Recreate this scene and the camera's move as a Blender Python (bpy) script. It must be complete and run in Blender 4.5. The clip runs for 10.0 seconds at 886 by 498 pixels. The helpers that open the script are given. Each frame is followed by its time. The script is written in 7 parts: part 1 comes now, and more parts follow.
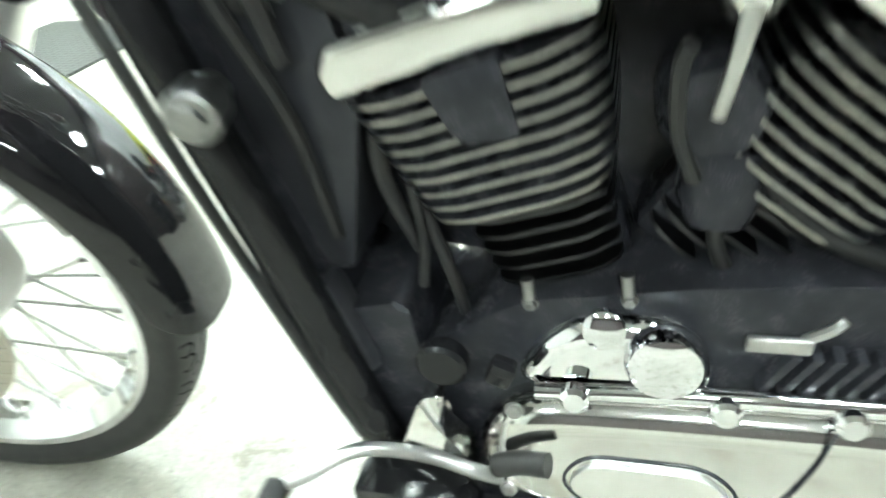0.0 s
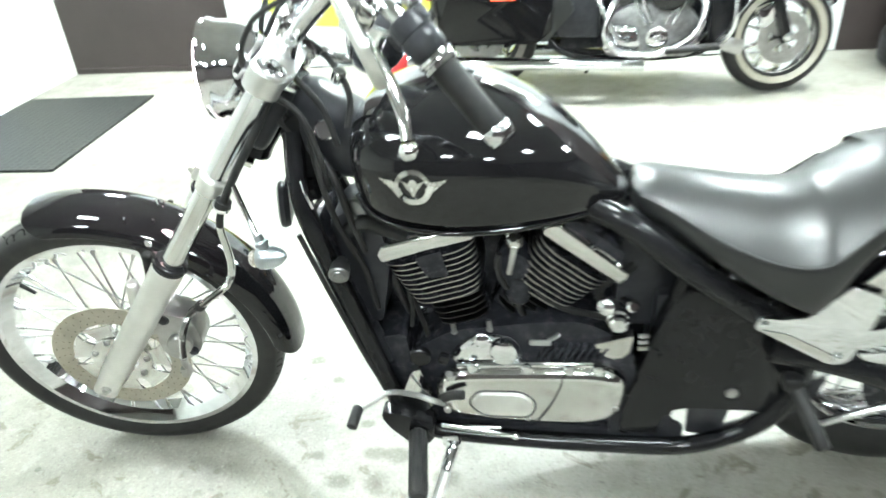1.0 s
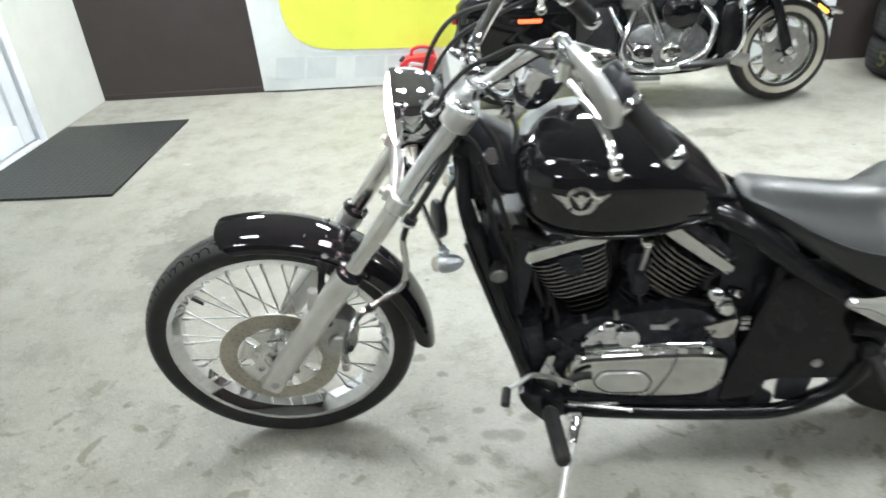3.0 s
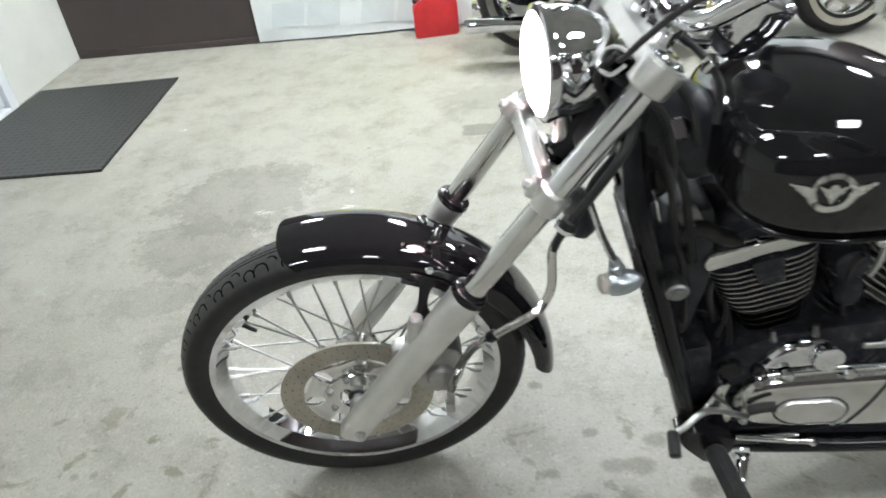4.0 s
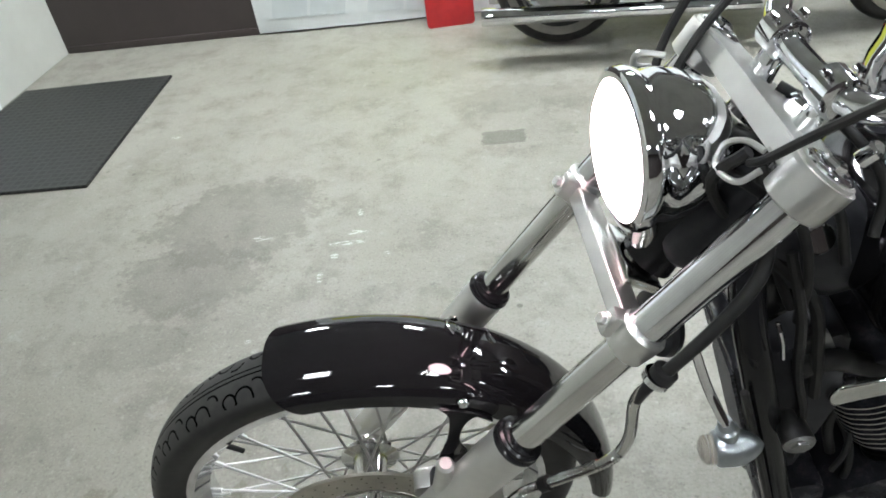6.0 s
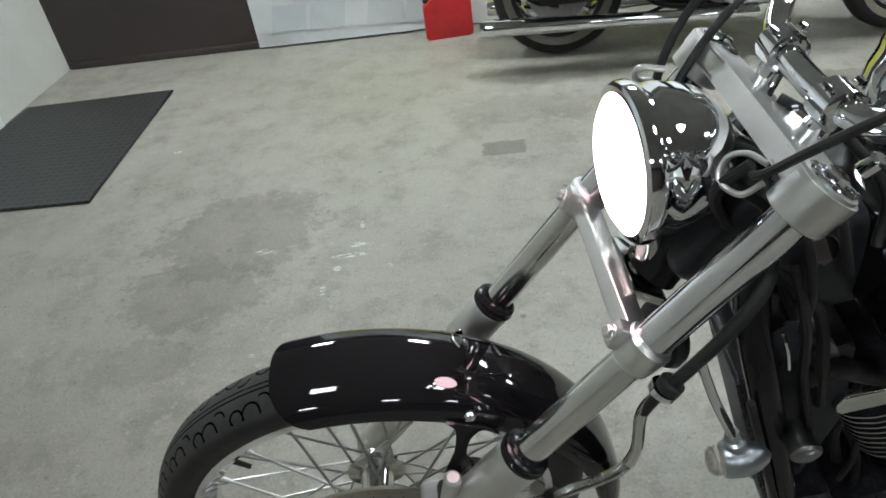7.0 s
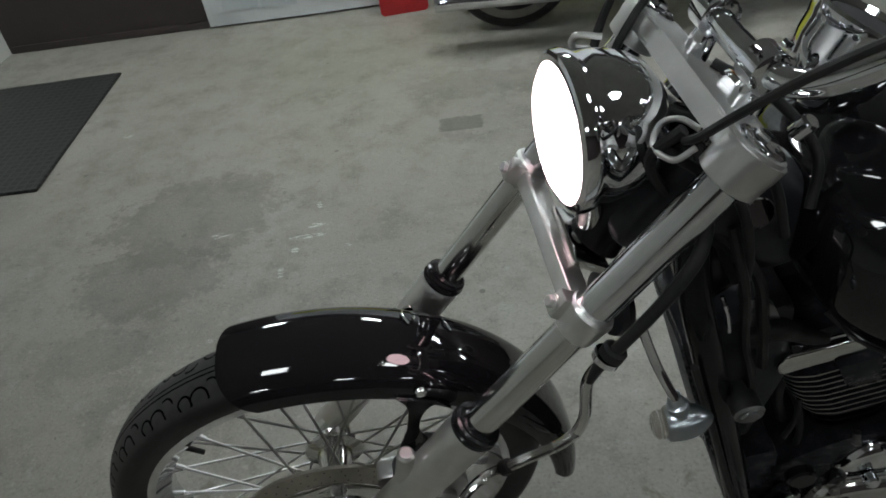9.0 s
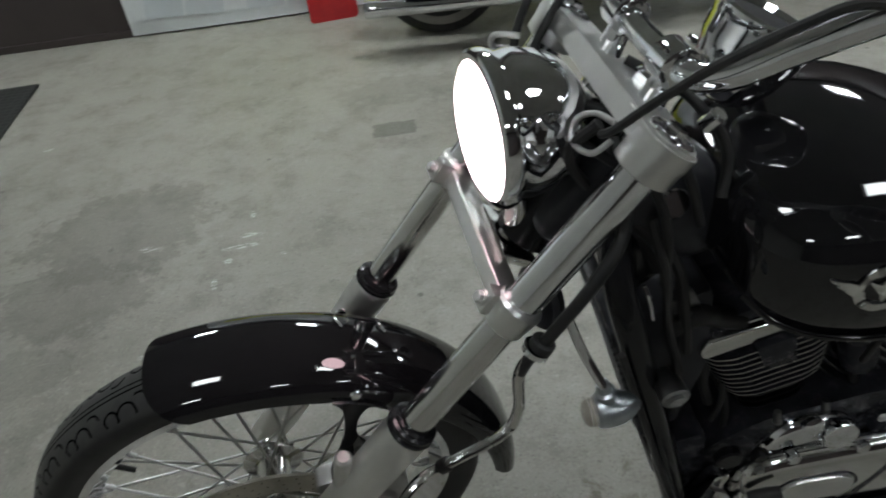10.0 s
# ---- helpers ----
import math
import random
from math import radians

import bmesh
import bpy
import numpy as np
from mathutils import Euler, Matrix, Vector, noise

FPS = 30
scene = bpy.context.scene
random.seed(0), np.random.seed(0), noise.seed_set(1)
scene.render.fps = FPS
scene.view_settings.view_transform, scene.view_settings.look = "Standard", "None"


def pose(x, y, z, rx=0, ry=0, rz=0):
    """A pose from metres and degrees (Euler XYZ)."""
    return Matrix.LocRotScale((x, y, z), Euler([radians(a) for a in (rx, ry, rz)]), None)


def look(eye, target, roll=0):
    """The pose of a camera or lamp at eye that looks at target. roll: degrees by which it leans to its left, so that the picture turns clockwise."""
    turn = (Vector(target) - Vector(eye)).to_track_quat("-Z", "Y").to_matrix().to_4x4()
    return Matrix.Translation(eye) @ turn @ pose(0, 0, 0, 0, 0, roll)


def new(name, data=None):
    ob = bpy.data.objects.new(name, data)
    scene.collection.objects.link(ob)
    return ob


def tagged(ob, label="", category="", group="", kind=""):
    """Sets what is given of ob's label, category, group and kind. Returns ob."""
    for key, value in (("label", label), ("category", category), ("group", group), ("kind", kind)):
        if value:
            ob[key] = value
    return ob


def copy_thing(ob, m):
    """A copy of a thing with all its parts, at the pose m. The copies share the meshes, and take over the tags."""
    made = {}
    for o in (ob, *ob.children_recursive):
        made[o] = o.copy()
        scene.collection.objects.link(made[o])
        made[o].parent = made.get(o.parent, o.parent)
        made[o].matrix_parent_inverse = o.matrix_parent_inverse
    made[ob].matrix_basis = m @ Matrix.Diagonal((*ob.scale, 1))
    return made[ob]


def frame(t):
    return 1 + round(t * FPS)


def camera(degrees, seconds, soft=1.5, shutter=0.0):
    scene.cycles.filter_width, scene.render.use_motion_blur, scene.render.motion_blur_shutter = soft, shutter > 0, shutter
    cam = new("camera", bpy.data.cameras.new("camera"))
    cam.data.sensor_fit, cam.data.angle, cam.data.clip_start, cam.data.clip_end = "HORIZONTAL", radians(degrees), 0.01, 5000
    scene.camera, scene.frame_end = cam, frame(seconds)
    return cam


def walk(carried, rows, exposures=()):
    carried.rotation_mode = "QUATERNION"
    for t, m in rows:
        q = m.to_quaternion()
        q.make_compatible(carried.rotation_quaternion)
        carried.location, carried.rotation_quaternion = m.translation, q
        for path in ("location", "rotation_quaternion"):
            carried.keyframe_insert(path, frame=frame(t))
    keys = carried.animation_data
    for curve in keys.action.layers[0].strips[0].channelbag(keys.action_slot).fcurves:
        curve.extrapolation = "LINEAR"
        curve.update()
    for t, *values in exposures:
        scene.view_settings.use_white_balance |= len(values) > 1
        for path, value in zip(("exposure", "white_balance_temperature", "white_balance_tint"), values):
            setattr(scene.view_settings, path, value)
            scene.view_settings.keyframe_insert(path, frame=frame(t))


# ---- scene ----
cam = camera(64.6, 10.0, soft=1.7, shutter=0.5)
PATH = [
    (0, (0.093, -0.305, 0.758), (-0.288, 0.914, -0.029), -6.7),
    (0.2, (0.087, -0.406, 0.876), (-0.269, 0.802, 0.061), -6.2),
    (0.3, (0.086, -0.46, 0.937), (-0.242, 0.751, 0.115), -5.9),
    (0.5, (0.106, -0.582, 1.041), (-0.195, 0.637, 0.22), -5.5),
    (1, (0.19, -0.96, 1.271), (-0.017, 0.315, 0.509), -4.4),
    (1.5, (0.213, -1.27, 1.384), (0.069, 0.47, 0.41), -3.7),
    (2, (0.168, -1.452, 1.431), (0.076, 0.301, 0.472), -3.2),
    (2.5, (0.048, -1.419, 1.418), (-0.089, 0.333, 0.463), -3.7),
    (3, (-0.128, -1.203, 1.41), (-0.327, 0.518, 0.412), -5.2),
    (3.2, (-0.183, -1.118, 1.39), (-0.39, 0.588, 0.367), -6.0),
    (4.3, (-0.464, -0.709, 1.298), (-0.602, 0.911, 0.134), -7.2),
    (4.5, (-0.463, -0.643, 1.293), (-0.598, 0.963, 0.109), -7.6),
    (5, (-0.449, -0.521, 1.297), (-0.602, 1.063, 0.085), -7.8),
    (5.5, (-0.459, -0.488, 1.303), (-0.638, 1.095, 0.095), -7.7),
    (6, (-0.472, -0.479, 1.315), (-0.659, 1.119, 0.127), -8.0),
    (7.5, (-0.476, -0.48, 1.325), (-0.657, 1.136, 0.16), -9.0),
    (8, (-0.475, -0.475, 1.329), (-0.638, 1.134, 0.152), -9.1),
    (8.5, (-0.464, -0.474, 1.316), (-0.597, 1.119, 0.115), -9.1),
    (9, (-0.45, -0.476, 1.312), (-0.551, 1.101, 0.086), -8.8),
    (9.5, (-0.445, -0.479, 1.307), (-0.521, 1.09, 0.071), -8.4),
    (10, (-0.438, -0.485, 1.306), (-0.37, 1.092, 0.077), -7.1),
]

EXPOSURES = [(0, 3.02, 6300, -1), (0.5, 2.87, 6300, 0), (1.0, 2.50, 6250, 4), (1.5, 2.14, 6250, 7.5), (2.0, 1.88, 6250, 10), (2.5, 1.72, 6300, 11), (3.0, 1.49, 6350, 12), (3.6, 1.37, 6350, 13),
             (4.5, 1.32, 6350, 14), (5.0, 1.22, 6350, 13), (5.5, 1.12, 6350, 13), (6.0, 0.97, 6350, 13), (7.5, 0.07, 6300, 12), (8.5, -0.43, 6350, 12), (9.3, -0.33, 6350, 12), (10, -0.18, 6350, 12)]
walk(cam, [(t, look(eye, target, roll)) for t, eye, target, roll in PATH], EXPOSURES)
from functools import partial

# ---------------------------------------------------------------- world and light
world = bpy.data.worlds.new("room_world")
scene.world = world
world.use_nodes = True
world.node_tree.nodes["Background"].inputs[0].default_value = (0.5, 0.55, 0.6, 1)
world.node_tree.nodes["Background"].inputs[1].default_value = 0.05

ROOM_X0, ROOM_X1, ROOM_Y0, ROOM_Y1, ROOM_Z = -3.02, 5.2, -4.6, 3.52, 2.75
LIGHTS = [(x, 2.85) for x in (-1.75, 0.25, 2.25, 4.1)]
DIM_LIGHTS = [(x, y) for y in (-0.30,) for x in (-1.13, 0.87, 2.87)]
FRONT_LIGHTS = [(x, -2.9) for x in (-1.6, 0.4, 2.4)]
LIGHT_POWER = 99.0
# middle row turned down to grade the floor and deepen the bike's shadow
DIM_POWER = 33.0
FRONT_POWER = 38.0
LAMP_POWER = 17.0


# ---------------------------------------------------------------- materials
def nodes_of(name):
    m = bpy.data.materials.new(name)
    m.use_nodes = True
    nt = m.node_tree
    return m, nt, nt.nodes["Principled BSDF"]


def link(nt, a, b):
    nt.links.new(a, b)


def math_node(nt, op, a, b=None, c=None, clamp=False):
    n = nt.nodes.new("ShaderNodeMath")
    n.operation, n.use_clamp = op, clamp
    for i, v in enumerate((a, b, c)):
        if v is None:
            continue
        if isinstance(v, (int, float)):
            n.inputs[i].default_value = v
        else:
            link(nt, v, n.inputs[i])
    return n.outputs[0]


def noise_node(nt, scale, detail=4, rough=0.55, co=None, dist=0.0):
    n = nt.nodes.new("ShaderNodeTexNoise")
    n.inputs["Scale"].default_value = scale
    n.inputs["Detail"].default_value = detail
    n.inputs["Roughness"].default_value = rough
    n.inputs["Distortion"].default_value = dist
    if co is not None:
        link(nt, co, n.inputs["Vector"])
    return n.outputs["Fac"]


def ramp(nt, fac, lo, hi, a=0.0, b=1.0):
    n = nt.nodes.new("ShaderNodeMapRange")
    n.interpolation_type = "SMOOTHSTEP"
    for i, v in ((1, lo), (2, hi), (3, a), (4, b)):
        n.inputs[i].default_value = v
    link(nt, fac, n.inputs[0])
    return n.outputs[0]


def mix(nt, fac, a, b, mode="MIX"):
    n = nt.nodes.new("ShaderNodeMix")
    n.data_type, n.blend_type = "RGBA", mode
    for sock, v in ((n.inputs[0], fac), (n.inputs[6], a), (n.inputs[7], b)):
        if isinstance(v, (int, float)):
            sock.default_value = v
        elif isinstance(v, tuple):
            sock.default_value = (*v, 1)
        else:
            link(nt, v, sock)
    return n.outputs[2]


def bump(nt, bsdf, height, strength=0.3, distance=0.002):
    n = nt.nodes.new("ShaderNodeBump")
    n.inputs["Strength"].default_value = strength
    n.inputs["Distance"].default_value = distance
    link(nt, height, n.inputs["Height"])
    link(nt, n.outputs[0], bsdf.inputs["Normal"])


def coords(nt, kind="Object"):
    return nt.nodes.new("ShaderNodeTexCoord").outputs[kind]


def surface(name, a, b, rough, metal=0.0, scale=30.0, grain=400.0, bumpy=0.08, coat=0.0, spread=0.12, distance=0.0006, stretch=None, gloss=0.5):
    """A worn surface: two tones in patches, fine grain in roughness and relief."""
    m, nt, p = nodes_of(name)
    co = coords(nt)
    if stretch:
        mp = nt.nodes.new("ShaderNodeMapping")
        mp.inputs["Scale"].default_value = stretch
        link(nt, co, mp.inputs[0])
        co = mp.outputs[0]
    big = noise_node(nt, scale, 5, 0.6, co)
    fine = noise_node(nt, grain, 3, 0.6, co)
    link(nt, mix(nt, ramp(nt, big, 0.3, 0.7), a, b), p.inputs["Base Color"])
    r = math_node(nt, "ADD", math_node(nt, "MULTIPLY", math_node(nt, "SUBTRACT", big, 0.5), spread), rough)
    r = math_node(nt, "ADD", r, math_node(nt, "MULTIPLY", math_node(nt, "SUBTRACT", fine, 0.5), spread * 0.8), clamp=True)
    link(nt, r, p.inputs["Roughness"])
    p.inputs["Metallic"].default_value = metal
    p.inputs["Specular IOR Level"].default_value = gloss
    p.inputs["Coat Weight"].default_value = coat
    p.inputs["Coat Roughness"].default_value = 0.03
    if bumpy:
        bump(nt, p, fine, bumpy, distance)
    return m


def glow(name, colour, strength, base=(0.8, 0.8, 0.8)):
    m, nt, p = nodes_of(name)
    p.inputs["Base Color"].default_value = (*base, 1)
    p.inputs["Emission Color"].default_value = (*colour, 1)
    p.inputs["Emission Strength"].default_value = strength
    p.inputs["Roughness"].default_value = 0.3
    return m


def glassy(name, colour, rough=0.08):
    m, nt, p = nodes_of(name)
    p.inputs["Base Color"].default_value = (*colour, 1)
    p.inputs["Transmission Weight"].default_value = 0.75
    p.inputs["Roughness"].default_value = rough
    p.inputs["IOR"].default_value = 1.45
    return m


M = {}
M["paint"] = surface("black_paint", (0.0062, 0.0062, 0.007), (0.0082, 0.0078, 0.0088), 0.05, scale=14, grain=900, bumpy=0.0, spread=0.04)
M["frame"] = surface("frame_black", (0.0075, 0.0075, 0.0085), (0.011, 0.0108, 0.012), 0.17, scale=24, grain=600, bumpy=0.03, gloss=0.28)
M["plastic"] = surface("black_plastic", (0.0204, 0.0211, 0.0252), (0.0336, 0.0336, 0.0384), 0.33, scale=30, grain=900, bumpy=0.08, gloss=0.25)
M["engine"] = surface("engine_black", (0.0192, 0.0197, 0.024), (0.0312, 0.0312, 0.0372), 0.26, scale=40, grain=700, bumpy=0.10, gloss=0.2)
M["chrome"] = surface("chrome", (0.80, 0.81, 0.83), (0.74, 0.74, 0.76), 0.055, 1.0, scale=40, grain=500, bumpy=0.01, spread=0.04)
M["steel"] = surface("dull_steel", (0.48, 0.48, 0.47), (0.40, 0.39, 0.38), 0.38, 1.0, scale=30, grain=600, bumpy=0.02, spread=0.07)
M["alu"] = surface("satin_aluminium", (0.76, 0.755, 0.74), (0.67, 0.665, 0.65), 0.38, 1.0, scale=14, grain=700, bumpy=0.015, spread=0.06)
M["cast"] = surface("polished_cast_alloy", (0.68, 0.68, 0.67), (0.62, 0.61, 0.59), 0.12, 1.0, scale=12, grain=500, bumpy=0.012, spread=0.07)
M["disc"] = surface("worn_brake_disc", (0.46, 0.43, 0.37), (0.37, 0.35, 0.30), 0.34, 1.0, scale=22, grain=500, bumpy=0.08, spread=0.15)
M["rubber"] = surface("rubber", (0.0187, 0.0189, 0.0198), (0.0308, 0.0297, 0.0286), 0.45, scale=30, grain=500, bumpy=0.15, spread=0.15, gloss=0.18)
M["leather"] = surface("seat_vinyl", (0.0085, 0.009, 0.0092), (0.013, 0.0136, 0.0138), 0.37, scale=9, grain=330, bumpy=0.18, spread=0.12, distance=0.001, gloss=0.65)
M["fin"] = surface("machined_fin_edge", (0.38, 0.37, 0.34), (0.27, 0.265, 0.25), 0.32, 1.0, scale=50, grain=500, bumpy=0.06, spread=0.15)
M["barrel"] = surface("dark_barrel_fin", (0.085, 0.085, 0.088), (0.055, 0.055, 0.058), 0.36, 1.0, scale=50, grain=500, bumpy=0.06, spread=0.15)
M["red"] = surface("red_plastic", (0.50, 0.022, 0.025), (0.40, 0.015, 0.02), 0.35, scale=12, grain=300, bumpy=0.1)
M["wallwhite"] = surface("white_wall_paint", (0.52, 0.53, 0.49), (0.45, 0.46, 0.425), 0.55, scale=1.6, grain=90, bumpy=0.25, spread=0.15, distance=0.002)
M["brown"] = surface("brown_wall_paint", (0.045, 0.0345, 0.0325), (0.037, 0.0285, 0.027), 0.5, scale=2.2, grain=120, bumpy=0.2, spread=0.2, distance=0.0015)
M["ceiling"] = surface("ceiling_paint", (0.33, 0.33, 0.32), (0.28, 0.28, 0.27), 0.7, scale=1.2, grain=60, bumpy=0.2, distance=0.002)
M["doorwhite"] = surface("white_door_plastic", (0.70, 0.73, 0.76), (0.62, 0.65, 0.68), 0.3, scale=3, grain=200, bumpy=0.05)
M["banner"] = surface("banner_vinyl", (0.66, 0.69, 0.69), (0.54, 0.57, 0.57), 0.4, scale=2.5, grain=80, bumpy=0.2, distance=0.002)
M["yellow"] = surface("yellow_print", (0.62, 0.65, 0.085), (0.56, 0.59, 0.07), 0.4, scale=3, grain=80, bumpy=0.1)
M["greyprint"] = surface("grey_print", (0.56, 0.60, 0.61), (0.48, 0.52, 0.53), 0.4, scale=4, grain=80, bumpy=0.1)
M["whitewall"] = surface("whitewall_rubber", (0.46, 0.43, 0.36), (0.36, 0.34, 0.28), 0.5, scale=12, grain=200, bumpy=0.1)
# rear whitewall: the shade under the saddlebag is put into its colour
M["shadewall"] = surface("shaded_whitewall_rubber", (0.20, 0.19, 0.165), (0.14, 0.13, 0.115), 0.55, scale=12, grain=200, bumpy=0.1)
M["chalk"] = surface("yellow_chalk", (0.17, 0.17, 0.05), (0.07, 0.07, 0.03), 0.8, scale=60, grain=300, bumpy=0.2)
M["chalkwhite"] = surface("white_chalk", (0.5, 0.5, 0.48), (0.3, 0.3, 0.29), 0.8, scale=60, grain=300, bumpy=0.2)
M["emblem"] = surface("emblem_metal", (0.78, 0.78, 0.76), (0.62, 0.62, 0.60), 0.25, 1.0, scale=40, grain=300, bumpy=0.05)
M["greysignal"] = surface("grey_chrome_signal", (0.50, 0.54, 0.58), (0.42, 0.45, 0.48), 0.33, 1.0, scale=30, grain=300, bumpy=0.03)
M["darkred"] = surface("dark_red_print", (0.25, 0.015, 0.02), (0.18, 0.01, 0.015), 0.3, scale=30, grain=300, bumpy=0.0)
M["amber"] = glassy("amber_lens", (0.80, 0.74, 0.66), 0.25)
M["amberlit"] = glow("amber_marker", (1.0, 0.45, 0.05), 1.2, (0.6, 0.2, 0.02))
M["redlit"] = glow("red_marker", (1.0, 0.10, 0.03), 1.6, (0.6, 0.05, 0.02))
M["redlens"] = surface("red_lens", (0.45, 0.01, 0.01), (0.35, 0.01, 0.01), 0.15, scale=30, grain=300, bumpy=0.0, coat=0.5)
M["diffuser"] = glow("lamp_diffuser", (0.94, 1.0, 0.985), LIGHT_POWER)
M["dim_diffuser"] = glow("dimmed_lamp_diffuser", (0.94, 1.0, 0.985), DIM_POWER)
M["front_diffuser"] = glow("front_lamp_diffuser", (0.94, 1.0, 0.985), FRONT_POWER)
M["headlamp"] = glow("lit_headlamp_glass", (1.0, 0.70, 0.73), LAMP_POWER)
M["fargrey"] = surface("grey_engine_alloy", (0.30, 0.30, 0.30), (0.20, 0.20, 0.20), 0.35, 1.0, scale=30, grain=300, bumpy=0.1, spread=0.2)
M["mirror"] = surface("mirror_glass", (0.86, 0.87, 0.86), (0.84, 0.85, 0.84), 0.03, 1.0, scale=20, grain=200, bumpy=0.0, spread=0.02)


def tread_rubber(name, count, core, turn):
    """Tyre rubber; arched grooves round the tread, in the wheel's own axes (axle along y)."""
    m, nt, p = nodes_of(name)
    co = coords(nt)
    sep = nt.nodes.new("ShaderNodeSeparateXYZ")
    link(nt, co, sep.inputs[0])
    x, y, z = sep.outputs
    f = partial(math_node, nt)
    rad = f("SQRT", f("ADD", f("MULTIPLY", x, x), f("MULTIPLY", z, z)))
    side = f("ABSOLUTE", y)
    # across: distance from the crown over the curve of the tread; along: place in one 76 mm pitch, shifted on the far half
    across = f("MULTIPLY", f("ARCTAN2", side, f("SUBTRACT", rad, core)), turn)
    ang = f("MULTIPLY", f("ARCTAN2", z, x), count / (2 * math.pi))
    ang = f("ADD", ang, f("MULTIPLY", f("GREATER_THAN", y, 0.0), 0.5))
    along = f("SUBTRACT", f("MULTIPLY", f("FRACT", ang), 0.076), 0.014)

    def arch(u0, v0, r, low, wide=0.0017):
        du = f("SUBTRACT", along, u0)
        dv = f("SUBTRACT", across, v0)
        d = f("SQRT", f("ADD", f("MULTIPLY", du, du), f("MULTIPLY", dv, dv)))
        on = f("LESS_THAN", f("ABSOLUTE", f("SUBTRACT", d, r)), wide)
        return du, f("MULTIPLY", on, f("LESS_THAN", dv, low))

    _, big = arch(0.024, 0.0350, 0.0140, 0.004)
    _, small = arch(0.0485, 0.0345, 0.0105, 0.006)
    du, ear = arch(0.004, 0.0260, 0.0125, -0.001)
    ear = f("MULTIPLY", ear, f("LESS_THAN", du, 0.006))
    mid = f("LESS_THAN", f("ABSOLUTE", f("SUBTRACT", across, 0.0042)), 0.0014)
    groove = f("MAXIMUM", f("MAXIMUM", big, small), f("MAXIMUM", ear, mid))
    n = noise_node(nt, 40, 4, 0.6, co)
    tone = mix(nt, ramp(nt, n, 0.3, 0.7), (0.010, 0.010, 0.0105), (0.017, 0.0165, 0.016))
    # worn only masks the crown; its paler tone paints the light caught there
    worn = ramp(nt, across, 0.050, 0.040)
    tone = mix(nt, worn, tone, mix(nt, ramp(nt, n, 0.3, 0.7), (0.024, 0.024, 0.0235), (0.038, 0.037, 0.0355)))
    # near-black groove colour paints the shade inside the recesses
    link(nt, mix(nt, groove, tone, (0.0015, 0.0015, 0.0015)), p.inputs["Base Color"])
    p.inputs["Roughness"].default_value = 0.5
    link(nt, f("SUBTRACT", 0.35, f("MULTIPLY", groove, 0.33)), p.inputs["Specular IOR Level"])
    h = f("SUBTRACT", f("MULTIPLY", n, 0.1), groove)
    bump(nt, p, h, 0.7, 0.003)
    return m


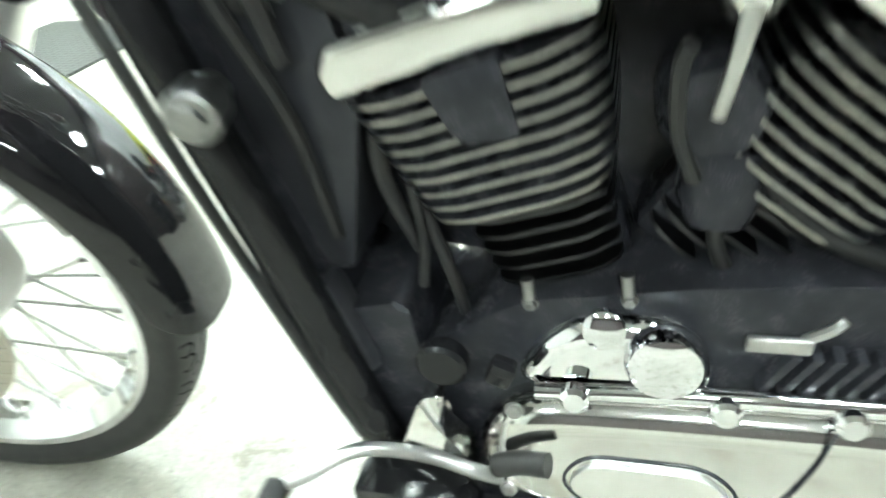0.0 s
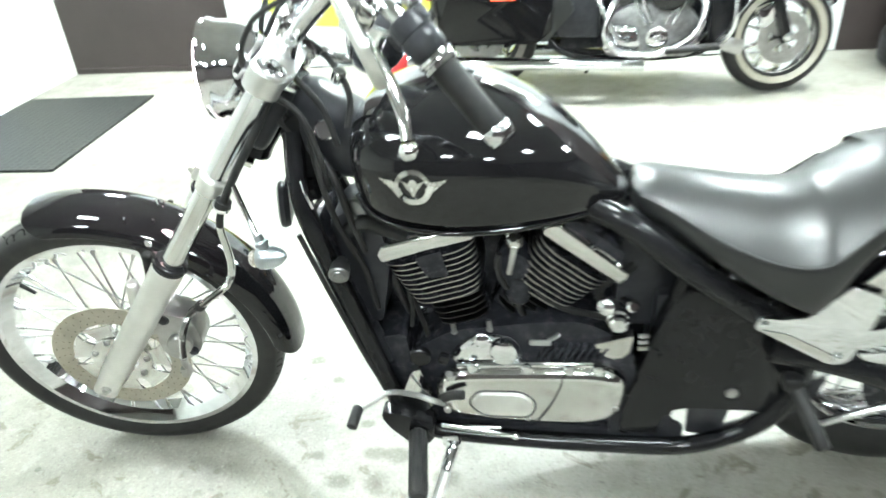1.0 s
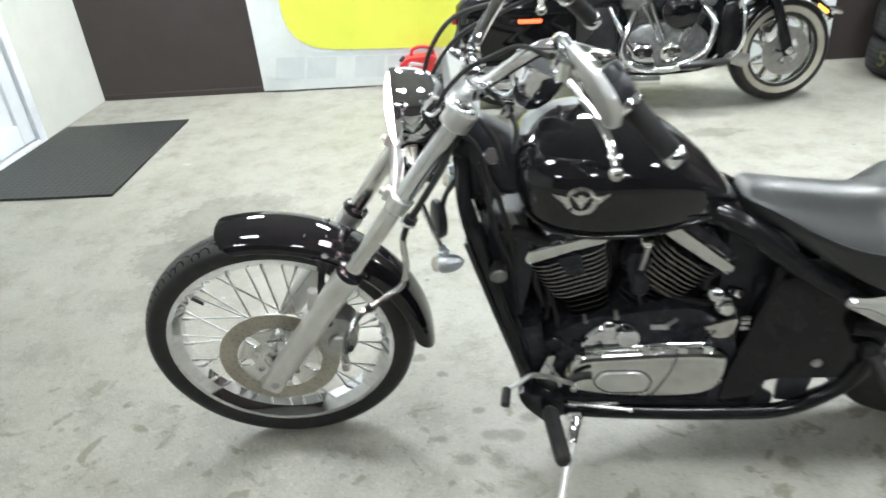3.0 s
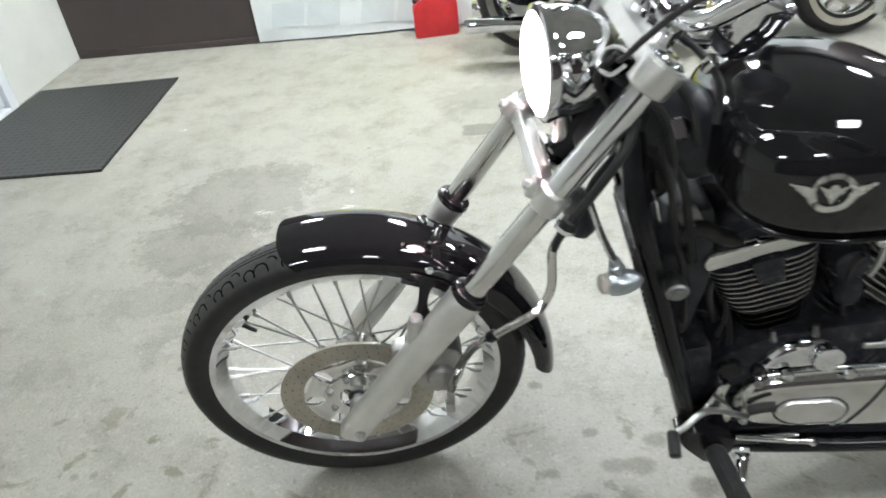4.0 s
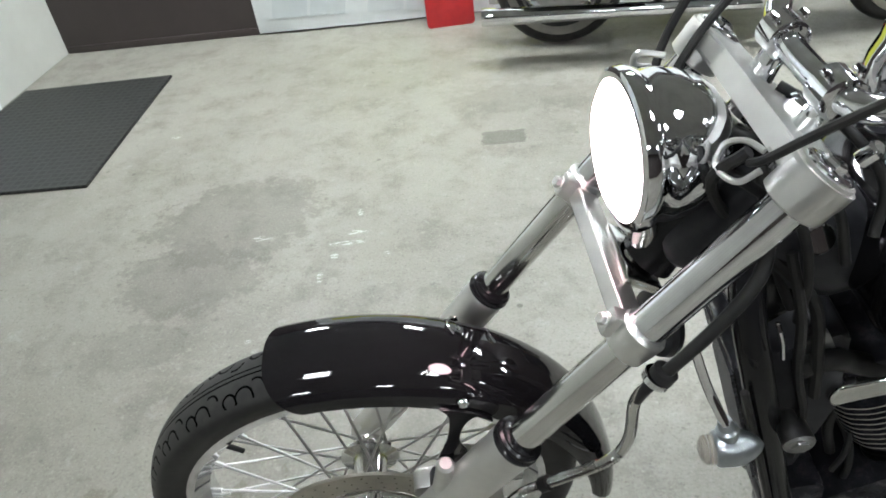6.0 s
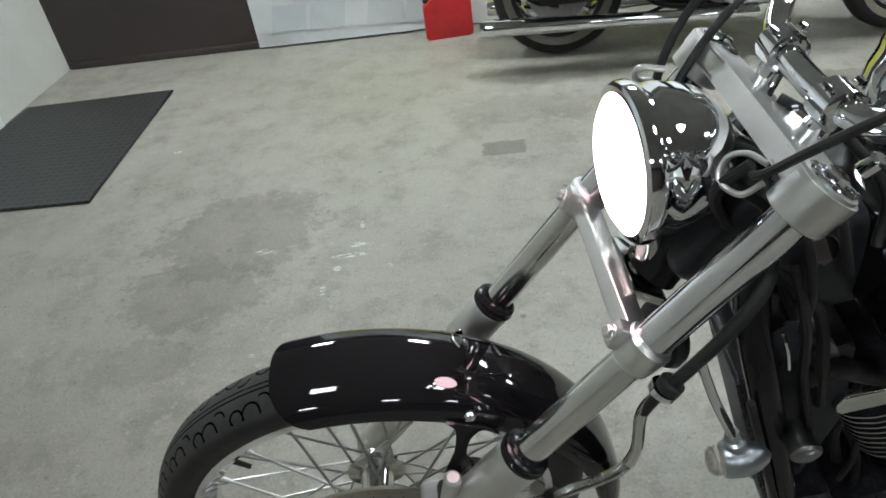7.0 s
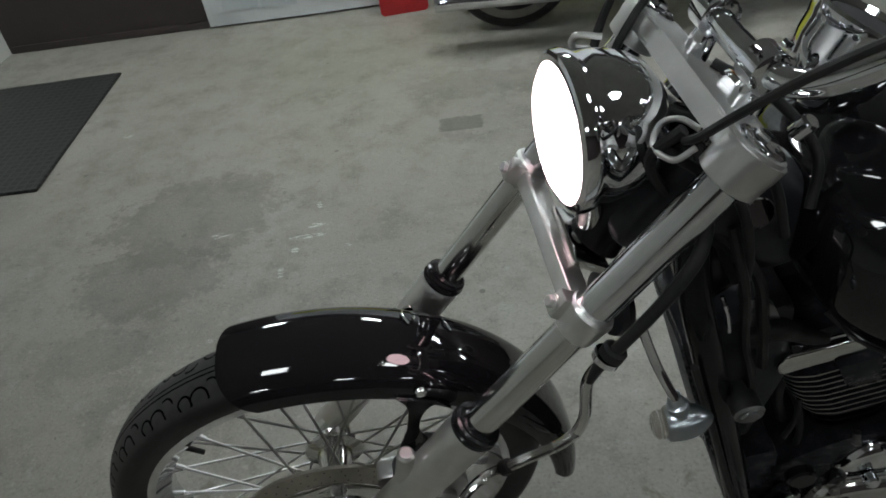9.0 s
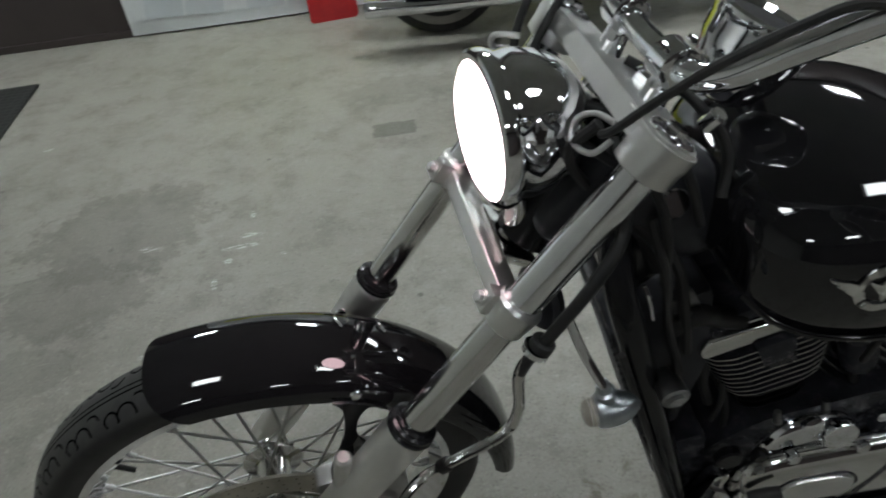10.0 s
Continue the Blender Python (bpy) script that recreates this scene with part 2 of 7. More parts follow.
def concrete():
    m, nt, p = nodes_of("stained_concrete")
    co = coords(nt)
    sep = nt.nodes.new("ShaderNodeSeparateXYZ")
    link(nt, co, sep.inputs[0])
    X, Y = sep.outputs[0], sep.outputs[1]
    big = noise_node(nt, 0.9, 6, 0.6, co, 0.3)
    mid = noise_node(nt, 6.0, 7, 0.7, co, 0.1)
    fine = noise_node(nt, 38.0, 5, 0.7, co)
    grit = noise_node(nt, 240.0, 2, 0.6, co)
    edge = noise_node(nt, 7.0, 6, 0.7, co)
    edge2 = noise_node(nt, 20.0, 4, 0.7, co)
    col = mix(nt, ramp(nt, big, 0.3, 0.7), (0.276, 0.266, 0.234), (0.205, 0.196, 0.168))
    col = mix(nt, ramp(nt, mid, 0.44, 0.70, 0, 0.65), col, (0.142, 0.136, 0.114))
    col = mix(nt, ramp(nt, fine, 0.55, 0.75, 0, 0.55), col, (0.35, 0.345, 0.295))
    col = mix(nt, ramp(nt, fine, 0.42, 0.28, 0, 0.6), col, (0.092, 0.089, 0.077))
    streak = noise_node(nt, 14.0, 5, 0.75, co, 0.4)
    col = mix(nt, ramp(nt, streak, 0.58, 0.70, 0, 0.45), col, (0.31, 0.31, 0.285))
    speck = noise_node(nt, 75.0, 3, 0.6, co)
    col = mix(nt, ramp(nt, speck, 0.63, 0.72, 0, 0.55), col, (0.085, 0.078, 0.058))
    col = mix(nt, ramp(nt, speck, 0.35, 0.27, 0, 0.5), col, (0.40, 0.395, 0.35))
    pit = nt.nodes.new("ShaderNodeTexVoronoi")
    pit.inputs["Scale"].default_value = 7.5
    link(nt, co, pit.inputs[0])
    pits = math_node(nt, "MULTIPLY", ramp(nt, pit.outputs["Distance"], 0.085, 0.05), ramp(nt, noise_node(nt, 2.3, 2, 0.5, co), 0.48, 0.56, 0, 0.7))
    col = mix(nt, pits, col, (0.07, 0.066, 0.054))

    def blob(cx, cy, rx, ry, wob, soft):
        dx = math_node(nt, "DIVIDE", math_node(nt, "SUBTRACT", X, cx), rx)
        dy = math_node(nt, "DIVIDE", math_node(nt, "SUBTRACT", Y, cy), ry)
        d = math_node(nt, "SQRT", math_node(nt, "ADD", math_node(nt, "MULTIPLY", dx, dx), math_node(nt, "MULTIPLY", dy, dy)))
        d = math_node(nt, "ADD", d, math_node(nt, "MULTIPLY", math_node(nt, "SUBTRACT", edge, 0.5), wob))
        d = math_node(nt, "ADD", d, math_node(nt, "MULTIPLY", math_node(nt, "SUBTRACT", edge2, 0.5), wob * 0.6))
        return ramp(nt, d, 1.0 + soft, 1.0 - soft)

    # damp-looking dark patches on the slab
    for cx, cy, rx, ry, k in ((-1.42, 1.55, 0.30, 0.26, 0.40), (-1.50, 1.22, 0.24, 0.18, 0.36), (-1.55, 0.92, 0.14, 0.10, 0.24),
                              (-0.35, 2.35, 0.30, 0.14, 0.25), (0.95, 2.35, 0.16, 0.06, 0.5)):
        b = math_node(nt, "MULTIPLY", blob(cx, cy, rx, ry, 2.0, 0.12), k)
        col = mix(nt, b, col, (0.080, 0.075, 0.060))
    # brown drip stains where the motorcycles are parked and worked on
    drip = noise_node(nt, 11.0, 5, 0.62, co, 0.6)
    near = ramp(nt, Y, 0.75, 0.25)
    col = mix(nt, math_node(nt, "MULTIPLY", ramp(nt, drip, 0.57, 0.66), math_node(nt, "MULTIPLY", near, 0.75)), col, (0.105, 0.088, 0.060))
    drop = nt.nodes.new("ShaderNodeTexVoronoi")
    drop.inputs["Scale"].default_value = 13.0
    link(nt, co, drop.inputs[0])
    drops = math_node(nt, "MULTIPLY", ramp(nt, drop.outputs["Distance"], 0.20, 0.10), ramp(nt, noise_node(nt, 3.5, 3, 0.5, co), 0.50, 0.60, 0, 0.55))
    col = mix(nt, math_node(nt, "MULTIPLY", drops, near), col, (0.075, 0.062, 0.040))
    # an old square patch in the slab
    dx = math_node(nt, "ABSOLUTE", math_node(nt, "SUBTRACT", X, -0.46))
    dy = math_node(nt, "ABSOLUTE", math_node(nt, "SUBTRACT", Y, 2.0))
    sq = math_node(nt, "MAXIMUM", math_node(nt, "DIVIDE", dx, 0.085), math_node(nt, "DIVIDE", dy, 0.055))
    sq = math_node(nt, "ADD", sq, math_node(nt, "MULTIPLY", math_node(nt, "SUBTRACT", edge2, 0.5), 0.9))
    col = mix(nt, ramp(nt, sq, 1.08, 0.92, 0, 0.6), col, (0.060, 0.056, 0.045))
    # oil drips under the engine
    for cx, cy, r in ((-0.205, 0.205, 0.030), (-0.143, 0.201, 0.035), (-0.268, 0.113, 0.032), (-0.183, 0.115, 0.040), (-0.10, 0.06, 0.035),
                      (-0.44, -0.16, 0.045), (-0.52, -0.12, 0.03), (-0.24, 0.30, 0.02), (-0.34, 0.19, 0.02), (0.55, 0.10, 0.035), (-0.10, 0.27, 0.03),
                      (-0.44, 0.54, 0.03), (-0.36, 0.46, 0.02), (0.97, 0.11, 0.03), (0.42, -0.02, 0.03), (-0.02, 0.14, 0.04)):
        b = math_node(nt, "MULTIPLY", blob(cx, cy, r * 0.8, r * 0.6, 2.2, 0.5), 0.55)
        col = mix(nt, b, col, (0.060, 0.048, 0.030))
    stretched = nt.nodes.new("ShaderNodeMapping")
    stretched.inputs["Scale"].default_value = (30, 150, 30)
    stretched.inputs["Rotation"].default_value = (0, 0, 0.5)
    link(nt, co, stretched.inputs[0])
    scratch = noise_node(nt, 1.0, 5, 0.7, stretched.outputs[0])
    # flecks of white paint
    for cx, cy, rx, ry in ((-0.976, 1.541, 0.012, 0.03), (-0.97, 1.42, 0.045, 0.016), (-0.99, 1.36, 0.06, 0.012), (-1.03, 1.29, 0.018, 0.016),
                           (-0.86, 1.29, 0.013, 0.012), (-1.28, 1.42, 0.05, 0.014), (-1.06, 1.19, 0.01, 0.025), (-1.9, 2.25, 0.03, 0.018), (-1.22, 0.92, 0.03, 0.014)):
        b = math_node(nt, "MULTIPLY", blob(cx, cy, rx * 0.75, ry * 0.75, 5.0, 0.25), math_node(nt, "MULTIPLY", ramp(nt, scratch, 0.48, 0.56), 0.70))
        col = mix(nt, b, col, (0.60, 0.62, 0.58))
    sand = noise_node(nt, 130.0, 3, 0.75, co)
    col = mix(nt, ramp(nt, sand, 0.52, 0.70, 0, 0.38), col, (0.075, 0.071, 0.060))
    col = mix(nt, ramp(nt, sand, 0.46, 0.30, 0, 0.30), col, (0.40, 0.395, 0.355))
    link(nt, col, p.inputs["Base Color"])
    rgh = math_node(nt, "ADD", math_node(nt, "MULTIPLY", mid, 0.35), 0.33, clamp=True)
    link(nt, rgh, p.inputs["Roughness"])
    h = math_node(nt, "ADD", math_node(nt, "MULTIPLY", fine, 0.6), math_node(nt, "MULTIPLY", grit, 0.4))
    bump(nt, p, h, 0.25, 0.003)
    return m


def mat_rubber():
    m, nt, p = nodes_of("ribbed_mat_rubber")
    co = coords(nt)
    w = nt.nodes.new("ShaderNodeTexVoronoi")
    w.distance = "CHEBYCHEV"
    w.inputs["Scale"].default_value = 28
    w.inputs["Randomness"].default_value = 0.15
    link(nt, co, w.inputs[0])
    n = noise_node(nt, 5, 5, 0.6, co)
    tone = mix(nt, ramp(nt, n, 0.3, 0.7), (0.005, 0.0056, 0.0055), (0.010, 0.0108, 0.0104))
    link(nt, mix(nt, ramp(nt, w.outputs["Distance"], 0.22, 0.42), tone, (0.024, 0.0255, 0.024)), p.inputs["Base Color"])
    p.inputs["Roughness"].default_value = 0.55
    bump(nt, p, w.outputs["Distance"], 0.8, 0.004)
    return m


M["tyre_front"] = tread_rubber("front_tyre_rubber", 28, 0.294, 0.049)
M["tyre_rear"] = tread_rubber("rear_tyre_rubber", 26, 0.243, 0.075)
M["concrete"] = concrete()
M["mat"] = mat_rubber()

# ---------------------------------------------------------------- shape helpers


def part(name, bm, material, parent=None, label="", at=None, sharp=38.0):
    """Links a bmesh as one mesh object under a thing or a part."""
    bmesh.ops.remove_doubles(bm, verts=bm.verts, dist=1e-6)
    bmesh.ops.recalc_face_normals(bm, faces=bm.faces)
    me = bpy.data.meshes.new(name)
    bm.to_mesh(me)
    bm.free()
    me.materials.append(M[material] if isinstance(material, str) else material)
    me.polygons.foreach_set("use_smooth", [True] * len(me.polygons))
    me.set_sharp_from_angle(angle=radians(sharp))
    ob = new(name, me)
    if parent is not None:
        ob.parent = parent
    if at is not None:
        ob.matrix_basis = at
    if label:
        ob["label"] = label
    return ob


def again(ob, m, parent=None):
    """Another piece with the same mesh."""
    o = new(ob.name.split(".")[0], ob.data)
    o.parent = parent if parent is not None else ob.parent
    o.matrix_basis = m
    return o


def thing(name, m, label, category, group="", kind=""):
    e = new(name)
    e.matrix_basis = m
    e.empty_display_size = 0.1
    return tagged(e, label, category, group, kind)


def frame_along(d):
    return Vector(d).normalized().to_track_quat("Z", "Y").to_matrix().to_4x4()


def lathe(bm, prof, origin=(0, 0, 0), axis=(0, 0, 1), seg=28, cap=True):
    """Turns a profile of (distance along the axis, radius) round the axis."""
    m = Matrix.Translation(origin) @ frame_along(axis)
    rings = []
    for d, r in prof:
        rings.append([bm.verts.new(m @ Vector((r * math.cos(2 * math.pi * i / seg), r * math.sin(2 * math.pi * i / seg), d))) for i in range(seg)])
    for a, b in zip(rings, rings[1:]):
        for i in range(seg):
            j = (i + 1) % seg
            bm.faces.new((a[i], a[j], b[j], b[i]))
    if cap:
        bm.faces.new(rings[0])
        bm.faces.new(rings[-1])
    return bm


def lathe_ring(bm, prof, origin, axis, seg=48):
    """A closed profile turned round the axis: a ring."""
    m = Matrix.Translation(origin) @ frame_along(axis)
    rings = [[bm.verts.new(m @ Vector((r * math.cos(2 * math.pi * i / seg), r * math.sin(2 * math.pi * i / seg), d))) for i in range(seg)] for d, r in prof]
    n = len(rings)
    for k in range(n):
        a, b = rings[k], rings[(k + 1) % n]
        for i in range(seg):
            j = (i + 1) % seg
            bm.faces.new((a[i], a[j], b[j], b[i]))
    return bm


def cyl(bm, a, b, r, r2=None, seg=18, bev=0.0):
    a, b = Vector(a), Vector(b)
    ln = (b - a).length
    r2 = r if r2 is None else r2
    if bev:
        return lathe(bm, [(0, r - bev), (bev * 0.3, r - bev * 0.3), (bev, r), (ln - bev, r2), (ln - bev * 0.3, r2 - bev * 0.3), (ln, r2 - bev)], a, b - a, seg)
    return lathe(bm, [(0, r), (ln, r2)], a, b - a, seg)


def smooth_line(pts, res=6, closed=False):
    pts = [Vector(p) for p in pts]
    if len(pts) < 3:
        return pts
    out = []
    n = len(pts)
    last = n if closed else n - 1
    for i in range(last):
        p0 = pts[(i - 1) % n] if closed or i else pts[0] * 2 - pts[1]
        p1, p2 = pts[i], pts[(i + 1) % n]
        p3 = pts[(i + 2) % n] if closed or i + 2 < n else pts[-1] * 2 - pts[-2]
        for k in range(res):
            t = k / res
            out.append(0.5 * ((2 * p1) + (p2 - p0) * t + (2 * p0 - 5 * p1 + 4 * p2 - p3) * t * t + (3 * p1 - p0 - 3 * p2 + p3) * t ** 3))
    if not closed:
        out.append(pts[-1])
    return out


def tube(bm, pts, r, seg=10, res=6, closed=False, flat=1.0):
    line = smooth_line(pts, res, closed)
    n = len(line)
    up = None
    rings = []
    for i, p in enumerate(line):
        d = (line[(i + 1) % n] - line[i - 1]) if closed else (line[min(i + 1, n - 1)] - line[max(i - 1, 0)])
        d.normalize()
        if up is None:
            up = d.orthogonal().normalized()
        up = (up - d * up.dot(d)).normalized()
        side = d.cross(up)
        rr = r(i / max(1, n - 1)) if callable(r) else r
        rings.append([bm.verts.new(p + (up * math.cos(2 * math.pi * k / seg) + side * math.sin(2 * math.pi * k / seg) * flat) * rr) for k in range(seg)])
    for i in range(n if closed else n - 1):
        a, b = rings[i], rings[(i + 1) % n]
        for k in range(seg):
            j = (k + 1) % seg
            bm.faces.new((a[k], a[j], b[j], b[k]))
    if not closed:
        bm.faces.new(rings[0])
        bm.faces.new(rings[-1])
    return bm


def box(bm, c, s, rot=None, bev=0.0, seg=2):
    m = Matrix.Translation(c) @ (rot if rot is not None else Matrix.Identity(4)) @ Matrix.Diagonal((*s, 1))
    b2 = bmesh.new()
    bmesh.ops.create_cube(b2, size=1.0, matrix=m)
    if bev:
        bmesh.ops.bevel(b2, geom=b2.edges[:], offset=bev, segments=seg, profile=0.5, clamp_overlap=True, affect="EDGES")
    return merge(bm, b2)


def merge(bm, b2, m=None):
    vs = [bm.verts.new(m @ v.co if m is not None else v.co) for v in b2.verts]
    b2.verts.index_update()
    for f in b2.faces:
        bm.faces.new([vs[v.index] for v in f.verts])
    b2.free()
    return bm


def slab(bm, outline, y0, y1, bev=0.0, m=None, seg=2):
    """A plate: an outline in x and z, thick from y0 to y1."""
    b2 = bmesh.new()
    a = [b2.verts.new((x, y0, z)) for x, z in outline]
    b = [b2.verts.new((x, y1, z)) for x, z in outline]
    fa, fb = b2.faces.new(a), b2.faces.new(b[::-1])
    n = len(outline)
    for i in range(n):
        j = (i + 1) % n
        b2.faces.new((a[j], a[i], b[i], b[j]))
    if bev:
        es = [e for e in b2.edges if e in fa.edges[:] or e in fb.edges[:]]
        bmesh.ops.bevel(b2, geom=es, offset=bev, segments=seg, profile=0.5, clamp_overlap=True, affect="EDGES")
    return merge(bm, b2, m)


def rounded(pts, r, n=4):
    """Rounds the corners of an outline."""
    out = []
    k = len(pts)
    for i in range(k):
        p, a, b = Vector(pts[i]), Vector(pts[i - 1]), Vector(pts[(i + 1) % k])
        da, db = (a - p), (b - p)
        ra = min(r, da.length * 0.45, db.length * 0.45)
        s, e = p + da.normalized() * ra, p + db.normalized() * ra
        for q in range(n + 1):
            t = q / n
            v = s.lerp(p, t).lerp(p.lerp(e, t), t)
            out.append((v.x, v.y))
    return out


def oval(cx, cz, rx, rz, n=28, turn=0.0):
    c, s = math.cos(radians(turn)), math.sin(radians(turn))
    return [(cx + rx * math.cos(2 * math.pi * i / n) * c - rz * math.sin(2 * math.pi * i / n) * s,
             cz + rx * math.cos(2 * math.pi * i / n) * s + rz * math.sin(2 * math.pi * i / n) * c) for i in range(n)]


def loft(bm, rings, closed=True, cap=True):
    vr = [[bm.verts.new(p) for p in ring] for ring in rings]
    n = len(vr[0])
    for a, b in zip(vr, vr[1:]):
        for i in range(n if closed else n - 1):
            j = (i + 1) % n
            bm.faces.new((a[i], a[j], b[j], b[i]))
    if cap and closed:
        bm.faces.new(vr[0])
        bm.faces.new(vr[-1])
    return bm


def ball(bm, c, r, squash=(1, 1, 1), seg=18):
    b2 = bmesh.new()
    bmesh.ops.create_uvsphere(b2, u_segments=seg, v_segments=seg // 2, radius=r, matrix=Matrix.Translation(c) @ Matrix.Diagonal((*squash, 1)))
    return merge(bm, b2)


def pillow(bm, outline, y_back, y_front, soft, steps=5, m=None):
    """A cast cover: straight sides, then rolling over to a flat face at y_front."""
    cx, cz = sum(p[0] for p in outline) / len(outline), sum(p[1] for p in outline) / len(outline)
    n = len(outline)

    def inset(d):
        out = []
        for i in range(n):
            a, p, b = (Vector(outline[(i + k) % n]) for k in (-1, 0, 1))
            t = (b - a).normalized()
            nrm = Vector((-t.y, t.x))
            if nrm.dot(Vector((cx, cz)) - p) < 0:
                nrm = -nrm
            out.append(p + nrm * d)
        return out
    sgn = 1 if y_front > y_back else -1
    rings = [[Vector((x, y_back, z)) for x, z in outline]]
    for k in range(steps + 1):
        a = math.pi / 2 * k / steps
        rings.append([Vector((p.x, y_front - sgn * soft * (1 - math.sin(a)), p.y)) for p in inset(soft * (1 - math.cos(a)))])
    b2 = BM()
    loft(b2, rings)
    return merge(bm, b2, m)


def hexbolt(bm, c, axis, r=0.007, h=0.006):
    lathe(bm, [(0, r * 1.25), (h * 0.25, r * 1.25)], c, axis, 14)
    lathe(bm, [(h * 0.25, r), (h * 0.85, r), (h, r * 0.8)], c, axis, 6)
    return bm


def warp(bm, m):
    bmesh.ops.transform(bm, matrix=m, verts=bm.verts)
    return bm


BM = bmesh.new

# ---------------------------------------------------------------- room


def wall(name, c, s, material, label, category="wall"):
    return tagged(part(name, box(BM(), c, s), material), label, category, "", "structure")


TH = 0.2
XM, YM = (ROOM_X0 + ROOM_X1) / 2, (ROOM_Y0 + ROOM_Y1) / 2
WX, WY = ROOM_X1 - ROOM_X0, ROOM_Y1 - ROOM_Y0
floor = wall("floor", (XM, YM, -TH / 2), (WX + 2 * TH, WY + 2 * TH, TH), "concrete", "bare grey concrete floor with oil drips and pale scuffs", "floor")
wall("wall_back", (XM, ROOM_Y1 + TH / 2, ROOM_Z / 2), (WX, TH, ROOM_Z), "brown", "dark brown painted wall behind a banner")
# front and east walls are unseen; brown picked to darken reflections and fill
wall("wall_front", (XM, ROOM_Y0 - TH / 2, ROOM_Z / 2), (WX, TH, ROOM_Z), "brown", "unseen wall, coloured dark to lower reflections and bounce")
wall("wall_east", (ROOM_X1 + TH / 2, YM, ROOM_Z / 2), (TH, WY + 2 * TH, ROOM_Z), "brown", "unseen wall, coloured dark to lower reflections and bounce")
wall("ceiling", (XM, YM, ROOM_Z + TH / 2), (WX + 2 * TH, WY + 2 * TH, TH), "ceiling", "flat pale ceiling with fluorescent fittings", "ceiling")

# white side wall with a door opening near the back corner
DOOR_Y0, DOOR_Y1, DOOR_H = 1.86, 2.76, 2.05
wall("wall_west", (ROOM_X0 - TH / 2, (DOOR_Y1 + ROOM_Y1 + TH) / 2, ROOM_Z / 2), (TH, ROOM_Y1 + TH - DOOR_Y1, ROOM_Z), "wallwhite", "off-white painted wall beside the white door")
wall("wall_west_2", (ROOM_X0 - TH / 2, (ROOM_Y0 - TH + DOOR_Y0) / 2, ROOM_Z / 2), (TH, DOOR_Y0 - ROOM_Y0 + TH, ROOM_Z), "wallwhite", "off-white painted wall beside the white door")
wall("wall_west_3", (ROOM_X0 - TH / 2, (DOOR_Y0 + DOOR_Y1) / 2, (DOOR_H + ROOM_Z) / 2), (TH, DOOR_Y1 - DOOR_Y0, ROOM_Z - DOOR_H), "wallwhite", "off-white painted wall above the white door")


def white_door():
    d = thing("door_1", pose(ROOM_X0, 0, 0), "closed white plastic door with a recessed lower panel", "door", "", "structure")
    y0, y1, h = DOOR_Y0, DOOR_Y1, DOOR_H
    f = BM()
    for c, s in (((-0.03, y0 + 0.035, h / 2), (0.09, 0.07, h)), ((-0.03, y1 - 0.035, h / 2), (0.09, 0.07, h)), ((-0.03, (y0 + y1) / 2, h - 0.035), (0.088, y1 - y0 - 0.14, 0.07)),
                 ((-0.03, (y0 + y1) / 2, 0.012), (0.086, y1 - y0 - 0.14, 0.024))):
        box(f, c, s, None, 0.006)
    part("door_frame", f, "doorwhite", d)
    leaf = BM()
    a, b = y0 + 0.075, y1 - 0.075
    for c, s in (((-0.04, a + 0.055, h / 2 - 0.02), (0.06, 0.11, h - 0.11)), ((-0.04, b - 0.055, h / 2 - 0.02), (0.06, 0.11, h - 0.11)),
                 ((-0.04, (a + b) / 2, 0.10), (0.058, b - a - 0.22, 0.13)), ((-0.04, (a + b) / 2, h - 0.14), (0.058, b - a - 0.22, 0.12)), ((-0.04, (a + b) / 2, 0.98), (0.058, b - a - 0.22, 0.10))):
        box(leaf, c, s, None, 0.008)
    leaf_ob = part("door_leaf", leaf, "doorwhite", d)
    part("panel", box(BM(), (-0.05, (a + b) / 2, 0.545), (0.024, b - a - 0.2, 0.80), None, 0.004), "doorwhite", leaf_ob)
    part("panel", box(BM(), (-0.05, (a + b) / 2, 1.46), (0.024, b - a - 0.2, 0.90), None, 0.004), "doorwhite", leaf_ob)
    hd = BM()
    box(hd, (0.0, b - 0.05, 1.02), (0.02, 0.03, 0.2), None, 0.005)
    tube(hd, [(0.0, b - 0.05, 1.04), (0.045, b - 0.05, 1.04), (0.05, b - 0.09, 1.04), (0.05, b - 0.17, 1.04)], 0.009)
    part("door_handle", hd, "alu", leaf_ob, "metal lever handle")
    hinge = part("hinge", cyl(BM(), (0.0, a - 0.01, 0.22), (0.0, a - 0.01, 0.34), 0.011), "doorwhite", leaf_ob)
    again(hinge, Matrix.Translation((0, 0, 1.45)))
    return d


white_door()


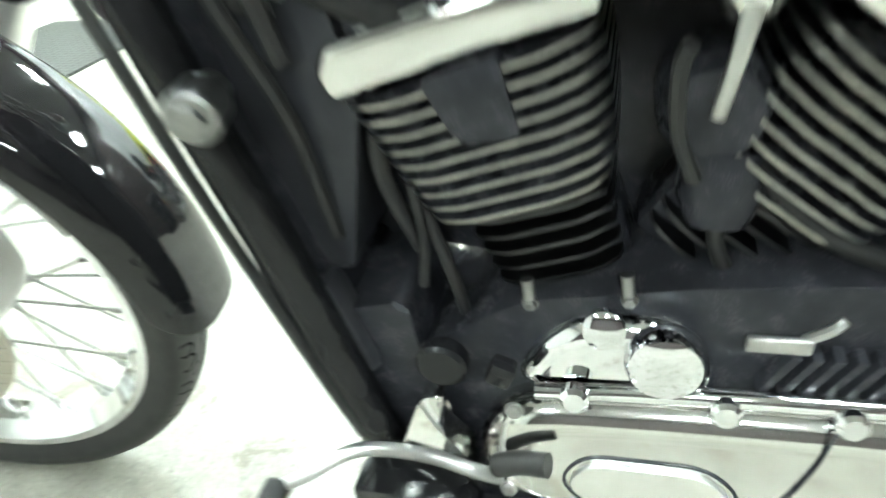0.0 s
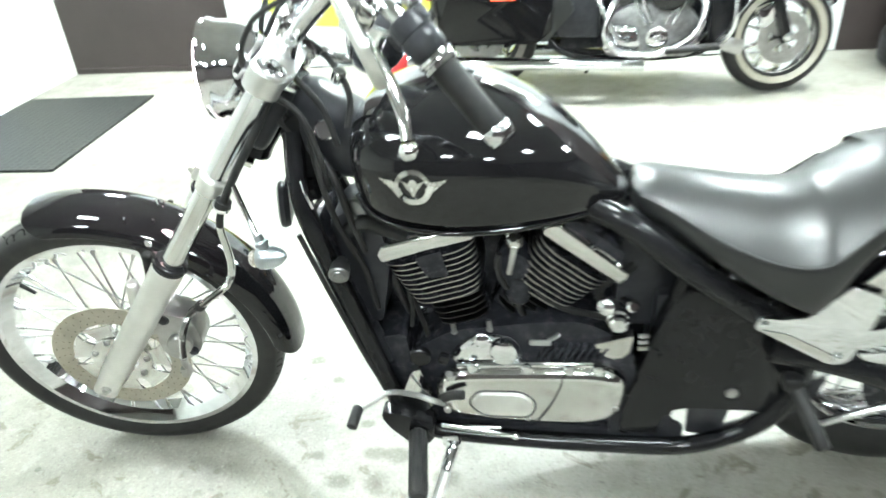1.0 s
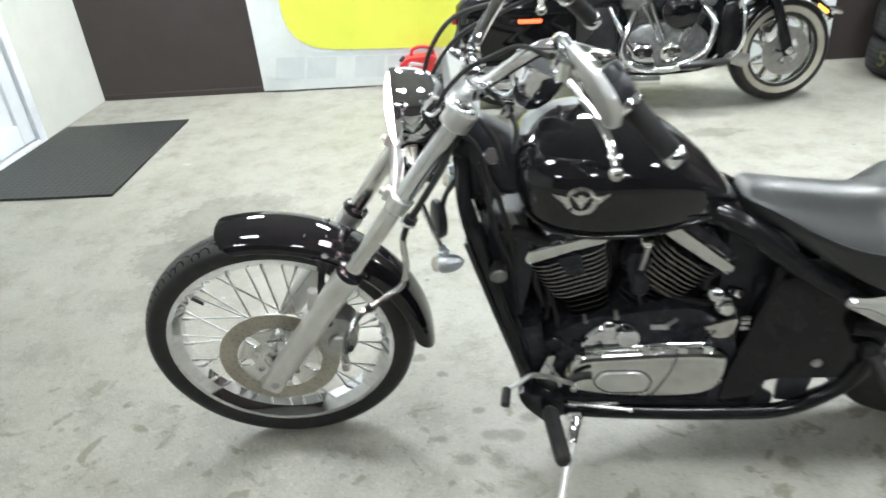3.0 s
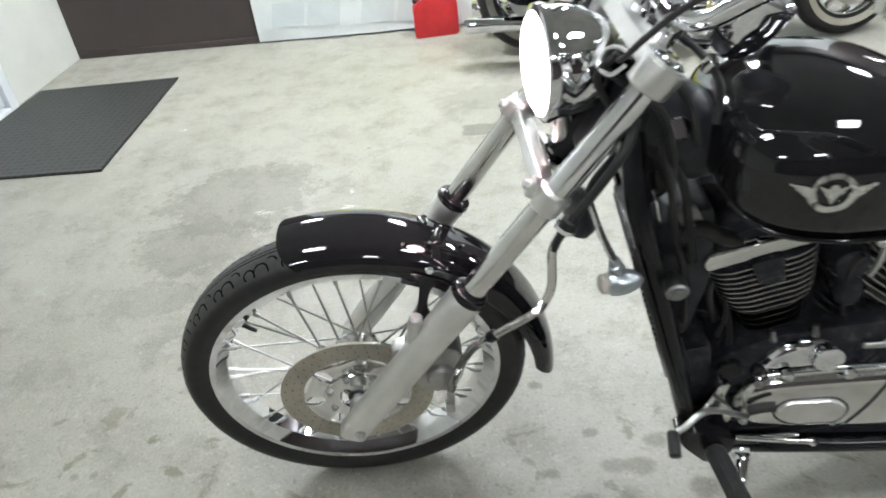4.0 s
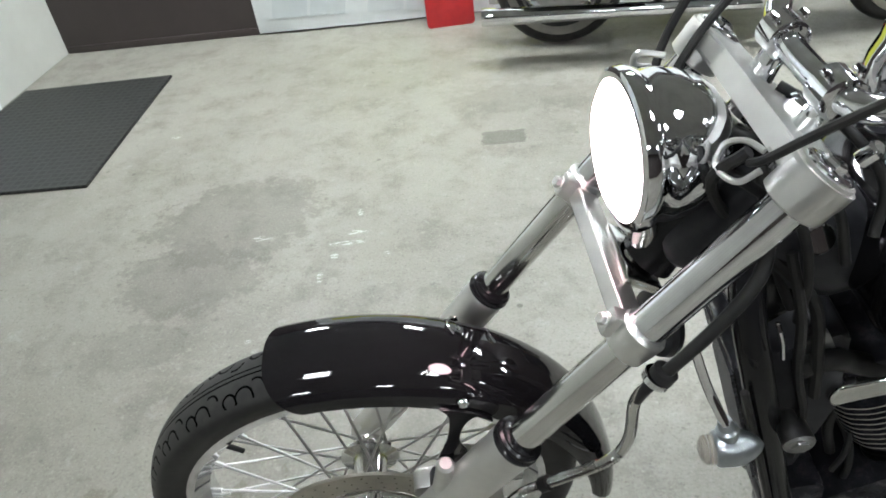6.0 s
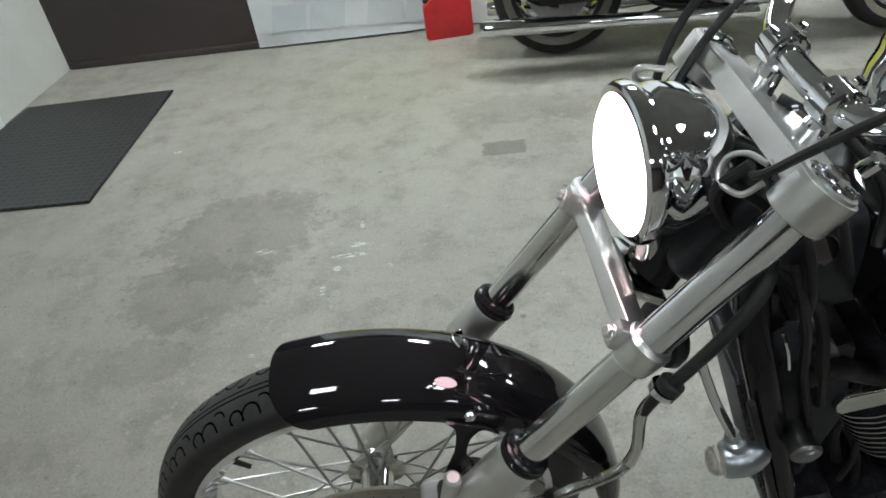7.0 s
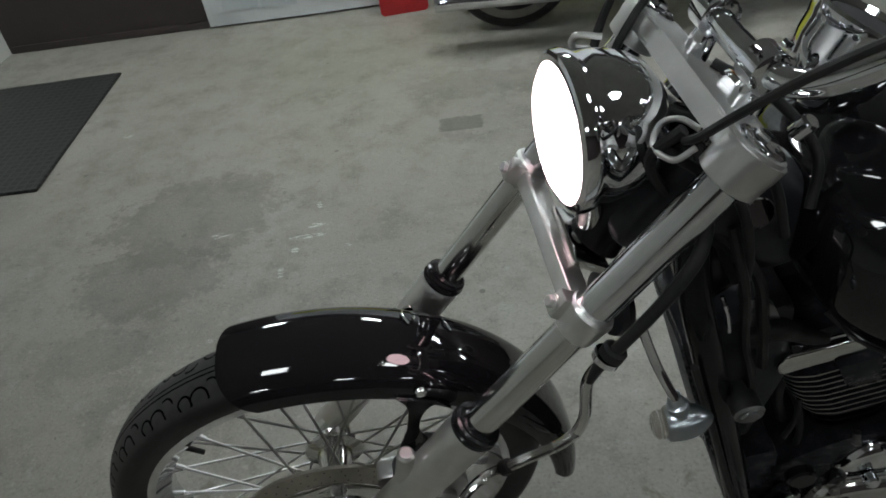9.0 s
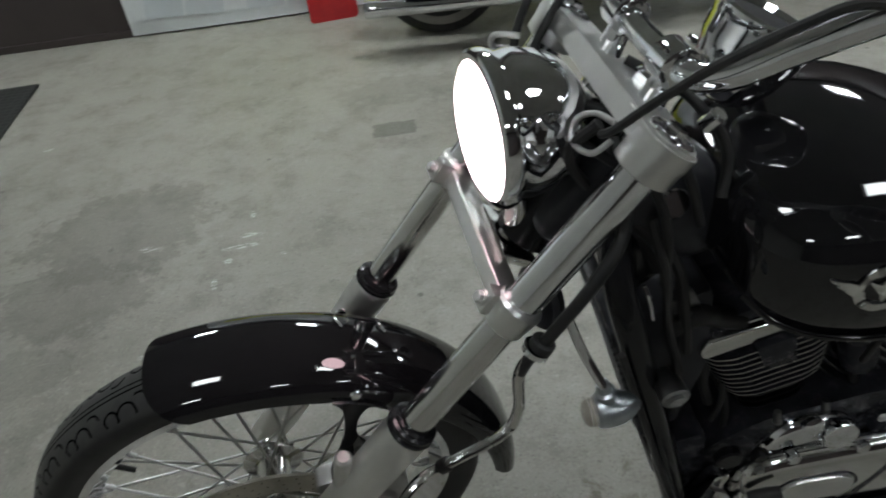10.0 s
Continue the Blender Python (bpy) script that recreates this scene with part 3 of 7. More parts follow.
def sheet(bm, x0, x1, z0, z1, y, wave, nx=60, nz=16, thick=0.002):
    """A hanging sheet with soft folds along its lower part."""
    def yy(x, z):
        k = max(0.0, 1 - (z - z0) / 0.7)
        return y + wave * (noise.noise((x * 1.1, z * 1.6, 3.0)) * (0.4 + k) + 0.5 * k * noise.noise((x * 3.0, z * 6.0, 1.0)))
    g = [[[bm.verts.new((x0 + (x1 - x0) * i / nx, yy(x0 + (x1 - x0) * i / nx, z0 + (z1 - z0) * j / nz) + o, z0 + (z1 - z0) * j / nz)) for j in range(nz + 1)] for i in range(nx + 1)] for o in (0, thick)]
    for s in g:
        for i in range(nx):
            for j in range(nz):
                bm.faces.new((s[i][j], s[i + 1][j], s[i + 1][j + 1], s[i][j + 1]))
    for i in range(nx):
        for j in (0, nz):
            bm.faces.new((g[0][i][j], g[0][i + 1][j], g[1][i + 1][j], g[1][i][j]))
    for j in range(nz):
        for i in (0, nx):
            bm.faces.new((g[0][i][j], g[0][i][j + 1], g[1][i][j + 1], g[1][i][j]))
    return bm, yy


def banner():
    b = thing("banner", pose(0, 0, 0), "white vinyl banner with yellow shape on the brown wall", "banner")
    bm, yy = sheet(BM(), -1.82, 1.92, 0.012, 2.2, 3.488, 0.014, 90, 40)
    part("cloth", bm, "banner", b)

    def print_on(name, outline, material, label, n=26):
        """A printed field that follows the sheet."""
        me = BM()
        slab(me, outline, 0, 0.0008)
        bmesh.ops.triangulate(me, faces=me.faces[:])
        for _ in range(3):
            bmesh.ops.subdivide_edges(me, edges=[e for e in me.edges if e.calc_length() > 0.14], cuts=1)
            bmesh.ops.triangulate(me, faces=me.faces[:])
        for v in me.verts:
            v.co.y = yy(v.co.x, v.co.z) - 0.0035 - v.co.y
        part(name, me, material, b, label)

    yel = [(-1.60, 0.62), (-1.59, 0.46), (-1.53, 0.36), (-1.43, 0.295), (-1.30, 0.272), (-0.6, 0.245), (0.4, 0.24), (0.9, 0.26), (1.02, 0.34), (1.06, 0.5), (1.06, 0.78), (0.9, 0.86),
           (-0.2, 0.84), (-0.55, 0.74), (-0.85, 0.66), (-1.05, 0.66), (-1.2, 0.74), (-1.26, 0.9), (-1.27, 1.1), (-1.58, 1.1)]
    print_on("yellow_field", rounded(yel, 0.08, 3), "yellow", "large bright yellow printed shape")
    shadow = [(-1.56, 0.275), (-1.42, 0.235), (-1.1, 0.225), (-0.6, 0.215), (-0.6, 0.235), (-1.1, 0.25), (-1.4, 0.26), (-1.5, 0.30)]
    print_on("grey_edge", shadow, "greyprint", "faded grey printed edge")
    for k, x in enumerate((-1.72, -1.50, -1.17, -0.95)):
        w, h = 0.20, 0.14
        z = 0.095 - 0.01 * k
        pts = [(x, z), (x + w, z - 0.006), (x + w + 0.03, z + h), (x + 0.03, z + h + 0.006), (x + 0.026, z + h - 0.03), (x + w - 0.03, z + h - 0.036), (x + w - 0.05, z + 0.03), (x + 0.002, z + 0.034)]
        print_on("print_bar", pts, "greyprint", "faded grey printed block")
    return b


banner()
tagged(part("baseboard", box(BM(), (-2.42, ROOM_Y1 - 0.006, 0.02), (1.17, 0.012, 0.04), None, 0.003), "brown"), "low brown skirting along the wall", "baseboard", "", "structure")


def rubber_mat():
    bm = BM()
    pts = [(-3.005, 1.862), (-2.134, 1.865), (-2.173, 2.982), (-2.985, 2.955)]
    b2 = BM()
    lo = [b2.verts.new((x, y, 0.0)) for x, y in pts]
    hi = [b2.verts.new((x, y, 0.012)) for x, y in pts]
    b2.faces.new(hi)
    b2.faces.new(lo[::-1])
    for i in range(4):
        b2.faces.new((lo[i], lo[(i + 1) % 4], hi[(i + 1) % 4], hi[i]))
    bmesh.ops.bevel(b2, geom=b2.edges[:], offset=0.004, segments=2, clamp_overlap=True, affect="EDGES")
    tagged(part("door_mat", b2, "mat"), "dark grey ribbed rubber mat on the floor by the door", "mat")
    bm.free()


rubber_mat()


def ceiling_light(x, y, glass="diffuser"):
    t = thing("ceiling_light", pose(x, y, ROOM_Z), "white fluorescent ceiling fitting, switched on", "ceiling light", "ceiling lights")
    f = BM()
    for c, s in (((0, -0.185, -0.035), (0.47, 0.03, 0.07)), ((0, 0.185, -0.035), (0.47, 0.03, 0.07)), ((-0.22, 0, -0.035), (0.03, 0.34, 0.07)), ((0.22, 0, -0.035), (0.03, 0.34, 0.07)), ((0, 0, -0.006), (0.41, 0.34, 0.012))):
        box(f, c, s, None, 0.003)
    part("frame", f, "doorwhite", t)
    part("diffuser", box(BM(), (0, 0, -0.045), (0.406, 0.336, 0.02), None, 0.003), glass, t, "glowing milky diffuser")
    return t


for row, glass in ((LIGHTS, "diffuser"), (DIM_LIGHTS, "dim_diffuser"), (FRONT_LIGHTS, "front_diffuser")):
    first_light = ceiling_light(*row[0], glass)
    for x, y in row[1:]:
        copy_thing(first_light, pose(x, y, ROOM_Z))

# ---------------------------------------------------------------- the black cruiser in the middle
BIKE = pose(0, 0.205, 0, 3.5, 0, 0)
RAKE, TURNED = radians(36.9), radians(7.6)
AX = Vector((math.sin(RAKE), 0, math.cos(RAKE)))
HEAD = Vector((-0.462, 0, 0.627))
STEER = Matrix.Translation(HEAD) @ Matrix.Rotation(TURNED, 4, AX) @ Matrix.Translation(-HEAD)
FOOT = Vector((-0.72, 0, 0.342))
FK = Matrix(((math.cos(RAKE), 0, math.sin(RAKE), FOOT.x), (0, 1, 0, 0), (-math.sin(RAKE), 0, math.cos(RAKE), FOOT.z), (0, 0, 0, 1)))
FORK = STEER @ FK
UNSTEER = STEER.inverted()

bike = thing("motorcycle", BIKE, "black cruiser motorcycle with chrome engine covers, leaning on its side stand", "motorcycle")
own = partial(part, parent=bike)


def spoked_wheel(name, at, rim_lip, rim_half, tyre_prof, tyre_mat, hub_r, hub_half, spokes, label, tyre_label, parent=None):
    """Rim as the part; tyre, hub and every spoke under it. Axle along y."""
    R, h = rim_lip, rim_half
    prof = [(-h, R), (-h, R - 0.012), (-h * 0.76, R - 0.020), (-h * 0.45, R - 0.032), (h * 0.45, R - 0.032), (h * 0.76, R - 0.020), (h, R - 0.012), (h, R),
            (h * 0.84, R), (h * 0.78, R - 0.010), (0, R - 0.022), (-h * 0.78, R - 0.010), (-h * 0.84, R)]
    rim = part(name, lathe_ring(BM(), prof, (0, 0, 0), (0, 1, 0), 72), "chrome", parent, label, at)
    part("tyre", lathe_ring(BM(), tyre_prof, (0, 0, 0), (0, 1, 0), 96), tyre_mat, rim, tyre_label)
    k = hub_r
    hub = [(-hub_half, k * 0.45), (-hub_half, k * 0.9), (-hub_half * 0.72, k * 1.0), (-hub_half * 0.68, k * 1.45), (-hub_half * 0.58, k * 1.45), (-hub_half * 0.5, k * 0.85), (0, k * 0.75),
           (hub_half * 0.5, k * 0.85), (hub_half * 0.58, k * 1.45), (hub_half * 0.68, k * 1.45), (hub_half * 0.72, k * 1.0), (hub_half, k * 0.9), (hub_half, k * 0.45)]
    part("hub", lathe(BM(), hub, (0, 0, 0), (0, 1, 0), 32), "cast", rim, "dull cast alloy hub")
    half = spokes // 2
    sp = None
    ln = None
    for i in range(spokes):
        side = -1 if i % 2 else 1
        a = 2 * math.pi * i / spokes
        sweep = (0.62 if (i // 2) % 2 else -0.62)
        p = Vector((k * 1.38 * math.cos(a + sweep), side * hub_half * 0.63, k * 1.38 * math.sin(a + sweep)))
        q = Vector(((R - 0.028) * math.cos(a), side * h * 0.2, (R - 0.028) * math.sin(a)))
        if sp is None:
            ln = (q - p).length
            b = BM()
            lathe(b, [(0, 0.0022), (ln - 0.02, 0.0022), (ln - 0.019, 0.0042), (ln, 0.0042)], (0, 0, 0), (0, 0, 1), 7)
            sp = part("spoke", b, "steel", rim, "", Matrix.Translation(p) @ frame_along(q - p))
        else:
            again(sp, Matrix.Translation(p) @ frame_along(q - p), rim)
    return rim


F_TYRE = [(y, r + 0.001) for y, r in [(-0.028, 0.268), (-0.036, 0.284), (-0.044, 0.300), (-0.046, 0.313), (-0.042, 0.324), (-0.031, 0.333), (-0.016, 0.3375), (0, 0.339), (0.016, 0.3375), (0.031, 0.333), (0.042, 0.324), (0.046, 0.313), (0.044, 0.300), (0.036, 0.284), (0.028, 0.268)]]
R_TYRE = [(y, r - 0.017 if r > 0.24 else r - 0.014) for y, r in [(-0.045, 0.203), (-0.058, 0.222), (-0.070, 0.250), (-0.073, 0.276), (-0.068, 0.300), (-0.052, 0.317), (-0.026, 0.327), (0, 0.330), (0.026, 0.327), (0.052, 0.317), (0.068, 0.300), (0.073, 0.276), (0.070, 0.250), (0.058, 0.222), (0.045, 0.203)]]
FW = STEER @ Matrix.Translation((-0.721, 0.035, 0.338))
front_rim = spoked_wheel("front_wheel", FW, 0.284, 0.036, F_TYRE, "tyre_front", 0.034, 0.062, 36, "chrome spoked wheel rim", "black tyre with curved grooves", bike)
RG = Matrix.Translation((0.900, 0, 0.307))
RW = Matrix.Translation((0.926, 0.082, 0.306)) @ Matrix.Rotation(radians(5), 4, "X")
rear_rim = spoked_wheel("rear_wheel", RW, 0.209, 0.054, R_TYRE, "tyre_rear", 0.045, 0.085, 36, "chrome spoked wheel rim", "wide black rear tyre", bike)

# brake disc with its drilled ring, carrier and holes
disc = part("brake_disc", lathe_ring(BM(), [(-0.0755, 0.104), (-0.0755, 0.148), (-0.0705, 0.148), (-0.0705, 0.104)], (0, 0, 0), (0, 1, 0), 64), "disc", front_rim, "worn drilled brake disc")
holes = BM()
for i in range(36):
    for j in range(3):
        a = 2 * math.pi * (i + 0.28 * j) / 36
        r = 0.112 + 0.0135 * j
        lathe(holes, [(0, 0.0015), (0.0004, 0.0015)], (r * math.cos(a), -0.0758, r * math.sin(a)), (0, 1, 0), 6)
tagged(part("drilled_hole", holes, "plastic", disc), kind="stuff")
car = lathe_ring(BM(), [(-0.082, 0.036), (-0.082, 0.064), (-0.076, 0.066), (-0.076, 0.036)], (0, 0, 0), (0, 1, 0), 40)
part("disc_carrier", car, "cast", front_rim, "dull metal disc carrier")
arm = bolt = None
for i in range(7):
    turn = Matrix.Rotation(2 * math.pi * i / 7, 4, "Y")
    if arm is None:
        pts = [(rr * math.cos(da), rr * math.sin(da)) for rr, da in ((0.060, -0.40), (0.060, 0.40), (0.074, 0.29), (0.090, 0.29), (0.106, 0.38), (0.106, -0.38), (0.090, -0.29), (0.074, -0.29))]
        arm = part("carrier_arm", slab(BM(), pts, -0.079, -0.074, 0.001), "cast", front_rim)
        bolt = part("disc_bolt", hexbolt(BM(), (0.056, -0.082, 0), (0, -1, 0), 0.006, 0.006), "steel", front_rim)
    else:
        again(arm, turn)
        again(bolt, turn)
# flat dark disc painted as the shade of the open hub centre
part("hub_hole_disc", lathe(BM(), [(-0.0835, 0.004), (-0.0835, 0.019), (-0.081, 0.020)], (0, 0, 0), (0, 1, 0), 32), "engine", front_rim, "dark disc standing in for the hub's shaded centre hole")
part("valve", cyl(BM(), (-0.196, 0, 0.162), (-0.168, -0.004, 0.139), 0.005, 0.004, 10), "rubber", front_rim, "black valve stem")


def curved_guard(prof, a0, a1, tuck, steps=40, thick=0.0028):
    """A mudguard round the wheel's axle: profile of (side, radius), with rounded ends."""
    bm = BM()
    rings = []
    n = len(prof)
    wmax = max(abs(p[0]) for p in prof)
    rmax, rmin = max(p[1] for p in prof), min(p[1] for p in prof)
    for s in range(steps + 1):
        t = s / steps
        ring = []
        for off in (0, -thick):
            row = []
            for y, r in prof:
                q = 0.25 * (abs(y) / wmax) + 0.75 * math.sqrt((rmax - r) / (rmax - rmin))
                k = 1 - math.sqrt(1 - (0.98 * q) ** 2)
                b0, b1 = a0 + tuck[0] * k, a1 - tuck[1] * k
                a = radians(b0 + (b1 - b0) * t)
                row.append(((r + off) * math.cos(a), y * (1 + off / wmax), (r + off) * math.sin(a)))
            ring += row if off == 0 else row[::-1]
        rings.append(ring)
    return loft(bm, rings)


G1 = [(0.069 * math.copysign(abs(math.cos(a)) ** 0.74, -math.cos(a)), 0.346 + 0.041 * math.sin(a) ** 0.95) for a in [math.pi * i / 22 for i in range(23)]]
GW = STEER @ Matrix.Translation((-0.718, 0.012, 0.336))
guard = part("front_mudguard", curved_guard(G1, -3, 100.5, (9, 8)), "paint", bike, "glossy black front mudguard", GW)
STAY = [(0.140, 0.324), (0.149, 0.310), (0.148, 0.282), (0.139, 0.240), (0.125, 0.203), (0.128, 0.192), (0.146, 0.193), (0.166, 0.212), (0.158, 0.235), (0.160, 0.261), (0.169, 0.285), (0.184, 0.298), (0.204, 0.281), (0.196, 0.293), (0.172, 0.309)]
for sgn in (-1, 1):
    br = BM()
    out = [(p.x, p.y) for p in smooth_line([(x, z, 0) for x, z in STAY], 3, True)]
    slab(br, out, sgn * 0.0705, sgn * 0.0750, 0.0015)
    part("mudguard_stay", br, "paint", guard, "glossy black flat stay")
    part("bolt", lathe(BM(), [(0, 0.0075), (0.003, 0.0075), (0.005, 0.005), (0.005, 0.002)], (0.170, sgn * 0.0660, 0.320), (0, sgn, 0.25), 16), "chrome", guard, "round chrome bolt head")
for a, y in ((63, -0.030), (63, 0.030), (70, -0.046), (54, -0.012)):
    d = Vector((math.cos(radians(a)), y * 4, math.sin(radians(a)))).normalized()
    part("rivet", ball(BM(), (math.cos(radians(a)) * 0.389, y, math.sin(radians(a)) * 0.389), 0.003, seg=8), "chrome", guard)
for a in (55, 64):
    part("clip", tube(BM(), [(math.cos(radians(a)) * 0.372, 0.050, math.sin(radians(a)) * 0.378), (math.cos(radians(a + 1)) * 0.386, 0.034, math.sin(radians(a + 1)) * 0.388), (math.cos(radians(a)) * 0.388, 0.02, math.sin(radians(a)) * 0.388)], 0.0014, 6, 4), "chrome", guard, "thin chrome clip")


def ribbed(bm, origin, axis, rows, ribs=18):
    """A turned grip with lengthwise ribs: rows of (distance, radius, ribbed or not)."""
    m = Matrix.Translation(origin) @ frame_along(axis)
    n = ribs * 4
    rings = []
    for d, r, on in rows:
        rings.append([m @ Vector(((r + 0.0012 * on * (1 if i % 4 < 2 else -1)) * math.cos(2 * math.pi * i / n), (r + 0.0012 * on * (1 if i % 4 < 2 else -1)) * math.sin(2 * math.pi * i / n), d)) for i in range(n)])
    return loft(bm, rings)


# fork legs
LEG, LEG_R = 0.1117, 0.1307
for sgn, y in ((-1, -LEG), (1, LEG_R)):
    sl = BM()
    lathe(sl, [(-0.030, 0.014), (-0.026, 0.021), (-0.01, 0.0255), (0.05, 0.0285), (0.25, 0.0290), (0.355, 0.0300), (0.372, 0.0305), (0.378, 0.0280)], (0, y, 0), (0, 0, 1), 32)
    box(sl, (0.0, y, -0.008), (0.050, 0.040, 0.050), None, 0.010)
    lathe(sl, [(0, 0.009), (0.016, 0.008), (0.018, 0.006)], (0.0, y + sgn * 0.016, 0.004), (0, sgn, 0), 20)
    if sgn < 0:
        lathe(sl, [(-0.048, 0.013), (0.006, 0.0115), (0.010, 0.008), (0.010, 0.003)], (-0.043, y + 0.006, 0.288), (-0.5, 0, 1), 16)
    slider = part("fork_slider", warp(sl, FORK), "alu", bike, "satin aluminium fork slider")
    bl = BM()
    hexbolt(bl, (0.0, y + sgn * 0.026, 0.006), (0, sgn, 0), 0.008, 0.008)
    part("pinch_bolt", warp(bl, FORK), "steel", slider, "steel pinch bolt")
    ds = BM()
    lathe(ds, [(0.376, 0.029), (0.378, 0.0312), (0.382, 0.0318), (0.385, 0.0300), (0.387, 0.0306), (0.390, 0.0300), (0.3915, 0.0262), (0.394, 0.0255), (0.396, 0.0195)], (0, y, 0), (0, 0, 1), 32)
    part("dust_seal", warp(ds, FORK), "frame", slider, "black rubber dust seal")
    tb = BM()
    lathe(tb, [(0.36, 0.0198), (0.585, 0.0198)], (0, y, 0), (0, 0, 1), 32)
    part("fork_shroud", warp(tb, FORK), "cast", bike, "satin aluminium fork tube cover")
    tb = BM()
    lathe(tb, [(0.58, 0.0200), (0.80, 0.0200)], (0, y, 0), (0, 0, 1), 32)
    part("fork_tube", warp(tb, FORK), "chrome", bike, "chrome upper fork tube")

low = BM()
for sgn in (-1, 1):
    y = LEG_R if sgn > 0 else -LEG
    lathe(low, [(0.574, 0.0185), (0.577, 0.0235), (0.608, 0.0262), (0.612, 0.0235)], (0, y, 0), (0, 0, 1), 28)
    box(low, (-0.024, y - sgn * 0.012, 0.594), (0.022, 0.020, 0.030), None, 0.004)
    hexbolt(low, (-0.036, y - sgn * 0.012, 0.594), (-1, 0, 0), 0.007, 0.008)
slab(low, rounded([(-0.018, -0.010), (0.010, -0.012), (0.011, 0.012), (-0.018, 0.011)], 0.003), -LEG + 0.004, LEG_R - 0.004, 0.003, Matrix.Translation((0, 0, 0.594)))
part("lower_yoke", warp(low, FORK), "alu", bike, "cast lower fork yoke")

top = BM()
pts = []
for i in range(11):
    a = radians(-75 + 150 * i / 10)
    pts.append((0.031 * math.sin(a), LEG_R + 0.031 * math.cos(a)))
pts += [(0.038, 0.070), (0.042, 0.0), (0.038, -0.070)]
for i in range(11):
    a = radians(105 + 150 * i / 10)
    pts.append((0.031 * math.sin(a), -LEG + 0.031 * math.cos(a)))
pts += [(-0.024, -0.07), (-0.024, 0.07)]
b2 = BM()
lo = [b2.verts.new((x, y, 0.811)) for x, y in pts]
hi = [b2.verts.new((x, y, 0.834)) for x, y in pts]
f1, f2 = b2.faces.new(lo[::-1]), b2.faces.new(hi)
for i in range(len(pts)):
    j = (i + 1) % len(pts)
    b2.faces.new((lo[i], lo[j], hi[j], hi[i]))
bmesh.ops.bevel(b2, geom=list(f1.edges) + list(f2.edges), offset=0.0035, segments=2, clamp_overlap=True, affect="EDGES")
for y in (-LEG, LEG_R):
    lathe(b2, [(0.792, 0.026), (0.794, 0.0295), (0.815, 0.0300), (0.826, 0.0295)], (0, y, 0), (0, 0, 1), 36)
yoke = part("top_yoke", warp(b2, FORK), "alu", bike, "wide satin aluminium top yoke")
for sgn in (-1, 1):
    cp = BM()
    y = LEG_R if sgn > 0 else -LEG
    lathe(cp, [(0.833, 0.024), (0.836, 0.024), (0.838, 0.0215), (0.8385, 0.012)], (0, y, 0), (0, 0, 1), 24)
    lathe(cp, [(0.838, 0.011), (0.843, 0.011), (0.8445, 0.009)], (0, y, 0), (0, 0, 1), 6)
    part("fork_cap", warp(cp, FORK), "chrome", yoke, "chrome fork cap")
st = BM()
lathe(st, [(0.832, 0.020), (0.842, 0.020), (0.846, 0.016)], (0.040, 0, 0), (0, 0, 1), 8)
part("stem_nut", warp(st, FORK), "chrome", yoke, "chrome stem nut")
hd = BM()
lathe(hd, [(0.62, 0.033), (0.64, 0.030), (0.77, 0.030), (0.79, 0.033)], (0.038, 0, 0), (0, 0, 1), 28)
part("steering_head", warp(hd, FORK), "frame", bike, "black steering head")
# added dark block, hides the bright floor between the fork legs
hs = BM()
box(hs, (0.036, 0.010, 0.715), (0.040, 0.125, 0.135), None, 0.016, 3)
part("fork_gap_filler", warp(hs, FORK), "plastic", bike, "added dark block filling the gap between the fork legs")

# axle across the wheel
axl = BM()
cyl(axl, (0, -LEG, 0), (0, LEG_R, 0), 0.009)
lathe(axl, [(0, 0.017), (0.03, 0.016), (0.034, 0.012)], (0, -0.092, 0), (0, 1, 0), 20)
part("front_axle", warp(axl, FORK), "steel", bike, "steel axle")

# brake caliper behind the left leg, and its hose
cal = BM()
slab(cal, rounded([(0.135, 0.165), (0.205, 0.135), (0.212, 0.075), (0.190, 0.030), (0.135, 0.020), (0.118, 0.060)], 0.02), -0.112, -0.050, 0.006)
slab(cal, rounded([(0.085, 0.15), (0.135, 0.155), (0.135, 0.10), (0.09, 0.095)], 0.01), -0.108, -0.078, 0.003)
lathe(cal, [(0, 0.026), (0.012, 0.026), (0.016, 0.022)], (0.165, -0.110, 0.075), (0, -1, 0), 24)
caliper = part("brake_caliper", cal, "steel", bike, "dull metal brake caliper", FW)
part("caliper_pin", cyl(BM(), (0.115, -0.100, 0.145), (0.135, -0.100, 0.105), 0.008), "plastic", caliper, "black caliper pin")
part("bleed_cap", box(BM(), (0.13, -0.108, 0.17), (0.035, 0.03, 0.022), Matrix.Rotation(0.4, 4, "Y"), 0.006), "plastic", caliper, "black rubber cap")
for x, z in ((0.15, 0.14), (0.185, 0.05)):
    part("caliper_bolt", hexbolt(BM(), (x, -0.112, z), (0, -1, 0), 0.009, 0.008), "plastic", caliper)

hose_pts = [(-0.300, -0.150, 0.815), (-0.333, -0.140, 0.776), (-0.350, -0.135, 0.730), (-0.352, -0.130, 0.655), (-0.372, -0.125, 0.605), (-0.425, -0.118, 0.560), (-0.480, -0.112, 0.515), (-0.515, -0.108, 0.450), (-0.530, -0.105, 0.392)]
pipe = smooth_line(hose_pts[1:], 24)
cut = len(pipe) * 3 // 8
coil = [pipe[cut - 2]]
for a, b in zip(pipe[cut - 2:], pipe[cut - 1:]):
    n = max(1, round((b - a).length / 0.0019))
    coil += [a.lerp(b, (k + 1) / n) for k in range(n)]
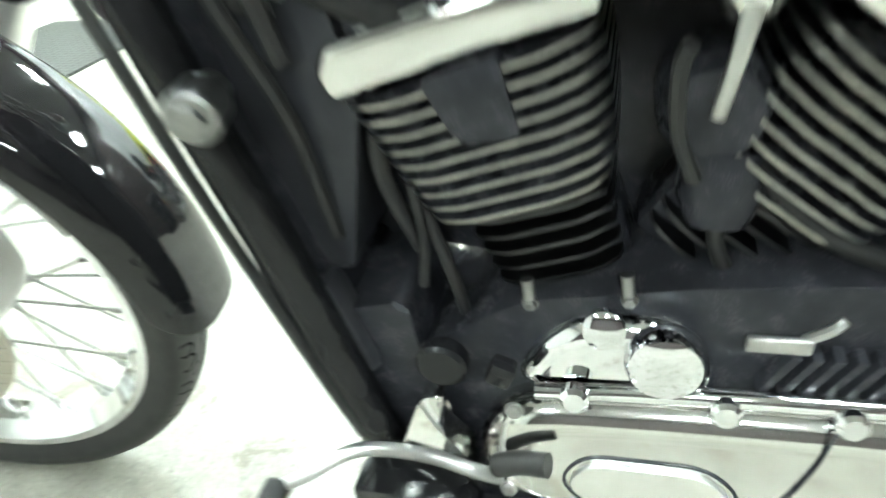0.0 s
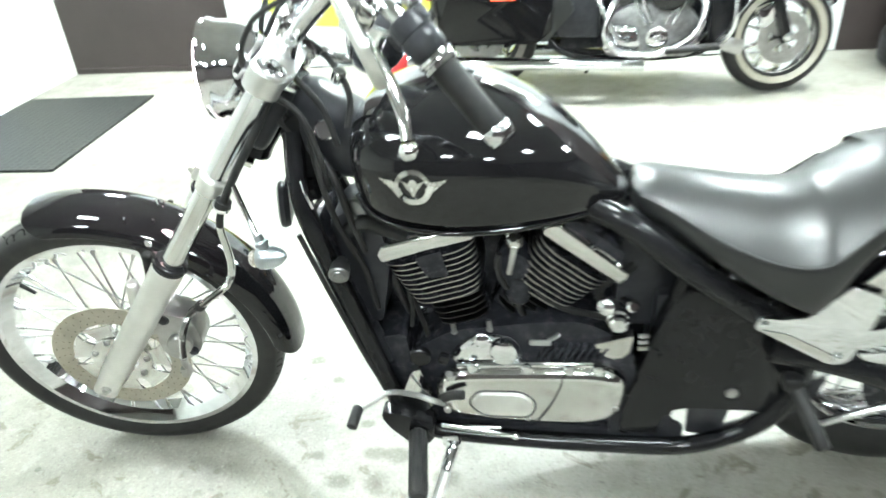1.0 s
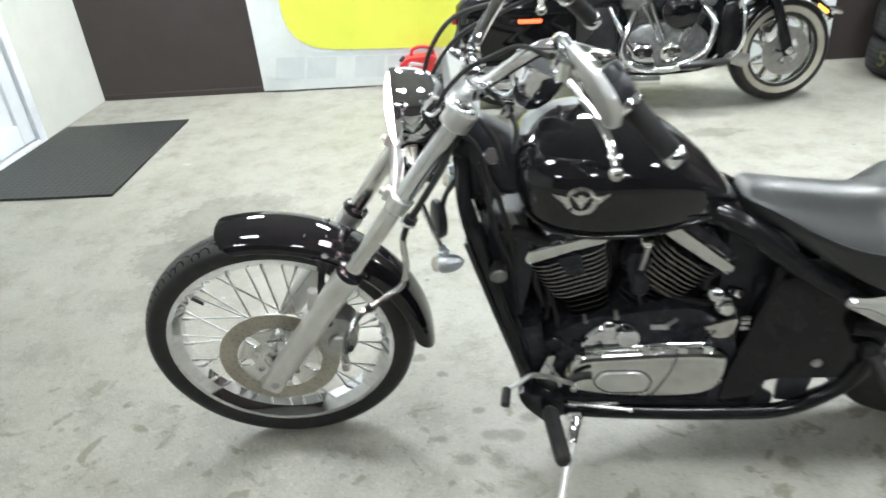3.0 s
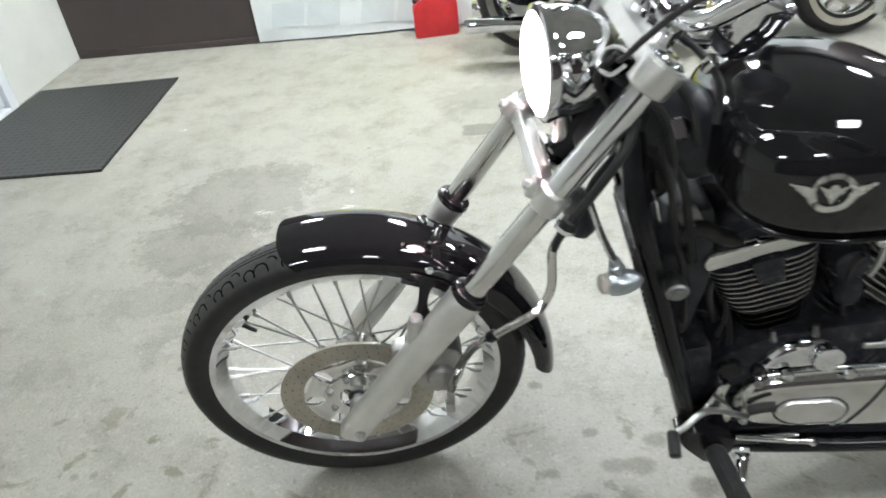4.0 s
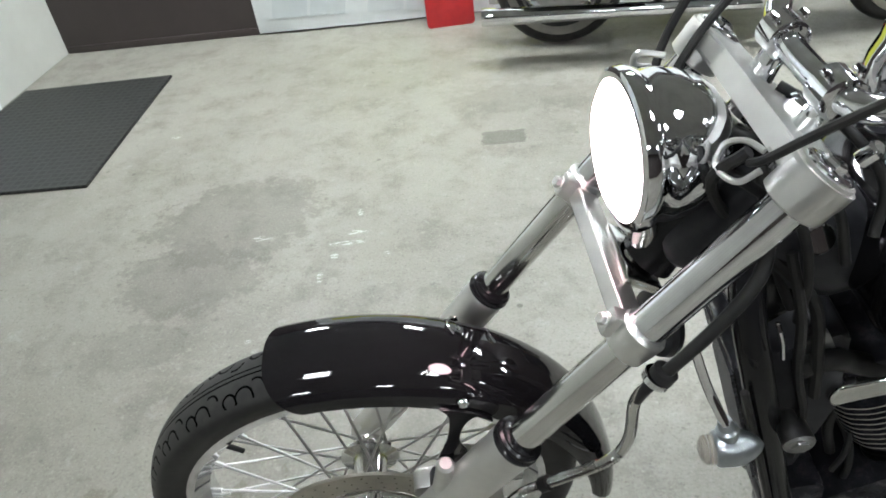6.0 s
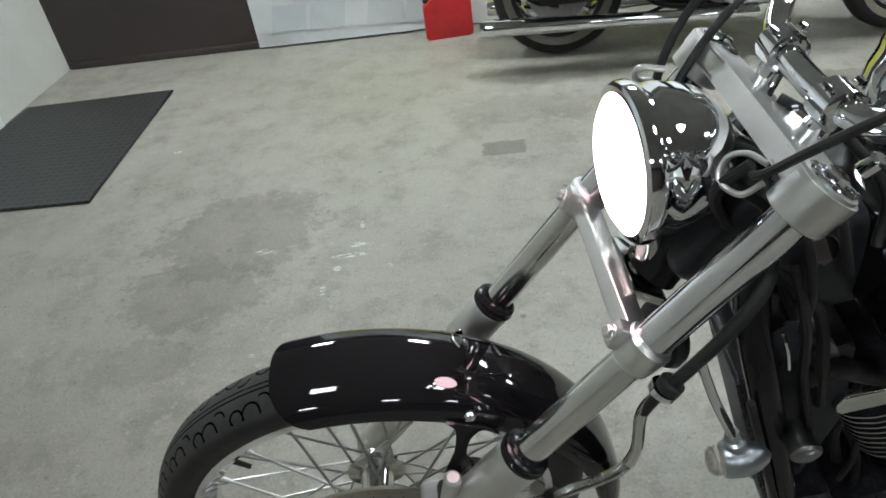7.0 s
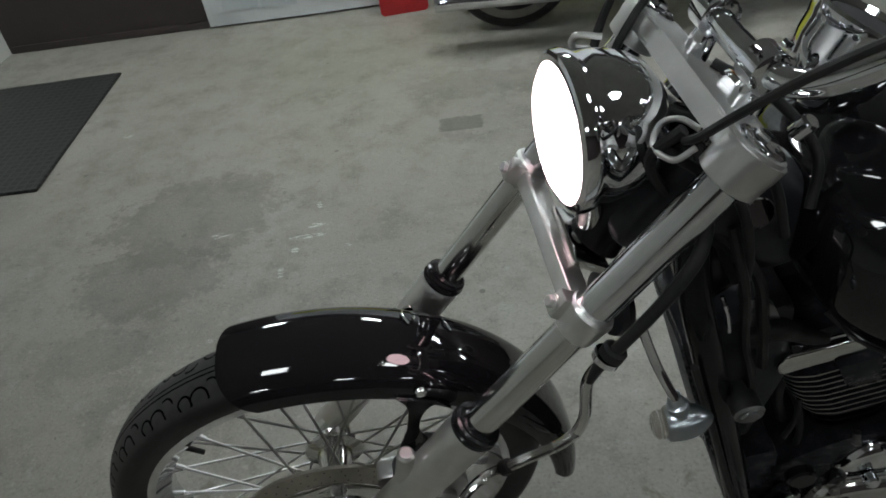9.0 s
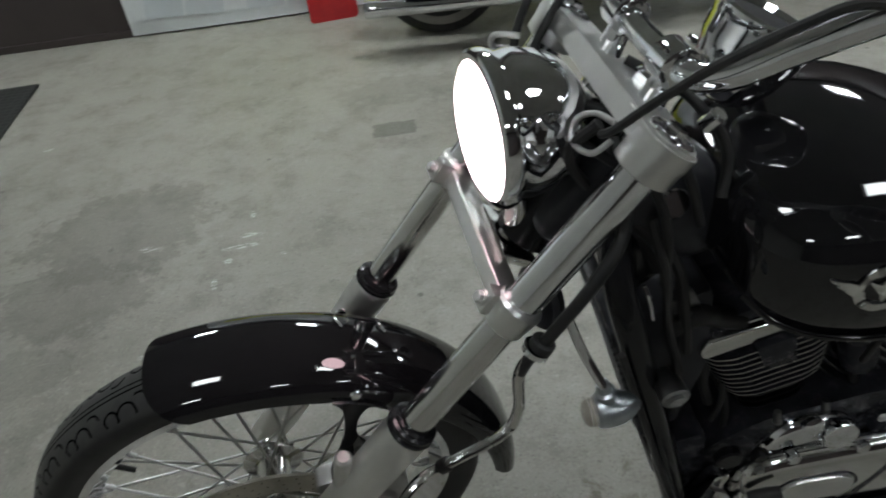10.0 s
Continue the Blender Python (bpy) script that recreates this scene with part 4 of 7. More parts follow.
hose = part("brake_hose", tube(BM(), coil, lambda t: 0.0072 if round(t * (len(coil) - 1)) % 2 else 0.0052, 10, 1), "cast", bike, "ribbed bright steel brake hose", sharp=20)
part("hose_sleeve", tube(BM(), pipe[:cut:4], 0.0068, 12, 2), "cast", hose, "smooth bright upper sleeve of the hose")
bt = BM()
tube(bt, [(-0.232, -0.045, 0.955), (-0.236, -0.090, 0.935), (-0.245, -0.125, 0.912), (-0.258, -0.139, 0.890), (-0.285, -0.146, 0.850), (-0.318, -0.146, 0.800), (-0.340, -0.140, 0.760), (-0.349, -0.136, 0.735)], lambda t: 0.0072 - 0.0006 * t, 10)
lathe(bt, [(-0.006, 0.010), (-0.005, 0.0135), (0.005, 0.0135), (0.006, 0.010)], (-0.327, -0.144, 0.785), (-0.5, 0, -1), 18)
part("hose_boot", bt, "rubber", bike, "black rubber hose boot")
part("hose_ring", lathe(BM(), [(-0.005, 0.0100), (-0.004, 0.0155), (0.003, 0.0155), (0.005, 0.0100)], (-0.333, -0.142, 0.776), (-0.5, 0, -1), 20), "chrome", bike, "chrome hose collar")
bj = BM()
lathe(bj, [(0, 0.008), (0.024, 0.007), (0.03, 0.004)], (-0.530, -0.104, 0.40), (0.05, -0.1, -1), 12)
box(bj, (-0.533, -0.104, 0.362), (0.018, 0.022, 0.024), None, 0.004)
part("banjo_bolt", bj, "steel", bike, "steel hose union")
gm = BM()
lathe(gm, [(-0.007, 0.008), (-0.006, 0.0105), (0.006, 0.0105), (0.007, 0.008)], (-0.447, -0.115, 0.543), (-0.7, 0.1, -0.6), 14)
part("hose_grommet", gm, "rubber", bike, "black hose grommet")

# headlamp
LC, LD = Vector((-0.354, 0.010, 0.962)), Vector((-1, -0.06, 0.03)).normalized()
shell = BM()
lathe(shell, [(0.006, 0.076), (0.004, 0.082), (-0.004, 0.0835), (-0.012, 0.0815), (-0.016, 0.0785), (-0.030, 0.0780), (-0.050, 0.0750), (-0.068, 0.0690), (-0.083, 0.0590), (-0.094, 0.0455), (-0.101, 0.0290), (-0.104, 0.0140), (-0.105, 0.003)], LC, LD, 40)
lamp = part("headlamp", warp(shell, STEER), "chrome", bike, "chrome bullet headlamp shell, lit")
gl = BM()
lathe(gl, [(-0.004, 0.0762), (0.004, 0.0755), (0.012, 0.062), (0.017, 0.036), (0.019, 0.004)], LC, LD, 40)
part("lens", warp(gl, STEER), "headlamp", lamp, "brightly lit glass lens")
mt = BM()
tube(mt, [(-0.325, 0, 0.885), (-0.322, 0, 0.86), (-0.325, 0, 0.825)], 0.016, 12)
box(mt, (-0.335, 0, 0.815), (0.05, 0.09, 0.012), Matrix.Rotation(0.6, 4, "Y"), 0.004)
part("lamp_bracket", warp(mt, STEER), "cast", bike, "polished headlamp bracket")
wr = BM()
tube(wr, [(-0.27, 0.0, 0.935), (-0.245, 0.02, 0.91), (-0.25, 0.01, 0.86), (-0.22, 0.0, 0.83)], 0.008, 8)
tube(wr, [(-0.27, -0.02, 0.925), (-0.24, -0.04, 0.90), (-0.235, -0.03, 0.85), (-0.20, -0.02, 0.80)], 0.006, 8)
part("wiring", warp(wr, STEER), "rubber", bike, "black wiring behind the headlamp")

# handlebar, risers and controls, worked out for the left and mirrored
L_BAR = [(-0.188, -0.055, 1.036), (-0.165, -0.105, 1.044), (-0.120, -0.145, 1.085), (-0.062, -0.190, 1.128), (-0.010, -0.212, 1.116), (0.052, -0.240, 1.060), (0.095, -0.257, 1.010), (0.138, -0.276, 0.961)]
lb = [UNSTEER @ Vector(p) for p in L_BAR]
rb = [Vector((p.x, -p.y, p.z)) for p in lb]
bar = BM()
tube(bar, [STEER @ p for p in (rb[::-1] + lb)], 0.0128, 14, 6)
hb = part("handlebar", bar, "chrome", bike, "chrome pulled-back handlebar")
for sgn, line in ((-1, lb), (1, rb)):
    rs = BM()
    c = line[0]
    foot = Vector((c.x - 0.020, c.y * 0.95, c.z - 0.075))
    tube(rs, [STEER @ foot, STEER @ (foot + Vector((0.004, 0, 0.03))), STEER @ (c + Vector((0, 0, -0.008)))], lambda t: 0.0155 - 0.003 * t, 14)
    lathe(rs, [(-0.016, 0.017), (-0.014, 0.0205), (0.014, 0.0205), (0.016, 0.017)], STEER @ c, STEER.to_3x3() @ Vector((0, 1, 0)), 24)
    lathe(rs, [(0, 0.022), (0.006, 0.022), (0.012, 0.017)], STEER @ (foot + Vector((-0.003, 0, -0.012))), AX, 20)
    for d in (-0.014, 0.014):
        hexbolt(rs, STEER @ (c + Vector((d, 0, 0.018))), AX, 0.005, 0.006)
    part("riser", rs, "chrome", hb, "chrome handlebar riser")
    g0, g1 = STEER @ line[-3], STEER @ line[-1]
    d = (g1 - g0).normalized()
    gp = BM()
    gl_ = (g1 - g0).length
    lathe(gp, [(0.024, 0.0175), (0.026, 0.0192), (gl_ * 0.5, 0.0188), (gl_ - 0.016, 0.0192), (gl_ - 0.008, 0.0165)], g0, d, 28)
    part("grip", gp, "rubber", hb, "smooth worn black rubber grip")
    part("grip_ring", lathe(BM(), [(0.008, 0.0200), (0.010, 0.0240), (0.014, 0.0245), (0.016, 0.0225), (0.019, 0.0225), (0.021, 0.0245), (0.026, 0.0240), (0.028, 0.0190)], g0, d, 28), "chrome", hb, "bright ring at the top of the grip")
    ce = BM()
    lathe(ce, [(-0.012, 0.0190), (-0.010, 0.0205), (0.002, 0.0205), (0.005, 0.0185), (0.009, 0.0180), (0.012, 0.013)], g1, d, 24)
    part("bar_end", ce, "chrome", hb, "chrome grip end")
    sw = BM()
    lathe(sw, [(-0.052, 0.016), (-0.050, 0.0225), (-0.044, 0.0250), (-0.026, 0.0255), (-0.024, 0.0240), (-0.022, 0.0255), (0.002, 0.0250), (0.008, 0.0215)], g0, d, 28)
    q = g0 - d * 0.030
    rot = frame_along(d)
    box(sw, q + Vector((0.010, 0.0, 0.020)), (0.020, 0.016, 0.022), rot, 0.004)
    box(sw, q + Vector((-0.016, 0.0, -0.010)), (0.024, 0.020, 0.026), rot, 0.006)
    part("switch_housing", sw, "plastic", hb, "rounded black switch housing")
    # lever and its perch
    def side(p):
        v = UNSTEER @ Vector(p)
        return STEER @ Vector((v.x, v.y * -sgn, v.z))
    pc = BM()
    box(pc, side((-0.035, -0.232, 1.108)), (0.050, 0.032, 0.028), Matrix.Rotation(0.5, 4, "Y"), 0.008)
    lathe(pc, [(-0.014, 0.012), (0.014, 0.012)], side((-0.040, -0.252, 1.108)), (0.2, 0, 1), 16)
    tube(pc, [side((-0.035, -0.215, 1.112)), side((-0.02, -0.208, 1.116))], 0.017, 14)
    cyl(pc, side((-0.035, -0.200, 1.130)), side((0.026, -0.214, 1.116)), 0.0105, 0.0085, bev=0.002)
    box(pc, side((0.032, -0.216, 1.113)), (0.022, 0.020, 0.018), Matrix.Rotation(0.7, 4, "Y"), 0.004)
    part("lever_perch", pc, "cast", hb, "bright cast lever perch")
    lv = BM()
    tube(lv, [side(p) for p in ((-0.050, -0.240, 1.110), (-0.011, -0.272, 1.068), (0.012, -0.300, 1.040), (0.028, -0.325, 1.010), (0.033, -0.340, 0.985))], lambda t: 0.0105 - 0.003 * t, 10, 6, flat=0.55)
    ball(lv, side((0.034, -0.344, 0.973)), 0.0125)
    part("lever", lv, "cast", hb, "polished lever with a ball end")

# mirror on its stalk
for sgn in (-1,):
    def side(p):
        v = UNSTEER @ Vector(p)
        return STEER @ Vector((v.x, v.y * -sgn, v.z))
    # the housing's back looks ahead, outwards and down to the floor
    c = side((0.0, -0.360, 1.110))
    out = (side((0.037, -0.453, 1.110)) - c).normalized()
    up = (side((-0.042, -0.3315, 1.1965)) - c).normalized()
    up = (up - out * up.dot(out)).normalized()
    face = up.cross(out) * -1
    at = Matrix.Translation(c) @ Matrix((out, up, face)).transposed().to_4x4()
    outl = [(-0.042, 0.068), (-0.018, 0.061), (0.020, 0.042), (0.050, 0.016), (0.052, -0.014), (0.034, -0.042), (0.010, -0.050), (-0.006, -0.030), (-0.022, 0.008), (-0.040, 0.046)]
    outl = [(p.x, p.y) for p in smooth_line([(x, y, 0) for x, y in outl], 3, True)]
    flat = at @ Matrix(((1, 0, 0, 0), (0, 0, 1, 0), (0, 1, 0, 0), (0, 0, 0, 1)))
    mr = pillow(BM(), outl, -0.004, 0.010, 0.009, 4, flat)
    mirror = part("mirror", mr, "alu", bike, "teardrop satin metal mirror housing")
    gs = slab(BM(), [(0.001 + x * 0.9, y * 0.9) for x, y in outl], -0.0052, -0.0042, 0.0, flat)
    part("mirror_glass", gs, "mirror", mirror, "mirror glass")
    sk = BM()
    tube(sk, [side((-0.048, -0.200, 1.124)), side((-0.052, -0.225, 1.150)), side((-0.046, -0.270, 1.168)), side((-0.034, -0.318, 1.164))], 0.0060, 10)
    part("mirror_stalk", sk, "chrome", mirror, "chrome mirror stalk")

cab = BM()
tube(cab, [(-0.262, -0.090, 0.995), (-0.256, -0.104, 1.006), (-0.240, -0.126, 1.036), (-0.221, -0.142, 1.061), (-0.196, -0.156, 1.086), (-0.147, -0.164, 1.111), (-0.105, -0.177, 1.127), (-0.058, -0.225, 1.122)], 0.0043, 8)
tube(cab, [(-0.262, -0.085, 1.003), (-0.285, -0.070, 0.965), (-0.255, -0.045, 0.90), (-0.20, -0.04, 0.83), (-0.17, -0.05, 0.77)], 0.0058, 8)
part("clutch_cable", cab, "rubber", bike, "black clutch cable")
cab = BM()
tube(cab, [(-0.301, 0.10, 0.915), (-0.297, 0.11, 1.01), (-0.240, 0.13, 1.092), (-0.140, 0.17, 1.112), (-0.030, 0.24, 1.115)], 0.005, 8)
tube(cab, [(-0.29, 0.08, 0.93), (-0.285, 0.09, 0.99), (-0.225, 0.12, 1.06), (-0.13, 0.18, 1.09), (-0.02, 0.25, 1.11)], 0.005, 8)
part("throttle_cable", cab, "rubber", bike, "black looping cables")
hk = BM()
tube(hk, [(-0.250, -0.088, 1.004), (-0.262, -0.072, 1.006), (-0.276, -0.064, 0.998), (-0.284, -0.074, 0.982), (-0.272, -0.096, 0.980), (-0.255, -0.100, 0.993)], 0.0030, 8, 6)
part("cable_guide", hk, "alu", bike, "bent bright cable guide")
hk = BM()
tube(hk, [(-0.300, 0.075, 1.02), (-0.325, 0.085, 1.02), (-0.325, 0.10, 1.0), (-0.30, 0.11, 0.99)], 0.0036, 8, 6)
part("cable_guide", hk, "alu", bike, "bent bright cable guide")

# front indicators
for sgn in (-1, 1):
    c = Vector((-0.257, sgn * 0.175, 0.699))
    k = 0.70
    s = BM()
    lathe(s, [(-0.026 * k, 0.0245 * k), (-0.022 * k, 0.0275 * k), (-0.004 * k, 0.0285 * k), (0.012 * k, 0.0265 * k), (0.028 * k, 0.0200 * k), (0.040 * k, 0.0105 * k), (0.045 * k, 0.002 * k)], c, (1, 0, 0.10), 28)
    lathe(s, [(0, 0.009), (0.008, 0.0085), (0.010, 0.0115), (0.016, 0.0115), (0.018, 0.008), (0.030, 0.007)], c + Vector((-0.004, 0, 0.014)), (-0.30, -sgn * 0.12, 1), 18)
    ind = part("indicator", s, "greysignal", bike, "small bullet indicator with a clear amber lens")
    le = BM()
    lathe(le, [(0, 0.0145), (-0.0005, 0.0155), (-0.003, 0.0155), (-0.004, 0.0145), (-0.0045, 0.0155), (-0.007, 0.0155), (-0.008, 0.0145), (-0.0085, 0.0152), (-0.011, 0.0148), (-0.015, 0.011), (-0.017, 0.003)],
          c + Vector((-0.017, 0, -0.002)), (1, 0, 0.10), 24)
    part("lens", le, "amber", ind, "ribbed pale amber lens")
    sk = BM()
    tube(sk, [c + Vector((-0.012, 0, 0.040)), (-0.286, sgn * 0.158, 0.775), (-0.303, sgn * 0.145, 0.826)], 0.0050, 10)
    part("stalk", sk, "chrome", ind, "chrome indicator stalk")

# chrome instrument cup behind the bars
ax_i = STEER.to_3x3() @ Vector((0.45, 0, 0.89))
ci = STEER @ Vector((-0.085, 0.012, 0.968))
cup = BM()
lathe(cup, [(-0.030, 0.006), (-0.028, 0.022), (-0.018, 0.034), (0.004, 0.046), (0.032, 0.053), (0.050, 0.055), (0.056, 0.0575), (0.064, 0.0575), (0.067, 0.053), (0.062, 0.048)], ci, ax_i, 40)
gauge = part("instrument", cup, "chrome", bike, "chrome instrument cup behind the handlebar")
part("dial", lathe(BM(), [(0, 0.047), (0.002, 0.046), (0.003, 0.004)], ci + ax_i * 0.060, ax_i, 32), "plastic", gauge, "dark instrument dial")
arm_ = tube(BM(), [STEER @ Vector((-0.165, 0.0, 0.985)), STEER @ Vector((-0.14, 0.004, 0.968)), ci - ax_i * 0.012], 0.010, 12)
part("instrument_bracket", arm_, "chrome", gauge, "chrome bracket")
for x, y, z in ((-0.135, -0.046, 0.960),):
    part("warning_lamp", lathe(BM(), [(-0.012, 0.006), (-0.010, 0.010), (0.008, 0.011), (0.011, 0.008)], STEER @ Vector((x, y, z)), (0.5, -0.3, 0.8), 16), "chrome", gauge, "small chrome lamp housing")

# ---------------------------------------------------------------- frame
fr = BM()
for sgn in (-1, 1):
    tube(fr, [(-0.225, sgn * 0.035, 0.86), (-0.222, sgn * 0.070, 0.78), (-0.205, sgn * 0.090, 0.70), (-0.150, sgn * 0.092, 0.49), (-0.098, sgn * 0.092, 0.285), (-0.075, sgn * 0.092, 0.235), (-0.02, sgn * 0.092, 0.200),
              (0.15, sgn * 0.092, 0.184), (0.35, sgn * 0.092, 0.178), (0.50, sgn * 0.090, 0.186), (0.62, sgn * 0.085, 0.255), (0.665, sgn * 0.085, 0.36), (0.66, sgn * 0.09, 0.47)], 0.0185, 14, 6)
part("main_frame", fr, "frame", bike, "black tubular frame cradle")
fr = BM()
for sgn in (-1, 1):
    tube(fr, [(0.255, sgn * 0.060, 0.738), (0.335, sgn * 0.090, 0.708), (0.445, sgn * 0.102, 0.622), (0.560, sgn * 0.106, 0.542), (0.650, sgn * 0.106, 0.490)], 0.0235, 16, 6)
    tube(fr, [(0.44, sgn * 0.066, 0.60), (0.42, sgn * 0.066, 0.48), (0.385, sgn * 0.066, 0.30), (0.36, sgn * 0.068, 0.20)], 0.014, 12)
tube(fr, [(-0.205, 0, 0.88), (-0.05, 0, 0.80), (0.15, 0, 0.74), (0.30, 0, 0.72)], 0.022, 14)
part("rear_frame", fr, "frame", bike, "black frame rails under the seat")
gs = BM()
slab(gs, rounded([(-0.245, 0.885), (-0.17, 0.90), (-0.135, 0.86), (-0.150, 0.775), (-0.215, 0.72), (-0.240, 0.79)], 0.02), -0.045, 0.045, 0.008)
part("head_gusset", gs, "frame", bike, "black steering head gusset")

# added dark filler, closes the bright gap between yoke and tank
rings = []
for x, w, z0, z1 in ((-0.235, 0.030, 0.815, 0.930), (-0.215, 0.044, 0.785, 0.945), (-0.175, 0.052, 0.770, 0.935), (-0.130, 0.055, 0.765, 0.905), (-0.095, 0.045, 0.770, 0.880)):
    rings.append([Vector((x, w * math.copysign(abs(math.cos(a)) ** 0.6, math.cos(a)), (z0 + z1) / 2 + (z1 - z0) / 2 * math.copysign(abs(math.sin(a)) ** 0.7, math.sin(a)))) for a in [2 * math.pi * i / 24 for i in range(24)]])
neck = part("neck_filler", loft(BM(), rings), "plastic", bike, "added dark filler round the steering neck", sharp=60)
part("ignition_lock", lathe(BM(), [(0, 0.017), (0.010, 0.018), (0.013, 0.015), (0.013, 0.004)], (-0.165, -0.045, 0.868), (0.1, -1, 0.35), 24), "chrome", neck, "round chrome ignition lock")
for line in ([(-0.27, -0.055, 0.965), (-0.235, -0.075, 0.945), (-0.195, -0.070, 0.905), (-0.175, -0.075, 0.840), (-0.170, -0.070, 0.770)], [(-0.255, -0.02, 0.985), (-0.205, -0.055, 0.970), (-0.160, -0.062, 0.915), (-0.140, -0.070, 0.850)],
             [(-0.20, 0.03, 1.00), (-0.150, -0.01, 0.975), (-0.115, -0.045, 0.930), (-0.120, -0.066, 0.880)]):
    part("cable", tube(BM(), line, 0.0055, 10), "rubber", neck, "black cable at the steering neck")

# radiator between the down tubes
rad = BM()
tilt = Matrix.Rotation(radians(-15.5), 4, "Y")
box(rad, (-0.170, 0, 0.545), (0.030, 0.150, 0.33), tilt, 0.006)
radiator = part("radiator", rad, "engine", bike, "black radiator between the frame tubes")
for k in range(22):
    b = BM()
    box(b, Vector((-0.170, 0, 0.545)) + tilt.to_3x3() @ Vector((-0.0165, 0, -0.147 + 0.014 * k)), (0.004, 0.140, 0.006), tilt)
    part("cooling_slat", b, "plastic", radiator)
rs = BM()
part("overflow_bottle", box(BM(), (-0.132, -0.070, 0.42), (0.045, 0.035, 0.10), tilt, 0.012), "plastic", bike, "black plastic bottle")
tube(rs, [(-0.15, -0.062, 0.68), (-0.12, -0.066, 0.70), (-0.09, -0.055, 0.68), (-0.05, -0.05, 0.66)], 0.014, 12)
part("coolant_hose", rs, "rubber", bike, "black coolant hose")
hn = BM()
lathe(hn, [(-0.018, 0.020), (-0.012, 0.042), (-0.002, 0.046), (0.006, 0.043), (0.010, 0.030), (0.010, 0.006)], (-0.294, 0.014, 0.690), (-1, -0.35, 0.1), 28)
tube(hn, [(-0.282, 0.014, 0.705), (-0.270, 0.012, 0.750), (-0.235, 0.010, 0.800)], 0.006, 8)
part("horn", hn, "plastic", bike, "round black horn")
pg = BM()
lathe(pg, [(0, 0.010), (0.014, 0.011), (0.016, 0.017), (0.040, 0.0185), (0.043, 0.016)], (-0.163, -0.090, 0.634), (0.08, -1, -0.12), 22)
lathe(pg, [(0.043, 0.012), (0.046, 0.011)], (-0.163, -0.090, 0.634), (0.08, -1, -0.12), 6)
part("engine_mount_cap", pg, "fargrey", bike, "dull round mount cap on the frame")
wt = BM()
slab(wt, rounded([(-0.158, 0.735), (-0.128, 0.742), (-0.108, 0.700), (-0.122, 0.672), (-0.140, 0.690)], 0.01), -0.062, -0.052, 0.002)
tube(wt, [(-0.150, -0.066, 0.735), (-0.132, -0.070, 0.71), (-0.128, -0.068, 0.67)], 0.004, 8)
part("bracket", wt, "fargrey", bike, "bright metal bracket behind the frame tube")
for x, z, a in ((-0.205, 0.80, 0.3),):
    part("wire_clip", tube(BM(), [(x, -0.098, z), (x + 0.006, -0.106, z - 0.02), (x + 0.010 + 0.01 * a, -0.104, z - 0.05)], 0.0026, 6), "chrome", bike, "thin bright wire clip")
wr = BM()
tube(wr, [(-0.19, -0.06, 0.86), (-0.175, -0.085, 0.79), (-0.16, -0.082, 0.70), (-0.13, -0.07, 0.60), (-0.12, -0.06, 0.50)], 0.006, 8)
tube(wr, [(-0.20, -0.04, 0.84), (-0.16, -0.07, 0.80), (-0.14, -0.075, 0.72), (-0.125, -0.07, 0.64)], 0.007, 8)
tube(wr, [(-0.225, -0.108, 0.70), (-0.19, -0.112, 0.58), (-0.15, -0.110, 0.44), (-0.115, -0.108, 0.33)], 0.005, 8)
part("wiring_loom", wr, "rubber", bike, "black wiring along the frame")

# ---------------------------------------------------------------- tank


def tank_ring(x, w, zb, zt, zw, n=13):
    half = []
    for i in range(n):
        a = math.pi / 2 * i / (n - 1)
        half.append((w * math.cos(a) ** 0.80, zw + (zt - zw) * math.sin(a) ** 0.85))
    low = []
    for i in range(1, 7):
        a = math.pi / 2 * i / 6
        low.append((w * (1 - 0.10 * (i / 6) ** 2) if i < 6 else w * 0.80, zw - (zw - zb) * min(1.0, i / 5.6)))
    right = [(-y, z) for y, z in half[::-1]]
    loop = [(y, z) for y, z in low[::-1]] + half + right[1:] + [(-y, z) for y, z in low]
    return [Vector((x, -y, z)) for y, z in loop]


TANK = [(-0.121, 0.030, 0.812, 0.866, 0.838), (-0.116, 0.080, 0.790, 0.884, 0.836), (-0.104, 0.114, 0.770, 0.899, 0.834), (-0.080, 0.136, 0.752, 0.915, 0.830), (-0.040, 0.150, 0.738, 0.930, 0.826), (0.020, 0.156, 0.729, 0.937, 0.822),
        (0.085, 0.152, 0.724, 0.931, 0.815), (0.150, 0.138, 0.720, 0.908, 0.803), (0.210, 0.115, 0.717, 0.870, 0.787), (0.260, 0.090, 0.716, 0.826, 0.770), (0.300, 0.065, 0.717, 0.783, 0.752), (0.326, 0.042, 0.720, 0.751, 0.737), (0.338, 0.018, 0.725, 0.738, 0.732)]
TANK = [(x, w * (1 + 0.17 * w / 0.156), zb + 0.012 * min(1.0, w / 0.12), zt, zw + 0.010 * min(1.0, w / 0.12)) for x, w, zb, zt, zw in TANK]


def finer(rows, k=3):
    out = []
    n = len(rows)
    for i in range(n - 1):
        p0, p1, p2, p3 = rows[max(i - 1, 0)], rows[i], rows[i + 1], rows[min(i + 2, n - 1)]
        for j in range(k):
            t = j / k
            out.append(tuple(0.5 * (2 * b + (c - a) * t + (2 * a - 5 * b + 4 * c - d) * t * t + (3 * b - a - 3 * c + d) * t ** 3) for a, b, c, d in zip(p0, p1, p2, p3)))
    out.append(rows[-1])
    return out


tank = part("fuel_tank", loft(BM(), [tank_ring(*r) for r in finer(TANK)]), "paint", bike, "glossy black teardrop fuel tank", sharp=60)
bead = BM()
